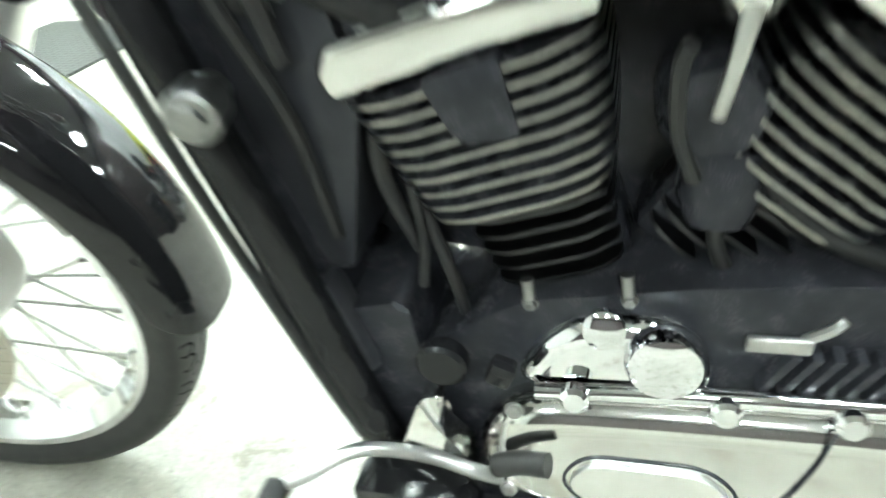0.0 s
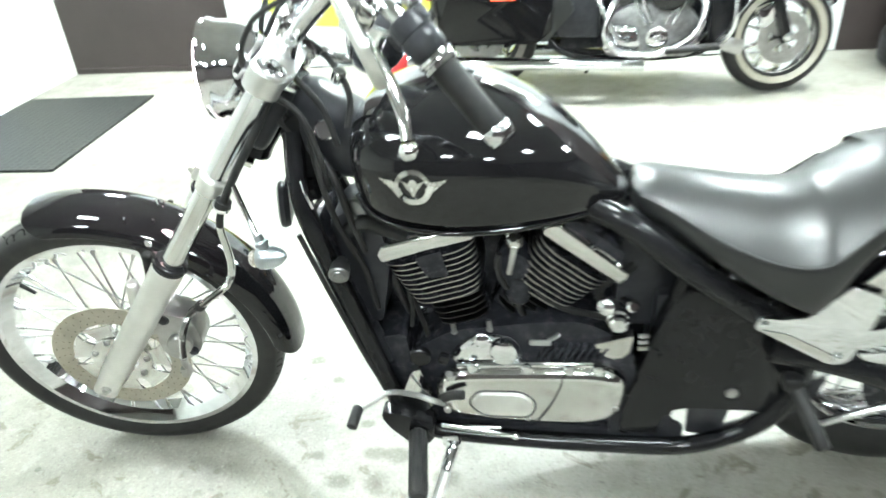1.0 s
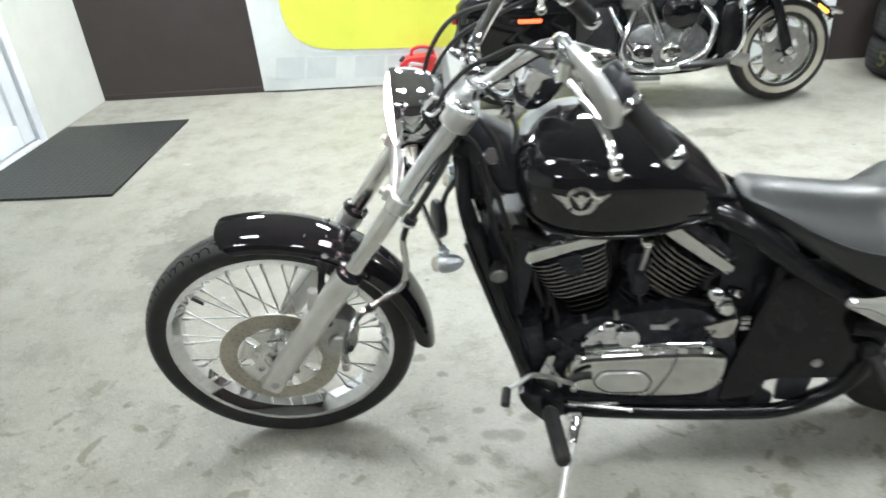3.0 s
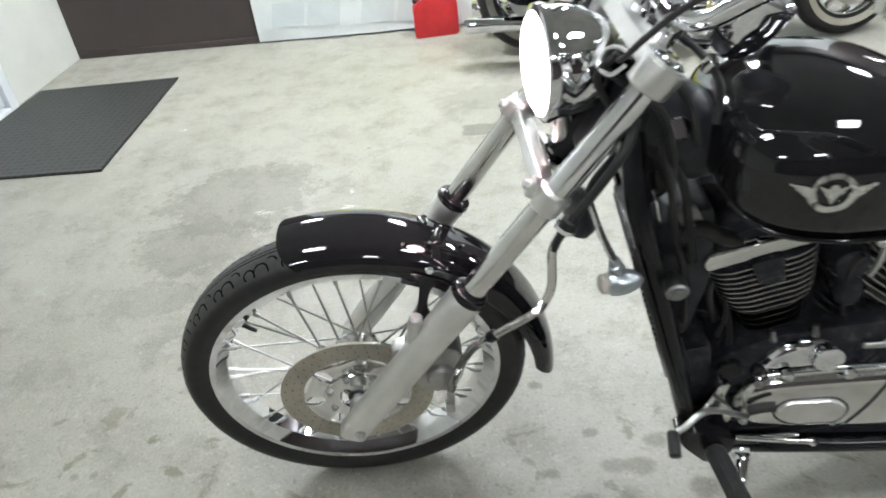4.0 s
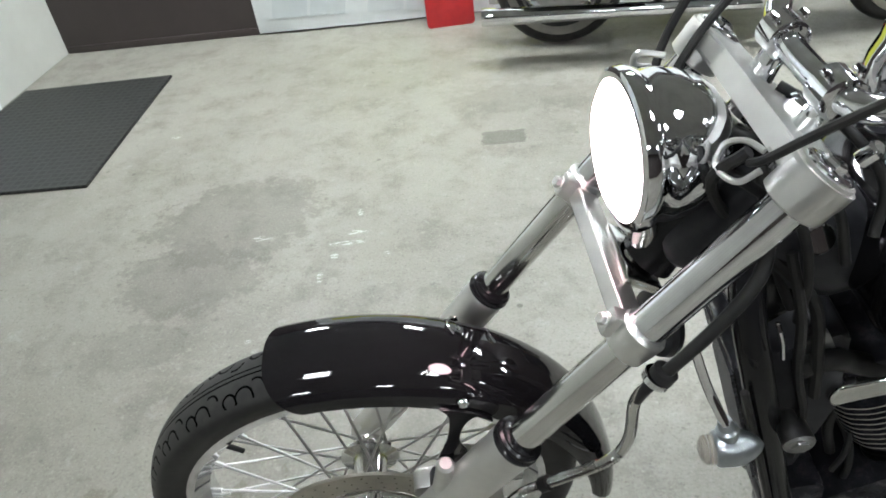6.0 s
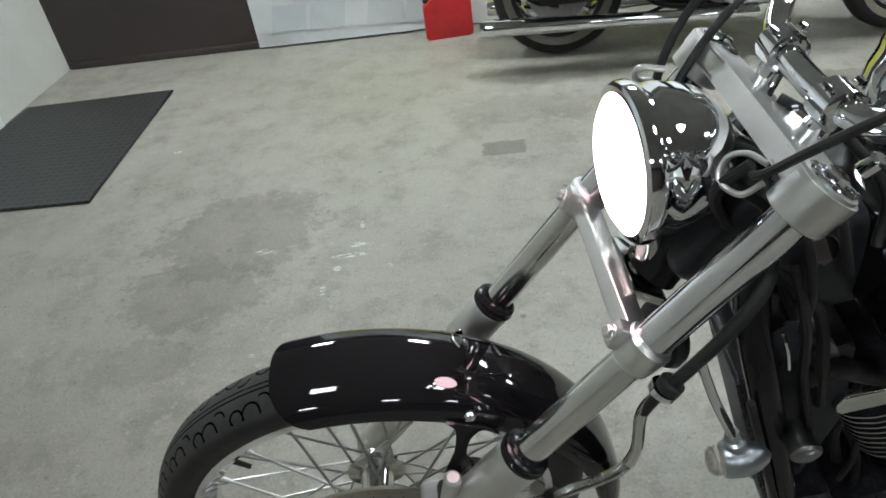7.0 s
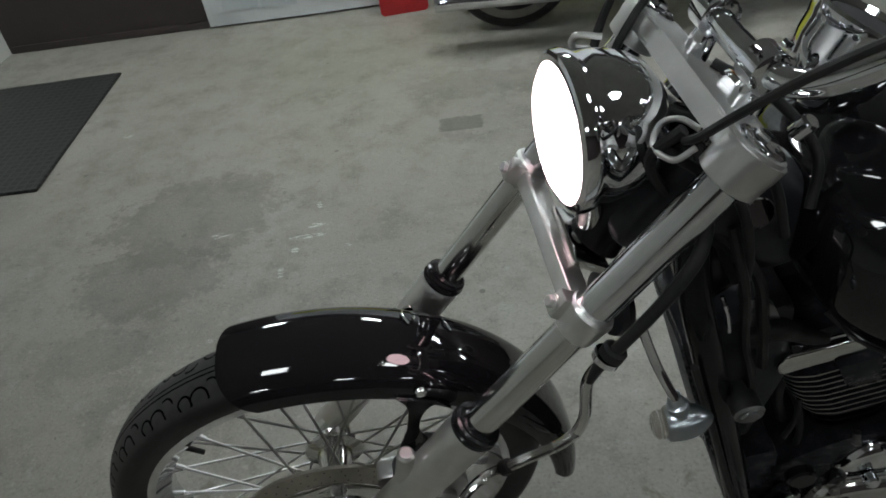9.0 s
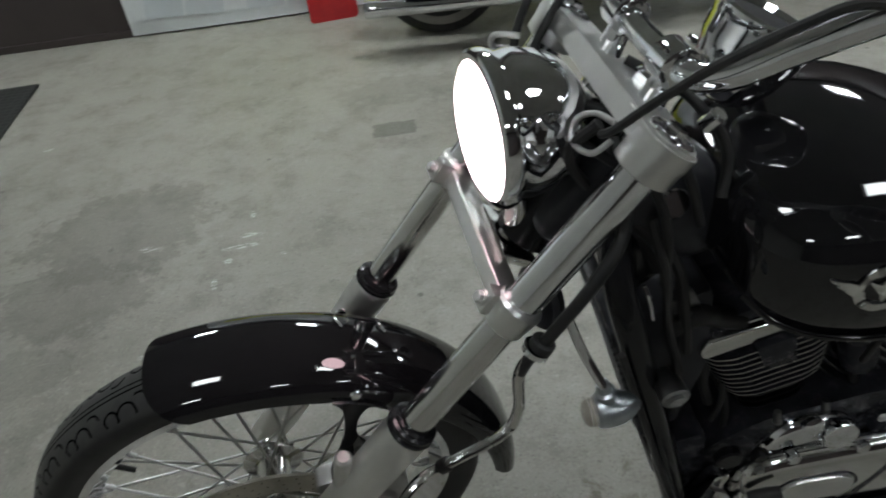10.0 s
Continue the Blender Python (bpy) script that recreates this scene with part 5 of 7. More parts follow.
for sgn in (-1, 1):
    tube(bead, [(x, sgn * w * 0.935, zb + 0.005) for x, w, zb, zt, zw in TANK[2:-1]], 0.0048, 10, 4)
part("tank_seam", bead, "paint", tank, "rolled lower seam of the tank")
for sgn in (-1, 1):
    part("tank_trim", tube(BM(), [(0.235, sgn * 0.106, 0.752), (0.27, sgn * 0.086, 0.748), (0.315, sgn * 0.058, 0.742)], 0.004, 8), "paint", tank)
# added strip in place of a reflection seen in the tank's paint
con = BM()
rings = []
for x, w, z, h in ((0.085, 0.006, 0.928, 0.004), (0.095, 0.016, 0.927, 0.008), (0.13, 0.020, 0.916, 0.010), (0.17, 0.017, 0.897, 0.009), (0.205, 0.006, 0.874, 0.004)):
    rings.append([Vector((x, w * math.cos(math.pi * i / 10), z - 0.006 + h * math.sin(math.pi * i / 10) ** 0.7)) for i in range(11)])
loft(con, rings)
part("tank_glint_strip", con, "chrome", tank, "slim chrome strip standing in for a reflection on the tank top")
# winged emblem on both tank sides: shield ring, wings and a notch
def on_tank(x, z):
    """The tank's side at x, z."""
    rows = finer(TANK)
    r = min(rows, key=lambda q: abs(q[0] - x))
    w, zb, zt, zw = r[1:]
    if z >= zw:
        s = min(1.0, max(0.0, (z - zw) / (zt - zw))) ** (1 / 0.85)
        return w * math.cos(math.asin(s)) ** 0.80
    s = min(1.0, max(0.0, (zw - z) / (zw - zb)))
    return w * (1 - 0.10 * (s * 5.6 / 6) ** 2)


def emblem(sgn):
    """A shield ring with a notched wing on each side and a vee in the middle."""
    ex, ez = 0.000, 0.834

    def piece(polys, name, parent, label=""):
        bm = BM()
        for poly in polys:
            b2 = BM()
            slab(b2, poly, 0, 0.002)
            merge(bm, b2)
        bmesh.ops.subdivide_edges(bm, edges=[e for e in bm.edges if e.calc_length() > 0.012], cuts=2)
        for v in bm.verts:
            v.co.y = sgn * (on_tank(v.co.x, v.co.z) + 0.0006 + v.co.y)
        return part(name, bm, "emblem", parent, label, sharp=20)

    ring = []
    for i in range(24):
        a0, a1 = radians(15 * i), radians(15 * (i + 1))
        r0 = 0.0225 if 15 * i < 180 else 0.0195
        ring.append([(ex + r * math.cos(a), ez - 0.002 + r * math.sin(a)) for r, a in ((r0, a0), (r0, a1), (0.0295, a1), (0.0295, a0))])
    shield = piece(ring, "emblem", tank, "silver winged shield emblem")
    for k in (-1, 1):
        out = [(0.0265, -0.012), (0.0265, 0.0085), (0.050, 0.0115), (0.0475, 0.0080), (0.0415, 0.0065), (0.0435, 0.0050), (0.0385, 0.0015), (0.0345, 0.0005), (0.0360, -0.0010), (0.0315, -0.0055), (0.0280, -0.0065)]
        piece([[(ex + k * (x + 0.0025), ez + z) for x, z in out]], "emblem_wing", shield)
    piece([[(ex - 0.018, ez + 0.010), (ex - 0.007, ez + 0.006), (ex - 0.003, ez + 0.012), (ex + 0.003, ez + 0.012), (ex + 0.007, ez + 0.006), (ex + 0.018, ez + 0.010), (ex + 0.006, ez - 0.006), (ex, ez - 0.018), (ex - 0.006, ez - 0.006)]], "emblem_vee", shield)


emblem(-1)
emblem(1)

# ---------------------------------------------------------------- seat
SEAT = [(0.343, 0.742, 0.736, 0.722, 0.030), (0.352, 0.752, 0.742, 0.712, 0.055), (0.375, 0.757, 0.738, 0.700, 0.074), (0.410, 0.755, 0.724, 0.684, 0.092), (0.460, 0.749, 0.700, 0.655, 0.116), (0.525, 0.738, 0.676, 0.617, 0.139),
        (0.585, 0.731, 0.663, 0.585, 0.150), (0.632, 0.733, 0.668, 0.568, 0.152), (0.660, 0.743, 0.690, 0.602, 0.148), (0.690, 0.763, 0.720, 0.658, 0.140), (0.730, 0.790, 0.752, 0.706, 0.130)]
PILL = [(0.726, 0.782, 0.748, 0.700, 0.131), (0.730, 0.789, 0.754, 0.706, 0.132), (0.775, 0.804, 0.772, 0.728, 0.126), (0.85, 0.815, 0.786, 0.742, 0.120), (0.92, 0.811, 0.784, 0.743, 0.112), (0.965, 0.796, 0.772, 0.742, 0.100), (1.000, 0.773, 0.760, 0.742, 0.078), (1.016, 0.756, 0.751, 0.740, 0.045)]


def seat_ring(x, zt, ze, zb, w):
    half = [(0.0, zb), (w * 0.80, zb), (w * 0.94, zb + 0.004), (w * 0.985, zb + 0.014), (w * 1.0, zb + (ze - zb) * 0.55), (w * 0.985, ze - 0.008), (w * 0.965, ze), (w * 0.93, ze + 0.004)]
    for i in range(1, 8):
        a = i / 7
        half.append((w * 0.93 * (1 - a), ze + 0.004 + (zt - ze - 0.004) * math.sin(math.pi / 2 * a) ** 0.9))
    return [Vector((x, -y, z)) for y, z in half] + [Vector((x, y, z)) for y, z in half[-2:0:-1]]


def pad(rows, name, label):
    return part(name, loft(BM(), [seat_ring(*r) for r in finer(rows, 4)]), "leather", bike, label, sharp=50)


rider = pad(SEAT, "rider_seat", "smooth black vinyl scooped rider seat")
pillion = pad(PILL, "pillion_seat", "smooth black vinyl pillion seat")
for rows, par in ((SEAT, rider), (PILL, pillion)):
    for sgn in (-1, 1):
        part("piping", tube(BM(), [(x, sgn * w * 0.972, ze + 0.001) for x, zt, ze, zb, w in rows[1:-1]], 0.0022, 6, 4), "leather", par)
strap = BM()
rings = []
for x, d in ((0.722, 0.0015), (0.728, 0.004), (0.752, 0.004), (0.757, 0.0015)):
    t = min(max((x - 0.726) / 0.05, 0), 1)
    r = [a + (b - a) * t for a, b in zip(PILL[1][1:], PILL[2][1:])]
    half = seat_ring(x, r[0] + d, r[1] + d, r[2], r[3] + d)[3:-3]
    rings.append(half)
loft(strap, rings, closed=False)
part("seat_strap", strap, "leather", pillion, "black vinyl strap across the seat")
sb = BM()
box(sb, (0.995, 0.0, 0.818), (0.022, 0.03, 0.016), Matrix.Rotation(0.7, 4, "Y"), 0.003)
cyl(sb, (0.985, 0, 0.80), (0.993, 0, 0.815), 0.006)
part("seat_knob", sb, "plastic", bike, "small black seat fastener")

# ---------------------------------------------------------------- rear end
G2 = [(-0.105, 0.335), (-0.106, 0.365), (-0.102, 0.388), (-0.088, 0.404), (-0.060, 0.414), (-0.03, 0.418), (0, 0.420), (0.03, 0.418), (0.060, 0.414), (0.088, 0.404), (0.102, 0.388), (0.106, 0.365), (0.105, 0.335)]
part("rear_mudguard", curved_guard([(y, r - 0.004) for y, r in G2], -8, 138, (4, 0), 48), "paint", bike, "glossy black rear mudguard", RG)
STRUT = [(0.700, 0.618), (0.735, 0.662), (0.775, 0.674), (0.85, 0.675), (0.945, 0.668), (0.985, 0.688), (1.020, 0.726), (1.046, 0.763), (1.064, 0.752), (1.072, 0.705), (1.095, 0.660), (1.113, 0.632), (1.073, 0.614), (0.918, 0.622), (0.813, 0.622), (0.762, 0.614), (0.737, 0.590)]
for sgn in (-1, 1):
    s = BM()
    slab(s, STRUT, sgn * 0.117, sgn * 0.126, 0.002)
    strut = part("fender_strut", s, "cast", bike, "polished metal mudguard strut")
    p = BM()
    slab(p, rounded([(0.544, 0.536), (0.552, 0.557), (0.588, 0.553), (0.634, 0.560), (0.652, 0.590), (0.682, 0.624), (0.738, 0.600), (0.728, 0.540), (0.708, 0.462), (0.680, 0.456)], 0.008), sgn * 0.131, sgn * 0.139, 0.002)
    plate = part("side_plate", p, "chrome", bike, "chrome plate joining seat rail and strut")
    p = BM()
    slab(p, rounded([(0.556, 0.532), (0.600, 0.524), (0.694, 0.470), (0.682, 0.461)], 0.004), sgn * 0.1385, sgn * 0.1405, 0.0008)
    part("plate_edge", p, "cast", plate, "polished lower edge of the plate")
    for x, z in ((0.560, 0.543), (0.690, 0.472), (0.80, 0.65), (0.90, 0.648), (1.01, 0.655), (1.045, 0.745)):
        part("bolt", hexbolt(BM(), (x, sgn * (0.139 if x < 0.7 else 0.126), z), (0, sgn, 0), 0.007, 0.006), "chrome", strut)
    rd = BM()
    tube(rd, [(0.755, sgn * 0.135, 0.668), (0.800, sgn * 0.160, 0.59), (0.842, sgn * 0.165, 0.518)], 0.0055, 10)
    tube(rd, [(0.880, sgn * 0.135, 0.672), (0.930, sgn * 0.160, 0.595), (0.978, sgn * 0.165, 0.522), (1.008, sgn * 0.165, 0.475)], 0.0055, 10)
    tube(rd, [(0.842, sgn * 0.165, 0.518), (0.905, sgn * 0.167, 0.518), (0.978, sgn * 0.165, 0.520)], 0.0055, 10)
    for x, z in ((0.755, 0.668), (0.880, 0.672)):
        lathe(rd, [(0, 0.011), (0.012, 0.011), (0.015, 0.008)], (x, sgn * 0.126, z), (0, sgn, 0), 14)
    part("bag_support", rd, "chrome", bike, "thin chrome bag support rods")
    sy = BM()
    tube(sy, [(1.030, sgn * 0.133, 0.700), (1.052, sgn * 0.133, 0.755), (1.058, sgn * 0.128, 0.84), (1.062, sgn * 0.10, 0.94), (1.085, sgn * 0.06, 1.05), (1.09, 0.0, 1.07)], 0.0075, 10)
    part("sissy_bar", sy, "chrome", bike, "chrome backrest bar")
    c = Vector((1.078, sgn * 0.165, 0.630))
    s = BM()
    lathe(s, [(-0.030, 0.002), (-0.026, 0.010), (-0.014, 0.0195), (0.004, 0.0245), (0.018, 0.0255), (0.024, 0.0235)], c, (1, 0, -0.05), 24)
    cyl(s, c + Vector((0.0, -sgn * 0.02, 0.01)), c + Vector((-0.02, -sgn * 0.045, 0.035)), 0.008)
    ind = part("rear_indicator", s, "greysignal", bike, "small bullet rear indicator")
    le = BM()
    lathe(le, [(0, 0.0225), (0.01, 0.0205), (0.016, 0.012), (0.018, 0.002)], c + Vector((0.024, 0, -0.001)), (1, 0, -0.05), 20)
    part("lens", le, "amber", ind, "amber lens")
bk = BM()
rings = []
for k in range(9):
    t = k / 8
    z = 0.822 + 0.20 * t
    x = 1.045 + 0.05 * t
    w = 0.115 * (1 - (2 * t - 1) ** 4 * 0.35)
    d = 0.034 * (1 - (2 * t - 1) ** 4 * 0.45)
    rings.append([Vector((x + d * math.cos(a) * (1 if math.cos(a) < 0 else 0.7), w * math.copysign(abs(math.sin(a)) ** 0.6, math.sin(a)), z - 0.012 * math.cos(a))) for a in [2 * math.pi * i / 24 for i in range(24)]])
loft(bk, rings)
part("backrest_pad", bk, "leather", bike, "black padded passenger backrest", sharp=70)
tl = BM()
lathe(tl, [(0, 0.045), (0.02, 0.043), (0.035, 0.03), (0.04, 0.01)], (1.265, 0, 0.56), (1, 0, 0.3), 24)
part("tail_lamp", tl, "redlens", bike, "red tail lamp on the mudguard")

for sgn in (-1, 1):
    s = BM()
    tube(s, [(0.60, sgn * 0.085, 0.45), (0.72, sgn * 0.100 + 0.04 * (sgn > 0), 0.432), (0.83, sgn * 0.105 + 0.07 * (sgn > 0), 0.392), (0.918, sgn * 0.105 + 0.075 * (sgn > 0), 0.352), (0.985, sgn * 0.105 + 0.075 * (sgn > 0), 0.345)], lambda t: 0.030 - 0.004 * t, 12, 6, flat=0.7)
    part("swing_arm", s, "frame", bike, "black swing arm")
    a = BM()
    lathe(a, [(0, 0.024), (0.006, 0.024), (0.008, 0.017)], (0.912, sgn * 0.120, 0.352), (0, sgn, 0), 24)
    lathe(a, [(0.006, 0.016), (0.018, 0.016), (0.021, 0.012)], (0.912, sgn * 0.120, 0.352), (0, sgn, 0), 6)
    cyl(a, (0.918, sgn * 0.122, 0.352), (0.998, sgn * 0.122, 0.357), 0.0055)
    lathe(a, [(0, 0.010), (0.006, 0.010)], (0.945, sgn * 0.122, 0.354), (1, 0, 0.06), 6)
    lathe(a, [(0, 0.010), (0.006, 0.010)], (0.968, sgn * 0.122, 0.355), (1, 0, 0.06), 6)
    part("axle_adjuster", a, "chrome", bike, "chrome axle nut and adjuster")
cg = BM()
slab(cg, rounded([(0.715, 0.500), (0.80, 0.520), (0.90, 0.522), (0.985, 0.505), (1.0, 0.485), (0.90, 0.488), (0.80, 0.482), (0.73, 0.462)], 0.008), -0.108, -0.075, 0.003)
slab(cg, rounded([(0.735, 0.455), (0.845, 0.470), (0.850, 0.440), (0.80, 0.435), (0.775, 0.42)], 0.006), -0.110, -0.106, 0.001)
part("chain_guard", cg, "chrome", bike, "chrome chain guard")
ag = BM()
slab(ag, rounded([(0.932, 0.432), (0.947, 0.466), (0.962, 0.482), (0.982, 0.480), (1.032, 0.443), (0.980, 0.450), (0.955, 0.415)], 0.005), -0.135, -0.131, 0.001)
part("bag_bracket", ag, "alu", bike, "flat satin metal bracket at the axle")
spk = lathe_ring(BM(), [(-0.098, 0.062), (-0.098, 0.108), (-0.092, 0.108), (-0.092, 0.062)], (0, 0, 0), (0, 1, 0), 48)
part("sprocket", spk, "engine", rear_rim, "dark rear sprocket")
lr = BM()
cyl(lr, (0.695, -0.130, 0.302), (0.830, -0.125, 0.360), 0.0075)
ball(lr, (0.830, -0.125, 0.360), 0.012, seg=10)
part("torque_rod", lr, "chrome", bike, "chrome rod beside the rear wheel")
for sgn in (-1, 1):
    pr = BM()
    cyl(pr, (0.652, sgn * 0.115, 0.372), (0.690, sgn * 0.190, 0.300), 0.0135, bev=0.003)
    box(pr, (0.645, sgn * 0.105, 0.382), (0.035, 0.03, 0.03), None, 0.006)
    part("rear_peg", pr, "rubber", bike, "black folded passenger peg")

# side covers with a slot through the lower edge
SC = [(0.433, 0.560), (0.405, 0.490), (0.378, 0.380), (0.357, 0.284), (0.348, 0.205), (0.425, 0.198), (0.437, 0.268), (0.470, 0.280), (0.608, 0.280), (0.640, 0.262), (0.668, 0.270), (0.690, 0.322), (0.668, 0.420), (0.560, 0.528), (0.480, 0.578)]
for sgn in (-1, 1):
    s = BM()
    slab(s, rounded(SC, 0.012, 3), sgn * 0.045, sgn * 0.084, 0.008)
    sc = part("side_cover", s, "frame", bike, "black side cover with a single screw")
    bl = BM()
    lathe(bl, [(0, 0.012), (0.003, 0.012), (0.005, 0.008), (0.005, 0.004)], (0.552, sgn * 0.084, 0.327), (0, sgn, 0), 20)
    part("screw", bl, "steel", sc, "steel screw")
bx = BM()
box(bx, (0.50, 0, 0.40), (0.20, 0.09, 0.26), None, 0.01)
slab(bx, rounded([(0.482, 0.20), (0.480, 0.262), (0.488, 0.30), (0.562, 0.30), (0.556, 0.262), (0.552, 0.236), (0.545, 0.20)], 0.008), -0.074, -0.064, 0.002)
slab(bx, rounded([(0.330, 0.18), (0.330, 0.30), (0.445, 0.30), (0.448, 0.232), (0.475, 0.222), (0.475, 0.18)], 0.008), -0.076, -0.066, 0.002)
slab(bx, rounded([(0.545, 0.19), (0.545, 0.214), (0.590, 0.235), (0.618, 0.265), (0.64, 0.30), (0.72, 0.36), (0.70, 0.28), (0.62, 0.20)], 0.006), -0.072, -0.062, 0.002)
part("battery_box", bx, "plastic", bike, "black box between the side covers")
# unseen right-side pipes, placed to stop back light reaching under the bike
for z0 in (0.0, 0.085):
    ex = BM()
    tube(ex, [(0.02, 0.125, 0.30 + z0), (0.12, 0.150, 0.23 + z0), (0.35, 0.185, 0.185 + z0), (0.7, 0.235, 0.185 + z0), (1.16, 0.245, 0.20 + z0)], lambda t: 0.022 + 0.018 * min(1, max(0, t * 3 - 1)), 16)
    part("exhaust_pipe", ex, "chrome", bike, "chrome exhaust pipe on the unseen right side, blocking light from behind")
# added tray, keeps light off the floor below the engine
lx = BM()
box(lx, (0.17, 0, 0.185), (0.50, 0.15, 0.03), None, 0.008)
part("shade_tray", lx, "plastic", bike, "added black tray between the lower frame rails, shading the floor below")

# ---------------------------------------------------------------- engine
cr = BM()
slab(cr, rounded([(-0.085, 0.215), (0.34, 0.205), (0.385, 0.30), (0.36, 0.43), (0.27, 0.485), (0.165, 0.478), (0.02, 0.455), (-0.065, 0.40), (-0.10, 0.31)], 0.03), -0.070, 0.075, 0.012)
crank = part("crankcase", cr, "engine", bike, "black cast engine case")


def cylinder_bank(base, lean, sgn_label):
    """One cylinder: finned barrel, finned head and rocker cover, along its own axis."""
    m = Matrix.Translation(base) @ Matrix.Rotation(lean, 4, "Y")
    b = BM()
    box(b, (0, 0, 0.10), (0.105, 0.105, 0.20), None, 0.012)
    bank = part("cylinder", b, "engine", bike, "black finned engine cylinder", m)
    rec = lambda hx, y0, y1: [Vector((-hx, y1)), Vector((-hx * 0.97, y0 + 0.012)), Vector((-hx * 0.55, y0)), Vector((hx * 0.55, y0)), Vector((hx * 0.97, y0 + 0.012)), Vector((hx, y1))]
    for k in range(6):
        z = 0.020 + 0.0145 * k
        f = BM()
        pts = rounded([(p.x, p.y) for p in rec(0.050 + 0.0015 * k, -0.078, 0.075)], 0.008, 2)
        b2 = BM()
        lo = [b2.verts.new((x, y, z)) for x, y in pts]
        hi = [b2.verts.new((x, y, z + 0.0032)) for x, y in pts]
        b2.faces.new(lo[::-1])
        b2.faces.new(hi)
        for i in range(len(pts)):
            j = (i + 1) % len(pts)
            b2.faces.new((lo[i], lo[j], hi[j], hi[i]))
        merge(f, b2)
        part("barrel_fin", f, "barrel", bank)
    return bank, m


def head_fins(bank, z0, n, step, wide, depth, lug, tip):
    """Stacked head fins with bright machined edges; the lower ones are narrower."""
    for k in range(n):
        t = k / (n - 1)
        z = z0 + step * k
        x0, x1 = wide(t)
        y = -depth
        outline = rounded([(x0, 0.07), (x0, y + 0.020), (x0 + 0.012, y + 0.006), (x0 + 0.035, y), (x1 - 0.035, y), (x1 - 0.012, y + 0.006), (x1, y + 0.020), (x1, 0.07)], 0.006, 2)
        f = BM()
        lo = [f.verts.new((x, yy, z + tip * ((x - (x0 + x1) / 2) / 0.08) ** 2)) for x, yy in outline]
        hi = [f.verts.new((v.co.x, v.co.y, v.co.z + 0.0027)) for v in lo]
        f.faces.new(lo[::-1])
        f.faces.new(hi)
        edge = []
        for i in range(len(lo)):
            j = (i + 1) % len(lo)
            edge.append(f.faces.new((lo[i], lo[j], hi[j], hi[i])))
        idx = [e for e in edge]
        for e in idx:
            e.material_index = 1
        me_ob = part("head_fin", f, "engine", bank)
        me_ob.data.materials.append(M["fin"])
    return bank


front_bank, FM = cylinder_bank(Vector((0.050, 0.030, 0.440)), radians(-17), "front")
head_fins(front_bank, 0.098, 9, 0.0118, lambda t: (-0.068 - 0.022 * t ** 0.8, 0.064 + 0.022 * t ** 0.6), 0.104, True, 0.004)
rear_bank, RM = cylinder_bank(Vector((0.134, 0.042, 0.450)), radians(38), "rear")
head_fins(rear_bank, 0.092, 9, 0.0118, lambda t: (-0.072 - 0.006 * t, 0.060 + 0.014 * t), 0.098, True, 0.003)
for bank, m in ((front_bank, FM), (rear_bank, RM)):
    lg = BM()
    slab(lg, rounded([(-0.018, 0.158), (0.022, 0.150), (0.026, 0.205), (-0.026, 0.205)], 0.006), -0.107, -0.06, 0.003)
    if bank is front_bank:
        part("casting_lug", lg, "engine", bank, "black casting lug between the fins")
    else:
        lg.free()
    rk = BM()
    pillow(rk, rounded([(-0.092, 0.207), (0.088, 0.207), (0.092, 0.216), (0.086, 0.236), (-0.080, 0.242), (-0.094, 0.226)], 0.007, 3), 0.09, -0.100, 0.005, 3)
    cover = part("rocker_cover", rk, "cast", bank, "polished rocker cover")
    up = BM()
    slab(up, rounded([(-0.070, 0.238), (0.070, 0.235), (0.055, 0.258), (-0.055, 0.262)], 0.008), -0.088, 0.08, 0.006)
    part("cover_cap", up, "engine", cover, "dark raised cover top")
    part("cap_edge", tube(BM(), [(-0.066, -0.086, 0.240), (0.0, -0.088, 0.240), (0.066, -0.086, 0.237)], 0.003, 8), "chrome", cover, "bright edge of the cover top")
    for x in (-0.065, 0.0, 0.06):
        part("cover_bolt", lathe(BM(), [(0, 0.0085), (0.004, 0.0085), (0.007, 0.006)], (x, -0.090, 0.236), (0, -0.3, 1), 12), "chrome", cover)
for x, z in ((0.026, 0.462), (0.094, 0.470)):
    lg = BM()
    cyl(lg, (x, -0.078, z + 0.02), (x + 0.002, -0.082, z), 0.005)
    hexbolt(lg, (x + 0.002, -0.082, z + 0.002), (0, -1, -0.2), 0.005, 0.005)
    part("cylinder_bolt", lg, "fargrey", front_bank.parent, "cylinder base bolt")
# alternator cover: a long rounded polished casting
CV = [(-0.010, 0.315), (0.006, 0.352), (0.040, 0.374), (0.110, 0.381), (0.200, 0.385), (0.285, 0.386), (0.328, 0.373), (0.348, 0.338), (0.340, 0.272), (0.305, 0.240), (0.250, 0.229), (0.150, 0.231), (0.060, 0.240), (0.012, 0.254), (-0.008, 0.283)]
CV = [(0.168 + (x - 0.168) * 1.055, z) for x, z in CV]
cv = BM()
pillow(cv, [(p.x, p.y) for p in smooth_line([(x, z) + (0,) for x, z in CV], 4, True)], -0.060, -0.104, 0.030, 8)
alt = part("engine_cover", cv, "cast", bike, "long polished engine side cover", sharp=60)
cv = BM()
pillow(cv, rounded([(0.052, 0.296), (0.070, 0.324), (0.155, 0.325), (0.180, 0.300), (0.168, 0.266), (0.078, 0.268)], 0.018, 4), -0.1035, -0.1095, 0.0020, 2)
part("raised_oval", cv, "alu", alt, "raised dull oval panel")
OV = rounded([(0.046, 0.296), (0.067, 0.330), (0.158, 0.331), (0.187, 0.300), (0.172, 0.260), (0.074, 0.262)], 0.020, 4)
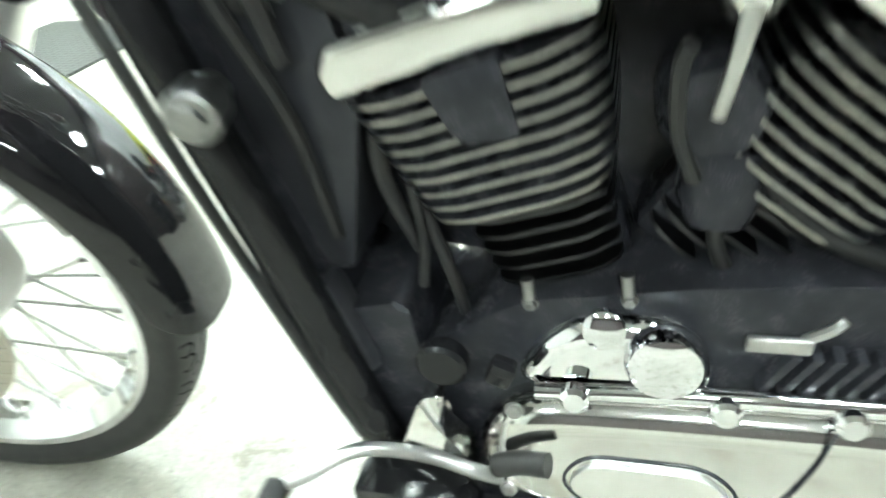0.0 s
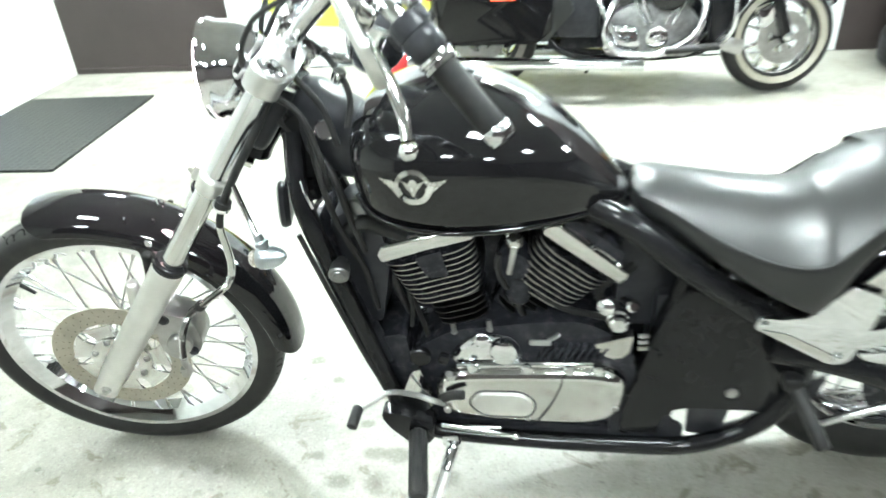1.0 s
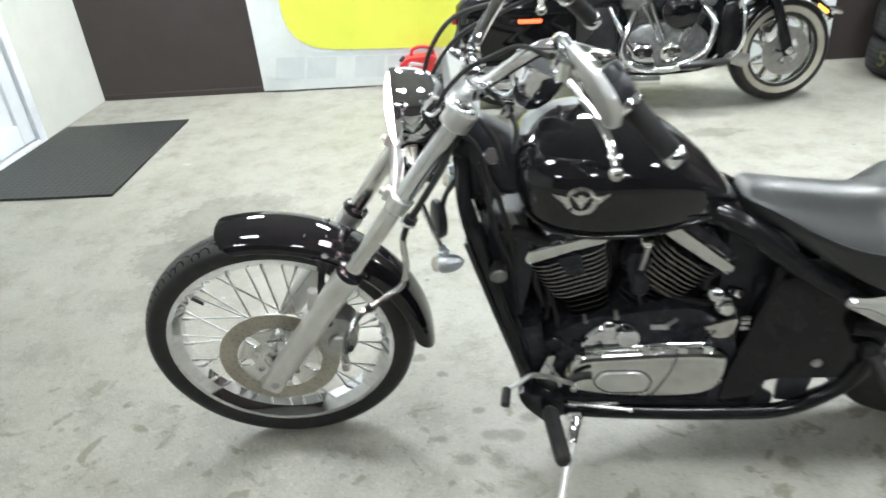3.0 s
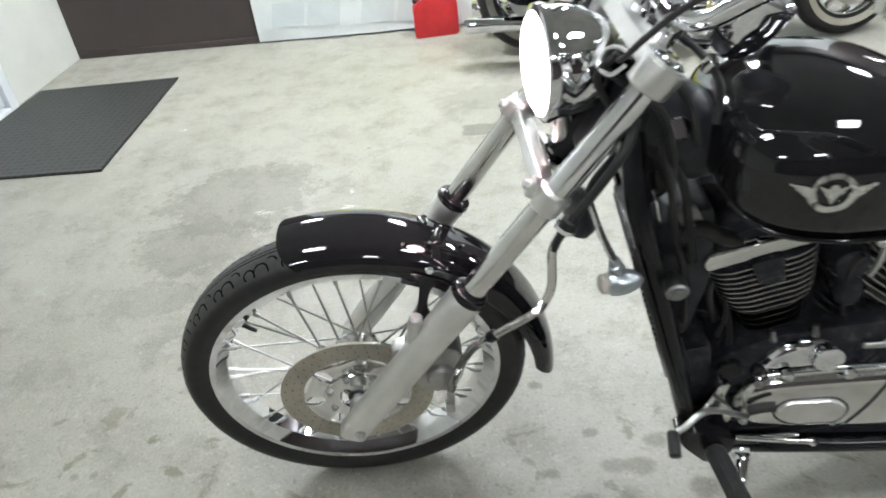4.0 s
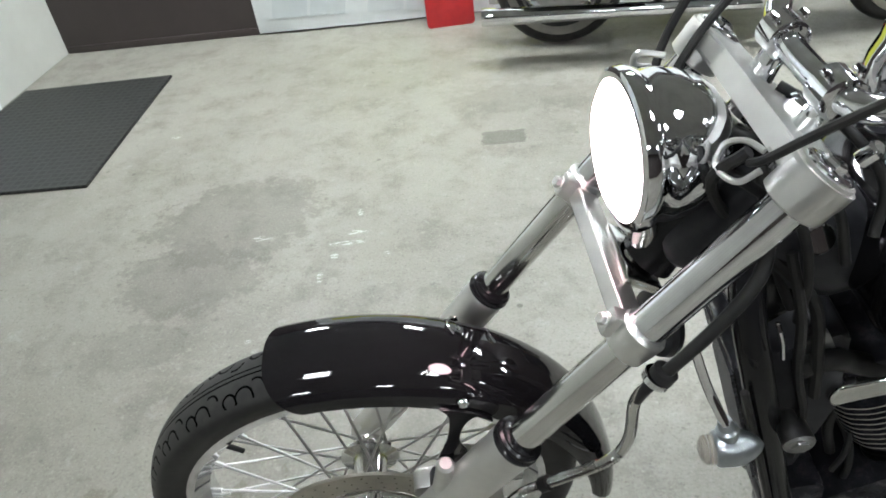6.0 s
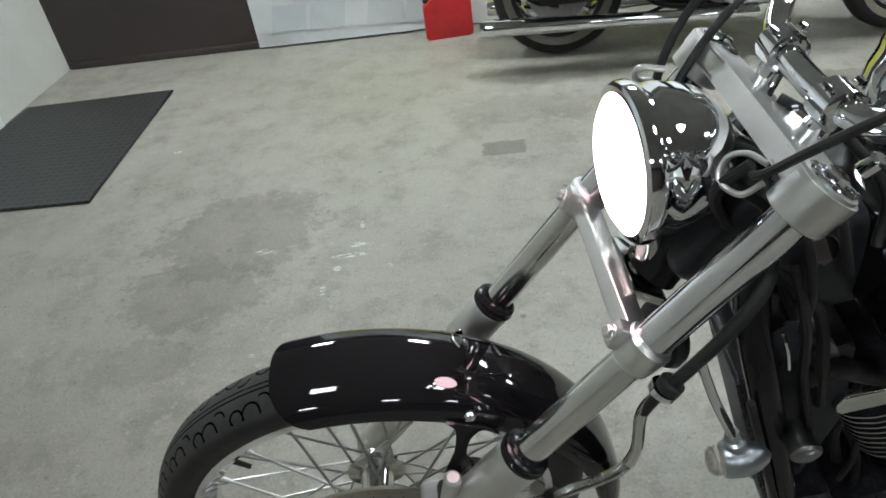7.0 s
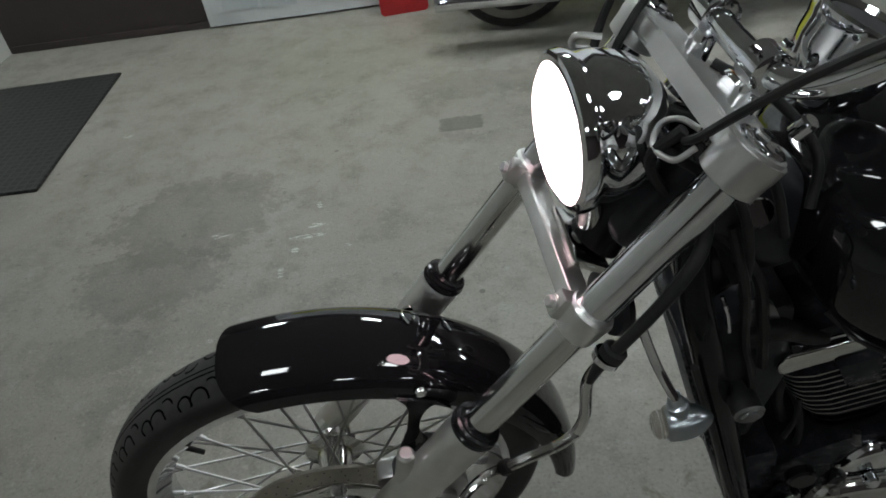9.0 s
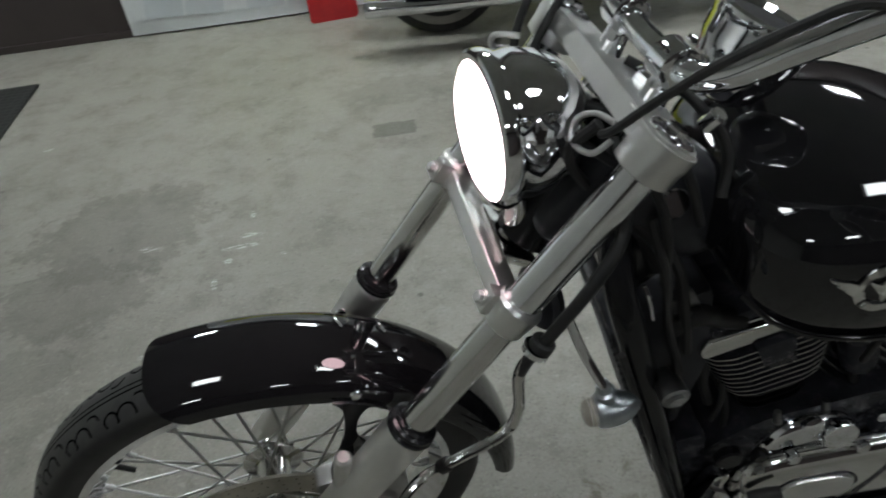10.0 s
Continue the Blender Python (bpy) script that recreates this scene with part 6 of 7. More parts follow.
part("oval_groove", tube(BM(), [(x, -0.1042, z) for x, z in OV], 0.0016, 6, 1, True), "engine", alt, "dark groove round the oval panel")
ln = BM()
tube(ln, [(0.236, -0.1045, 0.384), (0.228, -0.1055, 0.345), (0.212, -0.1055, 0.300), (0.185, -0.1055, 0.250), (0.170, -0.1045, 0.236)], 0.0013, 6)
part("cover_joint", ln, "engine", alt, "dark joint line across the cover")
rim_top = BM()
tube(rim_top, [(0.030, -0.088, 0.381), (0.110, -0.090, 0.390), (0.200, -0.090, 0.394), (0.290, -0.088, 0.394)], 0.0075, 12)
part("cover_flange", rim_top, "chrome", alt, "bright flange along the cover")
for x in (0.06, 0.165, 0.245, 0.30):
    part("flange_boss", lathe(BM(), [(0, 0.011), (0.010, 0.011), (0.013, 0.008)], (x, -0.094, 0.388), (0, -1, 0.2), 14), "chrome", alt)
for x, z in ((0.004, 0.268), (0.014, 0.368), (0.166, 0.255), (0.335, 0.29)):
    part("cover_bolt", hexbolt(BM(), (x, -0.098, z), (0, -1, 0), 0.0065, 0.006), "steel", alt)

GEAR_AT = Matrix.Translation((0.0, 0.028, -0.012))
cap = BM()
pillow(cap, [(p.x, p.y) for p in smooth_line([(x, z, 0) for x, z in ((0.018, 0.395), (0.030, 0.432), (0.060, 0.458), (0.098, 0.464), (0.128, 0.458), (0.150, 0.440), (0.153, 0.400), (0.085, 0.388))], 4, True)], -0.05, -0.116, 0.018, 5, GEAR_AT)
gearcase = part("gear_cover", cap, "chrome", bike, "domed chrome gear cover", sharp=60)
cc = BM()
lathe(cc, [(0, 0.028), (0.010, 0.028), (0.016, 0.025), (0.019, 0.016), (0.020, 0.003)], (0.122, -0.114, 0.437), (0, -1, 0.1), 28)
lathe(cc, [(0, 0.015), (0.006, 0.015), (0.009, 0.010)], (0.080, -0.116, 0.462), (0, -1, 0.3), 20)
part("cover_cap", warp(cc, GEAR_AT), "chrome", gearcase, "round chrome cap")
for k in range(9):
    x = 0.185 + 0.0135 * k
    part("rib", slab(BM(), [(x, 0.398), (x + 0.007, 0.398), (x + 0.025, 0.432), (x + 0.018, 0.432)], -0.086, -0.05, 0.001), "engine", crank)
pl = BM()
box(pl, (0.190, -0.098, 0.455), (0.040, 0.006, 0.012), None, 0.002)
tube(pl, [(0.205, -0.095, 0.458), (0.218, -0.098, 0.470), (0.225, -0.094, 0.474)], 0.004, 8)
part("clip_plate", pl, "steel", bike, "small steel plate")
pk = BM()
lathe(pk, [(-0.008, 0.010), (-0.004, 0.0155), (0.012, 0.016), (0.018, 0.012), (0.022, 0.008)], (0.146, -0.085, 0.678), (0, -1, 0), 22)
petcock = part("fuel_tap", pk, "cast", bike, "bright fuel tap under the tank")
pk = BM()
tube(pk, [(0.146, -0.104, 0.675), (0.142, -0.106, 0.650), (0.136, -0.104, 0.618)], lambda t: 0.0062 - 0.0015 * t, 10)
part("tap_lever", pk, "steel", petcock, "tap lever")
pk = BM()
tube(pk, [(0.120, -0.098, 0.655), (0.116, -0.094, 0.64), (0.118, -0.085, 0.60), (0.13, -0.07, 0.56)], 0.005, 8)
part("fuel_hose", pk, "rubber", bike, "thin black fuel hose")
kb = BM()
lathe(kb, [(0, 0.020), (0.010, 0.021), (0.014, 0.017), (0.026, 0.017), (0.030, 0.013)], (0.330, -0.070, 0.496), (0, -1, 0.1), 22)
lathe(kb, [(0, 0.016), (0.02, 0.016), (0.024, 0.010)], (0.312, -0.062, 0.52), (-0.3, -1, 0.4), 18)
lathe(kb, [(0, 0.013), (0.03, 0.012), (0.034, 0.008)], (0.345, -0.06, 0.525), (0.3, -1, 0.4), 18)
part("choke_knob", kb, "chrome", bike, "bright knobs beside the carburettor")
tp = BM()
slab(tp, rounded([(0.288, 0.440), (0.362, 0.465), (0.352, 0.412), (0.318, 0.405)], 0.008), -0.085, -0.06, 0.004)
part("sprocket_cover_tip", tp, "cast", bike, "bright triangular casting")
for k in range(3):
    part("connector", cyl(BM(), (0.372, -0.074, 0.425 + 0.015 * k), (0.388, -0.078, 0.43 + 0.015 * k), 0.0045, seg=10), "steel", bike, "small metal connector")
HOSES = [([(0.36, -0.05, 0.58), (0.33, -0.06, 0.56), (0.30, -0.055, 0.53), (0.30, -0.05, 0.50)], 0.009), ([(0.17, -0.07, 0.56), (0.20, -0.08, 0.52), (0.25, -0.078, 0.49), (0.31, -0.07, 0.47)], 0.007),
         ([(-0.07, -0.06, 0.56), (-0.05, -0.085, 0.52), (-0.035, -0.085, 0.46), (-0.03, -0.08, 0.42)], 0.005), ([(-0.055, -0.09, 0.545), (-0.052, -0.092, 0.50), (-0.058, -0.09, 0.455)], 0.004),
         ([(0.135, -0.055, 0.60), (0.150, -0.075, 0.55), (0.150, -0.078, 0.50), (0.165, -0.072, 0.46)], 0.006), ([(-0.10, -0.05, 0.70), (-0.075, -0.075, 0.62), (-0.08, -0.08, 0.55), (-0.06, -0.075, 0.48)], 0.007)]
for line, r in HOSES:
    part("engine_hose", tube(BM(), [(x, y + 0.032, z) for x, y, z in line], r, 10), "rubber", bike, "black hose beside the engine")
# added dark filler, hides the bright floor between the cylinders
ib = BM()
slab(ib, rounded([(-0.135, 0.44), (-0.165, 0.715), (0.34, 0.705), (0.40, 0.56), (0.35, 0.44), (0.0, 0.42)], 0.02), 0.035, 0.085, 0.008)
part("cylinder_filler", ib, "engine", bike, "added dark filler block behind the cylinders")
# added dark filler for the bright opening behind the rear head
tb = BM()
slab(tb, rounded([(0.33, 0.44), (0.335, 0.69), (0.42, 0.66), (0.50, 0.58), (0.49, 0.44)], 0.02), -0.02, 0.06, 0.008)
part("rear_filler", tb, "plastic", bike, "added dark filler block behind the rear cylinder")
cb = BM()
lathe(cb, [(-0.03, 0.030), (0.0, 0.036), (0.05, 0.036), (0.07, 0.028)], (0.142, 0.02, 0.585), (0, -1, 0.1), 24)
lathe(cb, [(0, 0.026), (0.03, 0.028), (0.05, 0.020)], (0.150, -0.030, 0.560), (0, -0.3, -1), 20)
part("carburettor", cb, "engine", bike, "dark carburettor between the cylinders")
# added dark plate over the white floor gap below the radiator
fp_ = BM()
slab(fp_, rounded([(-0.150, 0.43), (-0.07, 0.45), (-0.05, 0.24), (-0.085, 0.225), (-0.105, 0.27)], 0.012), -0.074, 0.074, 0.008)
part("front_filler_plate", fp_, "engine", bike, "added dark plate hiding the floor ahead of the engine")
# added dark filler between the down tubes and the front cylinder
cl_ = BM()
slab(cl_, rounded([(-0.185, 0.70), (-0.10, 0.735), (-0.085, 0.60), (-0.115, 0.46), (-0.150, 0.48)], 0.012), -0.058, 0.058, 0.008)
part("down_tube_filler", cl_, "plastic", bike, "added dark filler behind the radiator")

# shift linkage, peg and side stand
sh = BM()
lathe(sh, [(0, 0.020), (0.012, 0.0205), (0.015, 0.017)], (-0.040, -0.088, 0.410), (0, -1, 0), 24)
box(sh, (0.006, -0.098, 0.408), (0.020, 0.016, 0.022), Matrix.Rotation(0.4, 4, "Y"), 0.004)
bracket = part("shift_bracket", sh, "frame", bike, "black gear linkage bracket")
sh = BM()
slab(sh, rounded([(-0.088, 0.305), (-0.058, 0.382), (-0.038, 0.388), (-0.048, 0.348), (-0.028, 0.322), (-0.022, 0.288), (-0.05, 0.268)], 0.008), -0.110, -0.084, 0.003)
part("shift_arm", sh, "cast", bracket, "bright curved linkage arm")
sl = BM()
tube(sl, [(-0.152, -0.186, 0.356), (-0.130, -0.178, 0.364), (-0.096, -0.154, 0.369), (-0.055, -0.128, 0.338), (-0.018, -0.118, 0.312), (0.002, -0.112, 0.300)], lambda t: 0.0050 + 0.0016 * t, 10, 6, flat=0.7)
shift = part("shift_lever", sl, "steel", bike, "worn metal gear lever")
rb_ = BM()
cyl(rb_, (-0.152, -0.182, 0.356), (-0.157, -0.226, 0.348), 0.0105, bev=0.003)
part("toe_peg", rb_, "rubber", shift, "black rubber toe peg")
rb_ = BM()
tube(rb_, [(0.0, -0.116, 0.320), (0.020, -0.120, 0.332), (0.042, -0.124, 0.338)], 0.010, 12)
part("heel_rubber", rb_, "rubber", shift, "black rubber heel end")
lk = BM()
cyl(lk, (-0.010, -0.112, 0.238), (0.140, -0.104, 0.203), 0.0055)
ball(lk, (0.140, -0.104, 0.203), 0.009, seg=10)
cyl(lk, (0.02, -0.105, 0.226), (0.11, -0.10, 0.223), 0.005)
part("shift_rod", lk, "chrome", bike, "thin bright gear linkage rod")
pb = BM()
slab(pb, rounded([(-0.130, 0.285), (-0.095, 0.290), (-0.020, 0.262), (-0.022, 0.215), (-0.060, 0.190), (-0.110, 0.245)], 0.012), -0.135, -0.095, 0.005)
part("peg_bracket", pb, "frame", bike, "black footpeg bracket")
pgm = BM()
ribbed(pgm, (-0.055, -0.135, 0.238), (0.023, -0.155, -0.002), [(0, 0.014, 0), (0.004, 0.0175, 0), (0.012, 0.0178, 1), (0.145, 0.0178, 1), (0.152, 0.0175, 0), (0.157, 0.014, 0)], 12)
part("footpeg", pgm, "rubber", bike, "black rubber footpeg")
ss = BM()
foot = BIKE.inverted() @ Vector((-0.062, -0.165, 0.012))
tube(ss, [(0.010, -0.118, 0.172), Vector((0.010, -0.118, 0.172)).lerp(foot, 0.5), foot], lambda t: 0.0105 - 0.002 * t, 12)
stand = part("side_stand", ss, "alu", bike, "bright metal side stand, down")
fo = BM()
fm = Matrix.Translation(foot) @ BIKE.to_3x3().to_4x4().inverted()
box(fo, fm @ Vector((0.0, -0.012, -0.006)), (0.045, 0.055, 0.010), BIKE.to_3x3().to_4x4().inverted(), 0.003)
part("stand_foot", fo, "chrome", stand, "flat stand foot")
pv = BM()
lathe(pv, [(0, 0.017), (0.014, 0.017), (0.018, 0.013)], (0.012, -0.104, 0.176), (0, -1, 0), 20)
box(pv, (0.006, -0.108, 0.19), (0.035, 0.016, 0.03), None, 0.004)
ds_ = (foot - Vector((0.010, -0.118, 0.172))).normalized()
cyl(pv, Vector((0.010, -0.118, 0.172)) - ds_ * 0.012, Vector((0.010, -0.118, 0.172)) + ds_ * 0.050, 0.0145, 0.0125, bev=0.003)
part("stand_pivot", pv, "chrome", stand, "bright stand pivot")

# ---------------------------------------------------------------- touring motorcycle by the wall, nose to the east
FAR_YAW = -4.7
FAR = pose(-0.075, 2.94, 0, 0, 0, FAR_YAW) @ pose(0, 0, 0, -6, 0, 0)
far = thing("touring_motorcycle", FAR, "black touring motorcycle with whitewall tyres and chrome engine by the wall", "motorcycle")
FR = 0.315
WW = [(-0.052, 0.205), (-0.062, 0.235), (-0.066, 0.262), (-0.060, 0.288), (-0.045, 0.305), (-0.02, 0.313), (0, 0.315), (0.02, 0.313), (0.045, 0.305), (0.060, 0.288), (0.066, 0.262), (0.062, 0.235), (0.052, 0.205)]
FL = 1.45


def far_wheel(x, steer, k=1.0):
    at = Matrix.Translation((x, 0, FR * k)) @ Matrix.Rotation(radians(steer), 4, "Z") @ Matrix.Scale(k, 4)
    rim = part("wheel", lathe_ring(BM(), [(-0.05, 0.215), (-0.05, 0.200), (-0.02, 0.185), (0.02, 0.185), (0.05, 0.200), (0.05, 0.215), (0.04, 0.215), (0, 0.198), (-0.04, 0.215)], (0, 0, 0), (0, 1, 0), 56), "chrome", far, "chrome wheel rim", at)
    part("tyre", lathe_ring(BM(), WW, (0, 0, 0), (0, 1, 0), 64), "rubber", rim, "black tyre")
    part("whitewall", lathe_ring(BM(), [(-0.0600, 0.226), (-0.0688, 0.262), (-0.0660, 0.2625), (-0.0575, 0.226)], (0, 0, 0), (0, 1, 0), 64), "whitewall" if steer else "shadewall", rim, "cream whitewall band" if steer else "whitewall band toned grey for the shade under the saddlebag")
    hb = BM()
    lathe(hb, [(-0.07, 0.02), (-0.07, 0.045), (-0.05, 0.055), (0, 0.05), (0.05, 0.055), (0.07, 0.045), (0.07, 0.02)], (0, 0, 0), (0, 1, 0), 24)
    part("hub", hb, "cast", rim, "polished hub")
    sp = None
    for i in range(9):
        a = 2 * math.pi * i / 9
        b = BM()
        if sp is None:
            box(b, (0.118, 0, 0), (0.15, 0.05, 0.020), None, 0.006)
            sp = part("wheel_spoke", b, "cast", rim)
        else:
            again(sp, Matrix.Rotation(a, 4, "Y"), rim)
    dk = lathe_ring(BM(), [(-0.094, 0.085), (-0.094, 0.146), (-0.089, 0.146), (-0.089, 0.085)], (0, 0, 0), (0, 1, 0), 40)
    for i in range(5):
        a = 2 * math.pi * i / 5
        slab(dk, [(0.03 * math.cos(a - 0.5), 0.03 * math.sin(a - 0.5)), (0.09 * math.cos(a - 0.25), 0.09 * math.sin(a - 0.25)), (0.09 * math.cos(a + 0.25), 0.09 * math.sin(a + 0.25)), (0.03 * math.cos(a + 0.5), 0.03 * math.sin(a + 0.5))], -0.093, -0.088)
    part("brake_disc", dk, "steel", rim, "bright brake disc")
    return at


fw_at = far_wheel(FL, 14, 0.89)
BARS = Matrix.Translation((FL - 0.06, 0, 0)) @ Matrix.Rotation(radians(14), 4, "Z") @ Matrix.Translation((-FL + 0.06, 0, 0))
far_wheel(-0.07, 0)
fp = partial(part, parent=far)

GF = [(-0.088, 0.300), (-0.088, 0.325), (-0.080, 0.342), (-0.06, 0.353), (-0.03, 0.358), (0, 0.360), (0.03, 0.358), (0.06, 0.353), (0.080, 0.342), (0.088, 0.325), (0.088, 0.300)]
mg = part("front_mudguard", curved_guard([(y, r - 0.004) for y, r in GF], 32, 160, (0, 0), 36), "paint", far, "glossy black front mudguard", fw_at)
b = BM()
slab(b, rounded([(0.235, 0.232), (0.320, 0.190), (0.335, 0.205), (0.25, 0.255)], 0.01), -0.10, -0.02, 0.004)
part("bumper_trim", b, "chrome", mg, "chrome mudguard tip")
b = BM()
box(b, (0.205, -0.091, 0.232), (0.085, 0.008, 0.018), Matrix.Rotation(0.62, 4, "Y"), 0.003)
part("marker_light", b, "amberlit", mg, "lit amber marker strip")
b = BM()
tube(b, [(math.cos(radians(a)) * 0.302, -0.089, math.sin(radians(a)) * 0.302) for a in (34, 60, 90, 120, 155)], 0.006, 8)
part("edge_trim", b, "chrome", mg, "chrome edge trim")

for sgn in (-1, 1):
    fk = BM()
    tube(fk, [(FL + 0.01, sgn * 0.115, FR - 0.05), (FL - 0.10, sgn * 0.115, FR + 0.24), (FL - 0.20, sgn * 0.115, FR + 0.45)], lambda t: 0.030 - 0.006 * t, 16)
    part("fork_leg", fk, "frame", far, "black fork leg", BARS)
    cl = BM()
    slab(cl, rounded([(FL - 0.16, FR + 0.10), (FL - 0.09, FR + 0.14), (FL - 0.06, FR + 0.06), (FL - 0.12, FR + 0.01)], 0.02), sgn * 0.12, sgn * 0.07, 0.006)
    part("brake_caliper", cl, "chrome", far, "bright brake caliper", BARS)
    ax = BM()
    lathe(ax, [(0, 0.022), (0.02, 0.022), (0.03, 0.012)], (FL, sgn * 0.125, FR * 0.91), (0, sgn, 0), 18)
    part("axle_cap", ax, "chrome", far, "chrome axle cap", BARS)
bat = BM()
rings = []
for x, w, z0, z1 in ((FL - 0.36, 0.16, 0.80, 1.10), (FL - 0.28, 0.30, 0.76, 1.22), (FL - 0.18, 0.34, 0.74, 1.26), (FL - 0.08, 0.28, 0.76, 1.18), (FL + 0.02, 0.14, 0.82, 1.06)):
    rings.append([Vector((x, w * math.cos(a), (z0 + z1) / 2 + (z1 - z0) / 2 * math.sin(a))) for a in [2 * math.pi * i / 24 for i in range(24)]])
fp("fairing", loft(BM(), rings), "paint", label="black handlebar fairing")
bat.free()
hl = BM()
lathe(hl, [(0, 0.085), (0.03, 0.09), (0.05, 0.07), (0.06, 0.02)], (FL - 0.06, 0, 0.92), (1, 0, 0), 28)
fp("headlamp", hl, "chrome", label="round chrome headlamp")
for sgn in (-1, 1):
    for z in (0.66, 0.73):
        fp("spot_lamp", lathe(BM(), [(0, 0.030), (0.03, 0.032), (0.05, 0.02)], (FL - 0.20, sgn * 0.15, z), (0.5, sgn, 0), 18), "chrome", label="chrome lamp on the fork")

rings = []
for x, w, z0, z1 in ((0.62, 0.05, 0.66, 0.70), (0.66, 0.11, 0.64, 0.74), (0.76, 0.15, 0.635, 0.80), (0.90, 0.165, 0.64, 0.85), (1.04, 0.16, 0.66, 0.87), (1.14, 0.12, 0.70, 0.86), (1.18, 0.05, 0.75, 0.82)):
    rings.append([Vector((x, w * math.copysign(abs(math.cos(a)) ** 0.75, math.cos(a)), (z0 + z1) / 2 + (z1 - z0) / 2 * math.copysign(abs(math.sin(a)) ** 0.8, math.sin(a)))) for a in [2 * math.pi * i / 24 for i in range(24)]])
ft = fp("fuel_tank", loft(BM(), rings), "paint", label="glossy black fuel tank")
b = BM()
box(b, (0.93, -0.167, 0.755), (0.20, 0.004, 0.035), Matrix.Rotation(-0.08, 4, "Y"), 0.001)
part("tank_badge", b, "darkred", ft, "dark red tank badge bar")
rings = []
for x, w, z0, z1 in ((0.30, 0.06, 0.70, 0.80), (0.335, 0.13, 0.66, 0.82), (0.40, 0.15, 0.63, 0.755), (0.50, 0.15, 0.60, 0.685), (0.60, 0.13, 0.595, 0.675), (0.68, 0.10, 0.60, 0.72), (0.72, 0.06, 0.64, 0.745)):
    rings.append([Vector((x, w * math.copysign(abs(math.cos(a)) ** 0.6, math.cos(a)), (z0 + z1) / 2 + (z1 - z0) / 2 * math.copysign(abs(math.sin(a)) ** 0.7, math.sin(a)))) for a in [2 * math.pi * i / 24 for i in range(24)]])
fp("seat", loft(BM(), rings), "leather", label="scooped black solo seat", sharp=60)
rings = []
for x, w, z0, z1 in ((-0.34, 0.06, 0.40, 0.60), (-0.28, 0.11, 0.36, 0.655), (0.0, 0.11, 0.60, 0.69), (0.18, 0.105, 0.62, 0.70), (0.32, 0.09, 0.60, 0.69)):
    rings.append([Vector((x, w * math.copysign(abs(math.cos(a)) ** 0.7, math.cos(a)), (z0 + z1) / 2 + (z1 - z0) / 2 * math.copysign(abs(math.sin(a)) ** 0.8, math.sin(a)))) for a in [2 * math.pi * i / 20 for i in range(20)]])
fp("rear_mudguard", loft(BM(), rings), "paint", label="black rear mudguard", sharp=60)
b = BM()
box(b, (-0.352, 0, 0.52), (0.03, 0.11, 0.06), None, 0.01)
fp("tail_lamp", b, "redlens", label="red tail lamp")

for sgn in (-1, 1):
    b = BM()
    slab(b, rounded([(-0.235, 0.34), (-0.245, 0.55), (-0.15, 0.600), (0.27, 0.595), (0.345, 0.555), (0.34, 0.36), (0.26, 0.30), (-0.16, 0.295)], 0.03, 4), sgn * 0.17, sgn * 0.335, 0.018, seg=3)
    bag = part("saddlebag", b, "paint", far, "glossy black hard saddlebag")
    b = BM()
    slab(b, rounded([(-0.250, 0.552), (-0.155, 0.625), (0.265, 0.620), (0.348, 0.558)], 0.015, 3), sgn * 0.165, sgn * 0.342, 0.010)
    part("bag_lid", b, "paint", bag, "glossy saddlebag lid")
    b = BM()
    box(b, (0.10, sgn * 0.337, 0.525), (0.125, 0.006, 0.020), None, 0.002)
    part("reflector", b, "redlit" if sgn < 0 else "redlens", bag, "glowing red marker strip")
    b = BM()
    tube(b, [(-0.36, sgn * 0.235, 0.195), (0.10, sgn * 0.235, 0.187), (0.45, sgn * 0.225, 0.178), (0.80, sgn * 0.20, 0.168)], lambda t: 0.040 - 0.012 * min(1.0, t * 1.4), 18)
    part("exhaust", b, "chrome", far, "long chrome exhaust silencer")
    b = BM()
    lathe(b, [(0, 0.041), (0.05, 0.043), (0.07, 0.040), (0.071, 0.03)], (-0.36, sgn * 0.235, 0.195), (-1, 0, 0.02), 22)
    part("exhaust_tip", b, "chrome", far, "chrome exhaust tip")
    # crash bar and leather flap
    b = BM()
    tube(b, [(1.12, sgn * 0.05, 0.62), (1.17, sgn * 0.20, 0.60), (1.20, sgn * 0.27, 0.50), (1.20, sgn * 0.27, 0.36), (1.15, sgn * 0.20, 0.27), (1.08, sgn * 0.06, 0.24)], 0.011, 12)
    part("crash_bar", b, "chrome", far, "chrome engine guard bar")
    b = BM()
    slab(b, rounded([(1.110, 0.54), (1.180, 0.565), (1.195, 0.46), (1.195, 0.36), (1.15, 0.29), (1.095, 0.28), (1.10, 0.40)], 0.02), sgn * 0.13, sgn * 0.20, 0.015)
    part("leg_shield", b, "frame", far, "black lower leg guard")
    b = BM()
    box(b, (1.02, sgn * 0.24, 0.255), (0.26, 0.10, 0.022), Matrix.Rotation(-0.08, 4, "Y"), 0.008)
    part("footboard", b, "rubber", far, "black rider footboard")
    b = BM()
    slab(b, rounded([(0.28, 0.53), (0.40, 0.56), (0.44, 0.44), (0.30, 0.285), (0.235, 0.30)], 0.02), sgn * 0.17, sgn * 0.20, 0.006)
    part("side_panel", b, "leather", far, "black side panel")
    b = BM()
    tube(b, [(1.10, sgn * 0.12, 0.90), (1.06, sgn * 0.28, 1.02), (0.98, sgn * 0.36, 1.02), (0.88, sgn * 0.40, 0.98)], 0.013, 10)
    part("handlebar", b, "chrome", far, "chrome handlebar")
b = BM()
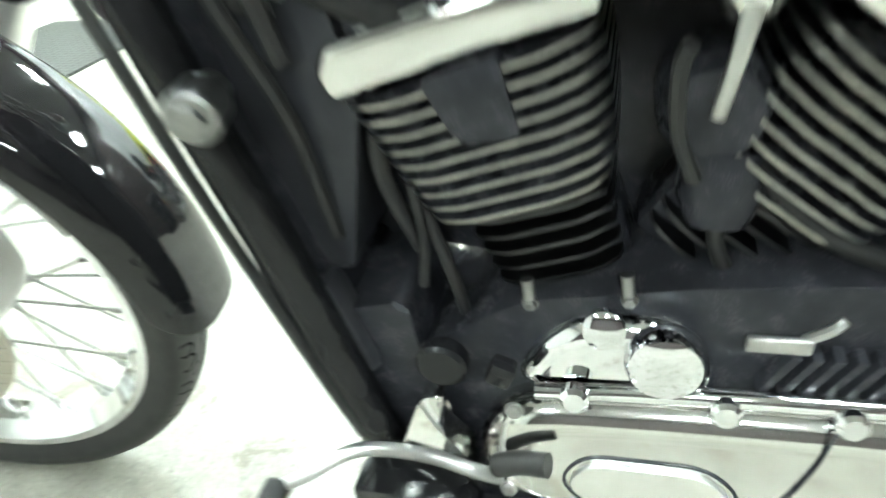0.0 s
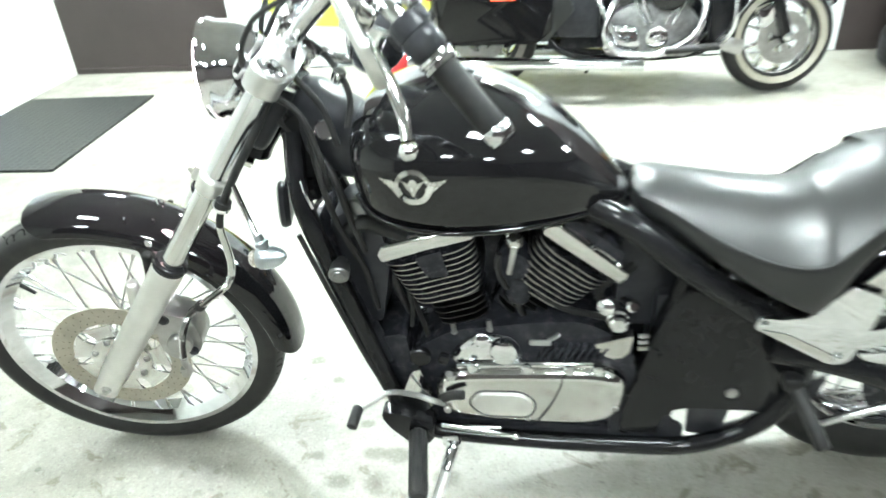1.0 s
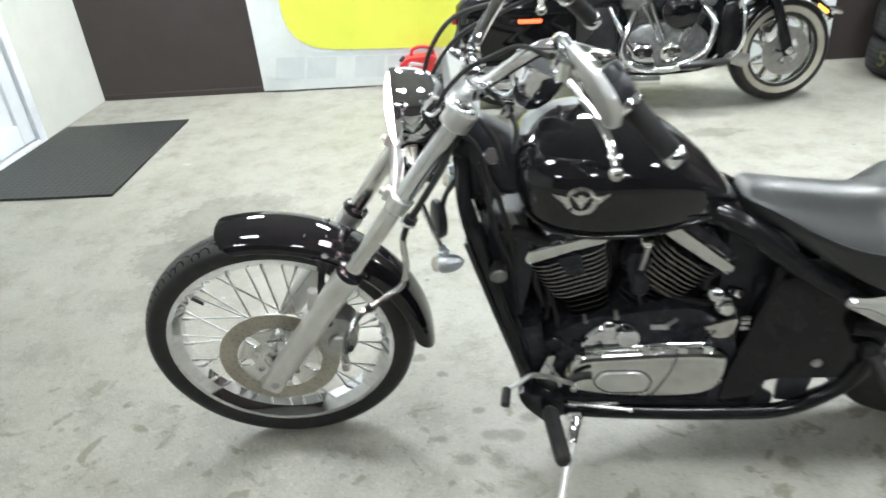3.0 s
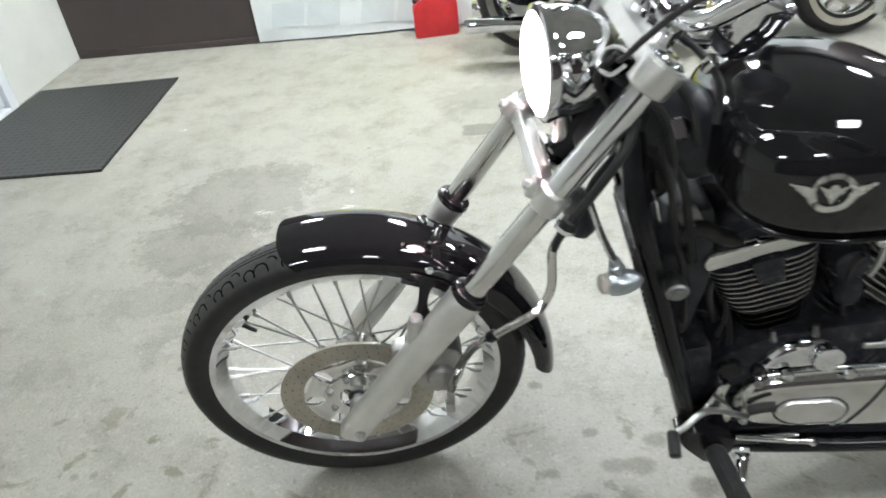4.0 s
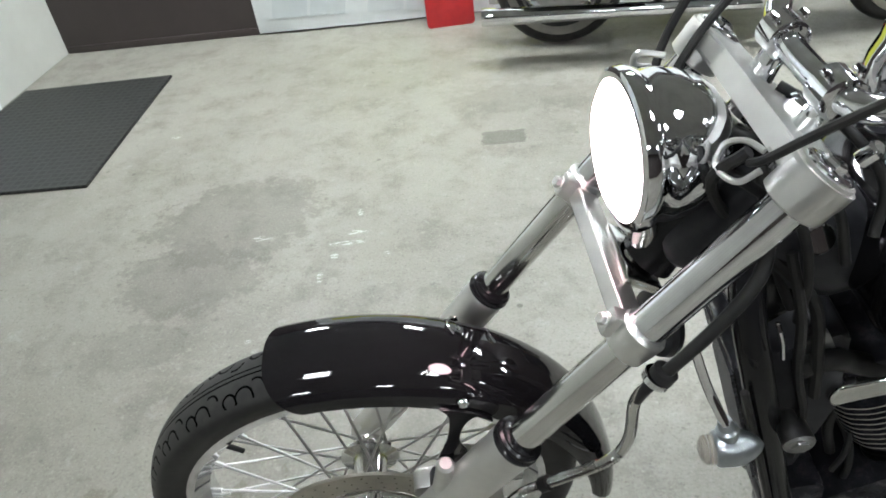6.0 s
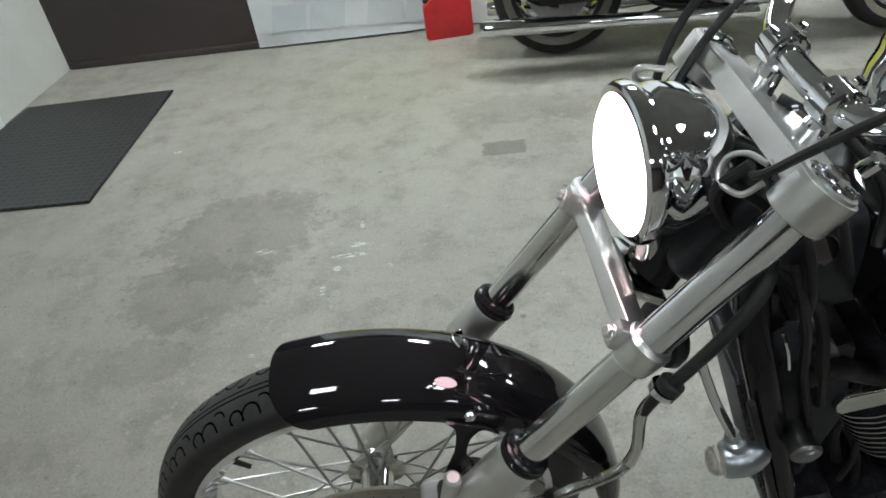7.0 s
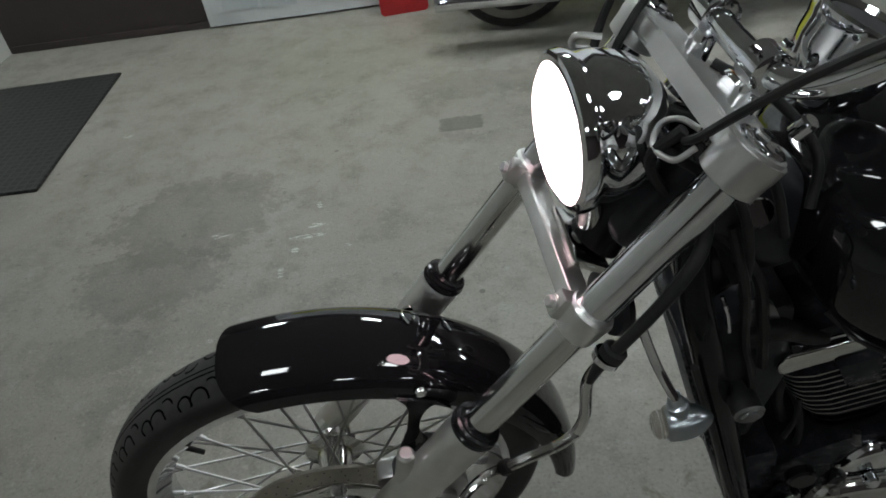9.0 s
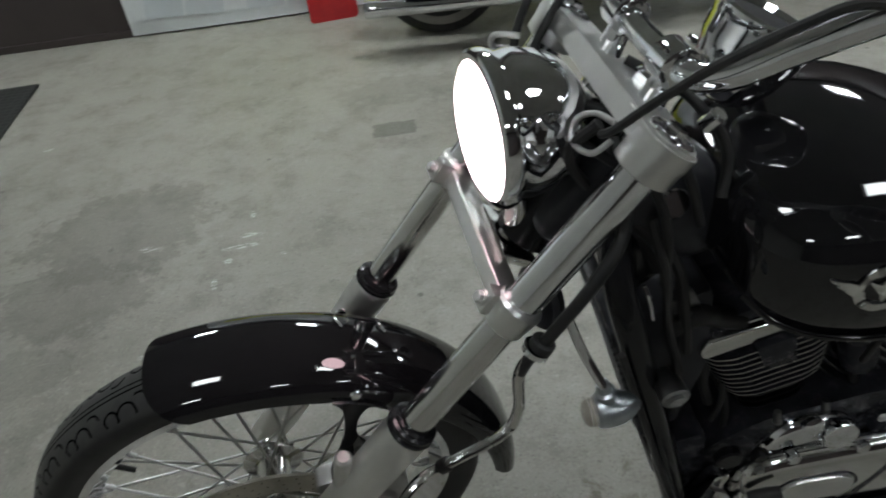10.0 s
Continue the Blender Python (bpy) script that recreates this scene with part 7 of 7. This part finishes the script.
slab(b, rounded([(0.60, 0.20), (1.05, 0.20), (1.06, 0.40), (0.95, 0.46), (0.70, 0.46), (0.58, 0.36)], 0.05), -0.13, 0.13, 0.02)
eng = fp("crankcase", b, "fargrey", label="polished engine case")
b = BM()
lathe(b, [(0, 0.055), (0.012, 0.055), (0.018, 0.04), (0.018, 0.015)], (0.86, -0.13, 0.295), (0, -1, 0), 28)
part("timer_cover", b, "cast", eng, "round ribbed timer cover")
b = BM()
slab(b, rounded([(0.58, 0.23), (0.78, 0.225), (0.76, 0.35), (0.64, 0.37)], 0.03), -0.155, -0.12, 0.01)
part("gear_cover", b, "chrome", eng, "chrome gear cover")
for base, ln_ in ((Vector((0.74, 0, 0.42)), -24), (Vector((0.94, 0, 0.42)), 24)):
    m = Matrix.Translation(base) @ Matrix.Rotation(radians(ln_), 4, "Y")
    b = BM()
    box(b, (0, 0, 0.08), (0.10, 0.12, 0.17), None, 0.01)
    cy = part("cylinder", b, "fargrey", far, "silver finned cylinder", m)
    fin = None
    for k in range(8):
        if fin is None:
            f = BM()
            box(f, (0, 0, 0.0), (0.145, 0.165, 0.005), None, 0.002)
            fin = part("cylinder_fin", f, "fargrey", cy, "", Matrix.Translation((0, 0, 0.02 + 0.016 * k)))
        else:
            again(fin, Matrix.Translation((0, 0, 0.02 + 0.016 * k)))
    b = BM()
    slab(b, rounded([(-0.085, 0.155), (0.085, 0.155), (0.075, 0.215), (-0.075, 0.215)], 0.025), -0.095, 0.095, 0.012)
    part("rocker_box", b, "fargrey", cy, "polished rocker box")
b = BM()
for x0, x1 in ((0.80, 0.70), (0.83, 0.745), (0.90, 0.985), (0.93, 1.03)):
    cyl(b, (x0, -0.135, 0.36), (x1, -0.115, 0.56), 0.010, seg=12)
fp("pushrod_tube", b, "chrome", label="chrome pushrod tubes")
# added dark slab, stops the banner showing through the engine
b = BM()
slab(b, rounded([(0.36, 0.22), (0.34, 0.56), (0.42, 0.66), (1.10, 0.68), (1.16, 0.50), (1.10, 0.24)], 0.04), 0.02, 0.08, 0.01)
fp("inner_cover", b, "engine", label="added dark slab closing the gaps behind the cylinders")
b = BM()
lathe(b, [(0, 0.092), (0.03, 0.102), (0.055, 0.099), (0.072, 0.078), (0.078, 0.02)], (0.90, -0.12, 0.525), (0, -1, 0.05), 36)
ac = fp("air_cleaner", b, "paint", label="round black air cleaner cover")
b = BM()
for i in range(5):
    a = 2 * math.pi * i / 5 + 0.3
    lathe(b, [(0, 0.008), (0.006, 0.008)], (0.90 + 0.05 * math.cos(a), -0.190, 0.528 + 0.05 * math.sin(a)), (0, -1, 0), 10)
part("cleaner_screw", b, "chrome", ac, "bright screws")
b = BM()
tube(b, [(1.03, -0.12, 0.53), (1.08, -0.16, 0.45), (1.04, -0.18, 0.32), (0.90, -0.19, 0.235), (0.75, -0.19, 0.22)], 0.022, 14)
tube(b, [(0.66, -0.11, 0.52), (0.62, -0.16, 0.42), (0.60, -0.18, 0.32), (0.66, -0.19, 0.24), (0.75, -0.19, 0.22)], 0.022, 14)
fp("exhaust_header", b, "chrome", label="chrome exhaust headers")
b = BM()
for sgn in (-1, 1):
    tube(b, [(1.22, sgn * 0.05, 0.70), (1.16, sgn * 0.08, 0.40), (1.08, sgn * 0.09, 0.22), (0.60, sgn * 0.09, 0.19), (0.35, sgn * 0.09, 0.24), (0.28, sgn * 0.09, 0.42), (0.30, sgn * 0.08, 0.60)], 0.018, 12)
    tube(b, [(0.40, sgn * 0.10, 0.32), (0.15, sgn * 0.10, 0.31), (0.0, sgn * 0.10, 0.315)], 0.024, 12)
fp("frame_tube", b, "frame", label="black frame tubes")
b = BM()
cyl(b, (0.62, 0.12, 0.22), (0.50, 0.30, 0.04), 0.011)
tip = FAR.inverted() @ Vector((0.32, 3.32, 0.0))
cyl(b, (0.62, 0.12, 0.22), tip, 0.011)
fp("side_stand", b, "frame", label="black side stand")
b = BM()
box(b, (0.46, 0, 0.43), (0.22, 0.26, 0.26), None, 0.02)
fp("oil_tank", b, "plastic", label="black oil tank and battery cover")
b = BM()
tube(b, [(0.52, -0.15, 0.56), (0.60, -0.17, 0.40), (0.66, -0.17, 0.30)], 0.014, 12)
fp("chrome_strut", b, "chrome", label="slanting chrome strut")
b = BM()
slab(b, rounded([(1.14, 0.24), (1.27, 0.20), (1.29, 0.27), (1.18, 0.30)], 0.015), -0.12, 0.12, 0.008)
fp("spoiler", b, "steel", label="grey lower spoiler")

# ---------------------------------------------------------------- red fuel can against the banner
can = thing("fuel_can", pose(-0.705, 3.385, 0, 0, 0, 6), "red plastic fuel can on the floor against the banner", "fuel can")
b = BM()
slab(b, rounded([(-0.125, 0.0), (0.125, 0.0), (0.130, 0.02), (0.130, 0.195), (0.105, 0.225), (-0.075, 0.225), (-0.130, 0.175), (-0.130, 0.02)], 0.016, 4), -0.055, 0.055, 0.014, seg=3)
part("body", b, "red", can)
b = BM()
tube(b, [(-0.045, 0, 0.215), (-0.035, 0, 0.262), (0.02, 0, 0.278), (0.085, 0, 0.262), (0.10, 0, 0.215)], 0.012, 12)
part("handle", b, "red", can)
b = BM()
lathe(b, [(0, 0.022), (0.022, 0.023), (0.026, 0.018)], (-0.098, 0, 0.198), (-0.7, 0, 0.8), 18)
part("cap", b, "plastic", can, "black screw cap")

# ---------------------------------------------------------------- stack of car tyres with chalk marks
STACK = (2.375, 3.165)
TYRE_H, TYRE_R = 0.205, 0.33
tp_ = [(-0.085, 0.20), (-0.098, 0.235), (-0.1025, 0.275), (-0.096, 0.305), (-0.080, 0.3235), (-0.06, 0.3295), (0, 0.331), (0.06, 0.3295), (0.080, 0.3235), (0.096, 0.305), (0.1025, 0.275), (0.098, 0.235), (0.085, 0.20), (0.08, 0.196), (0.06, 0.235), (0.03, 0.30), (-0.03, 0.30), (-0.06, 0.235), (-0.08, 0.196)]


def chalk(word, parent, ang, z, size, material, label):
    """Chalked strokes laid round the tread."""
    cu = bpy.data.curves.new("chalk_mark", "FONT")
    cu.body, cu.size, cu.align_x, cu.align_y = word, size, "CENTER", "CENTER"
    cu.extrude = 0.0
    tmp = new("chalk_mark", cu)
    me = bpy.data.meshes.new_from_object(tmp.evaluated_get(bpy.context.evaluated_depsgraph_get()))
    bpy.data.objects.remove(tmp)
    bm = BM()
    bm.from_mesh(me)
    bpy.data.meshes.remove(me)
    bmesh.ops.triangulate(bm, faces=bm.faces[:])
    bmesh.ops.subdivide_edges(bm, edges=[e for e in bm.edges if e.calc_length() > 0.02], cuts=1)
    for v in bm.verts:
        a = ang + v.co.x / 0.332 + 0.15 * v.co.y
        v.co = Vector((0.3325 * math.cos(a), 0.3325 * math.sin(a), z + v.co.y))
    part("chalk_mark", bm, material, parent, label)


for k, (dx, dy, rot) in enumerate(((0, 0, 0), (0.012, 0.01, 0.4), (-0.008, 0.015, 1.1), (0.006, -0.004, 2.0))):
    t = thing("tyre", pose(STACK[0] + dx, STACK[1] + dy, 0.1035 + 0.2065 * k), ("dark grey car tyre with yellow chalk marks in a stack" if k < 3 else "dark grey car tyre on top of a stack"), "tyre", "stacked car tyres")
    part("carcass", lathe_ring(BM(), tp_, (0, 0, 0), (0, 0, 1), 72), "rubber", t)
    gr = BM()
    for i, z in enumerate((-0.045, -0.016, 0.016, 0.045)):
        lathe_ring(gr, [(z - 0.004, 0.3285), (z - 0.004, 0.3318), (z + 0.004, 0.3318), (z + 0.004, 0.3285)], (0, 0, 0), (0, 0, 1), 60)
    part("tread_groove", gr, "plastic", t)
    if k == 0:
        chalk("51", t, radians(-158), 0.01, 0.13, "chalk", "yellow chalk figures")
        bars = BM()
        for i in range(6):
            a = radians(-76 + 2.9 * i)
            box(bars, (0.332 * math.cos(a), 0.332 * math.sin(a), -0.01), (0.003, 0.011, 0.038), Matrix.Rotation(a, 4, "Z"))
        part("white_mark", bars, "chalkwhite", t, "row of small white marks")
    if k == 1:
        chalk("F51", t, radians(-93), 0.0, 0.16, "chalk", "yellow chalk letters")
    if k == 2:
        chalk("51", t, radians(-150), 0.0, 0.13, "chalk", "yellow chalk figures")
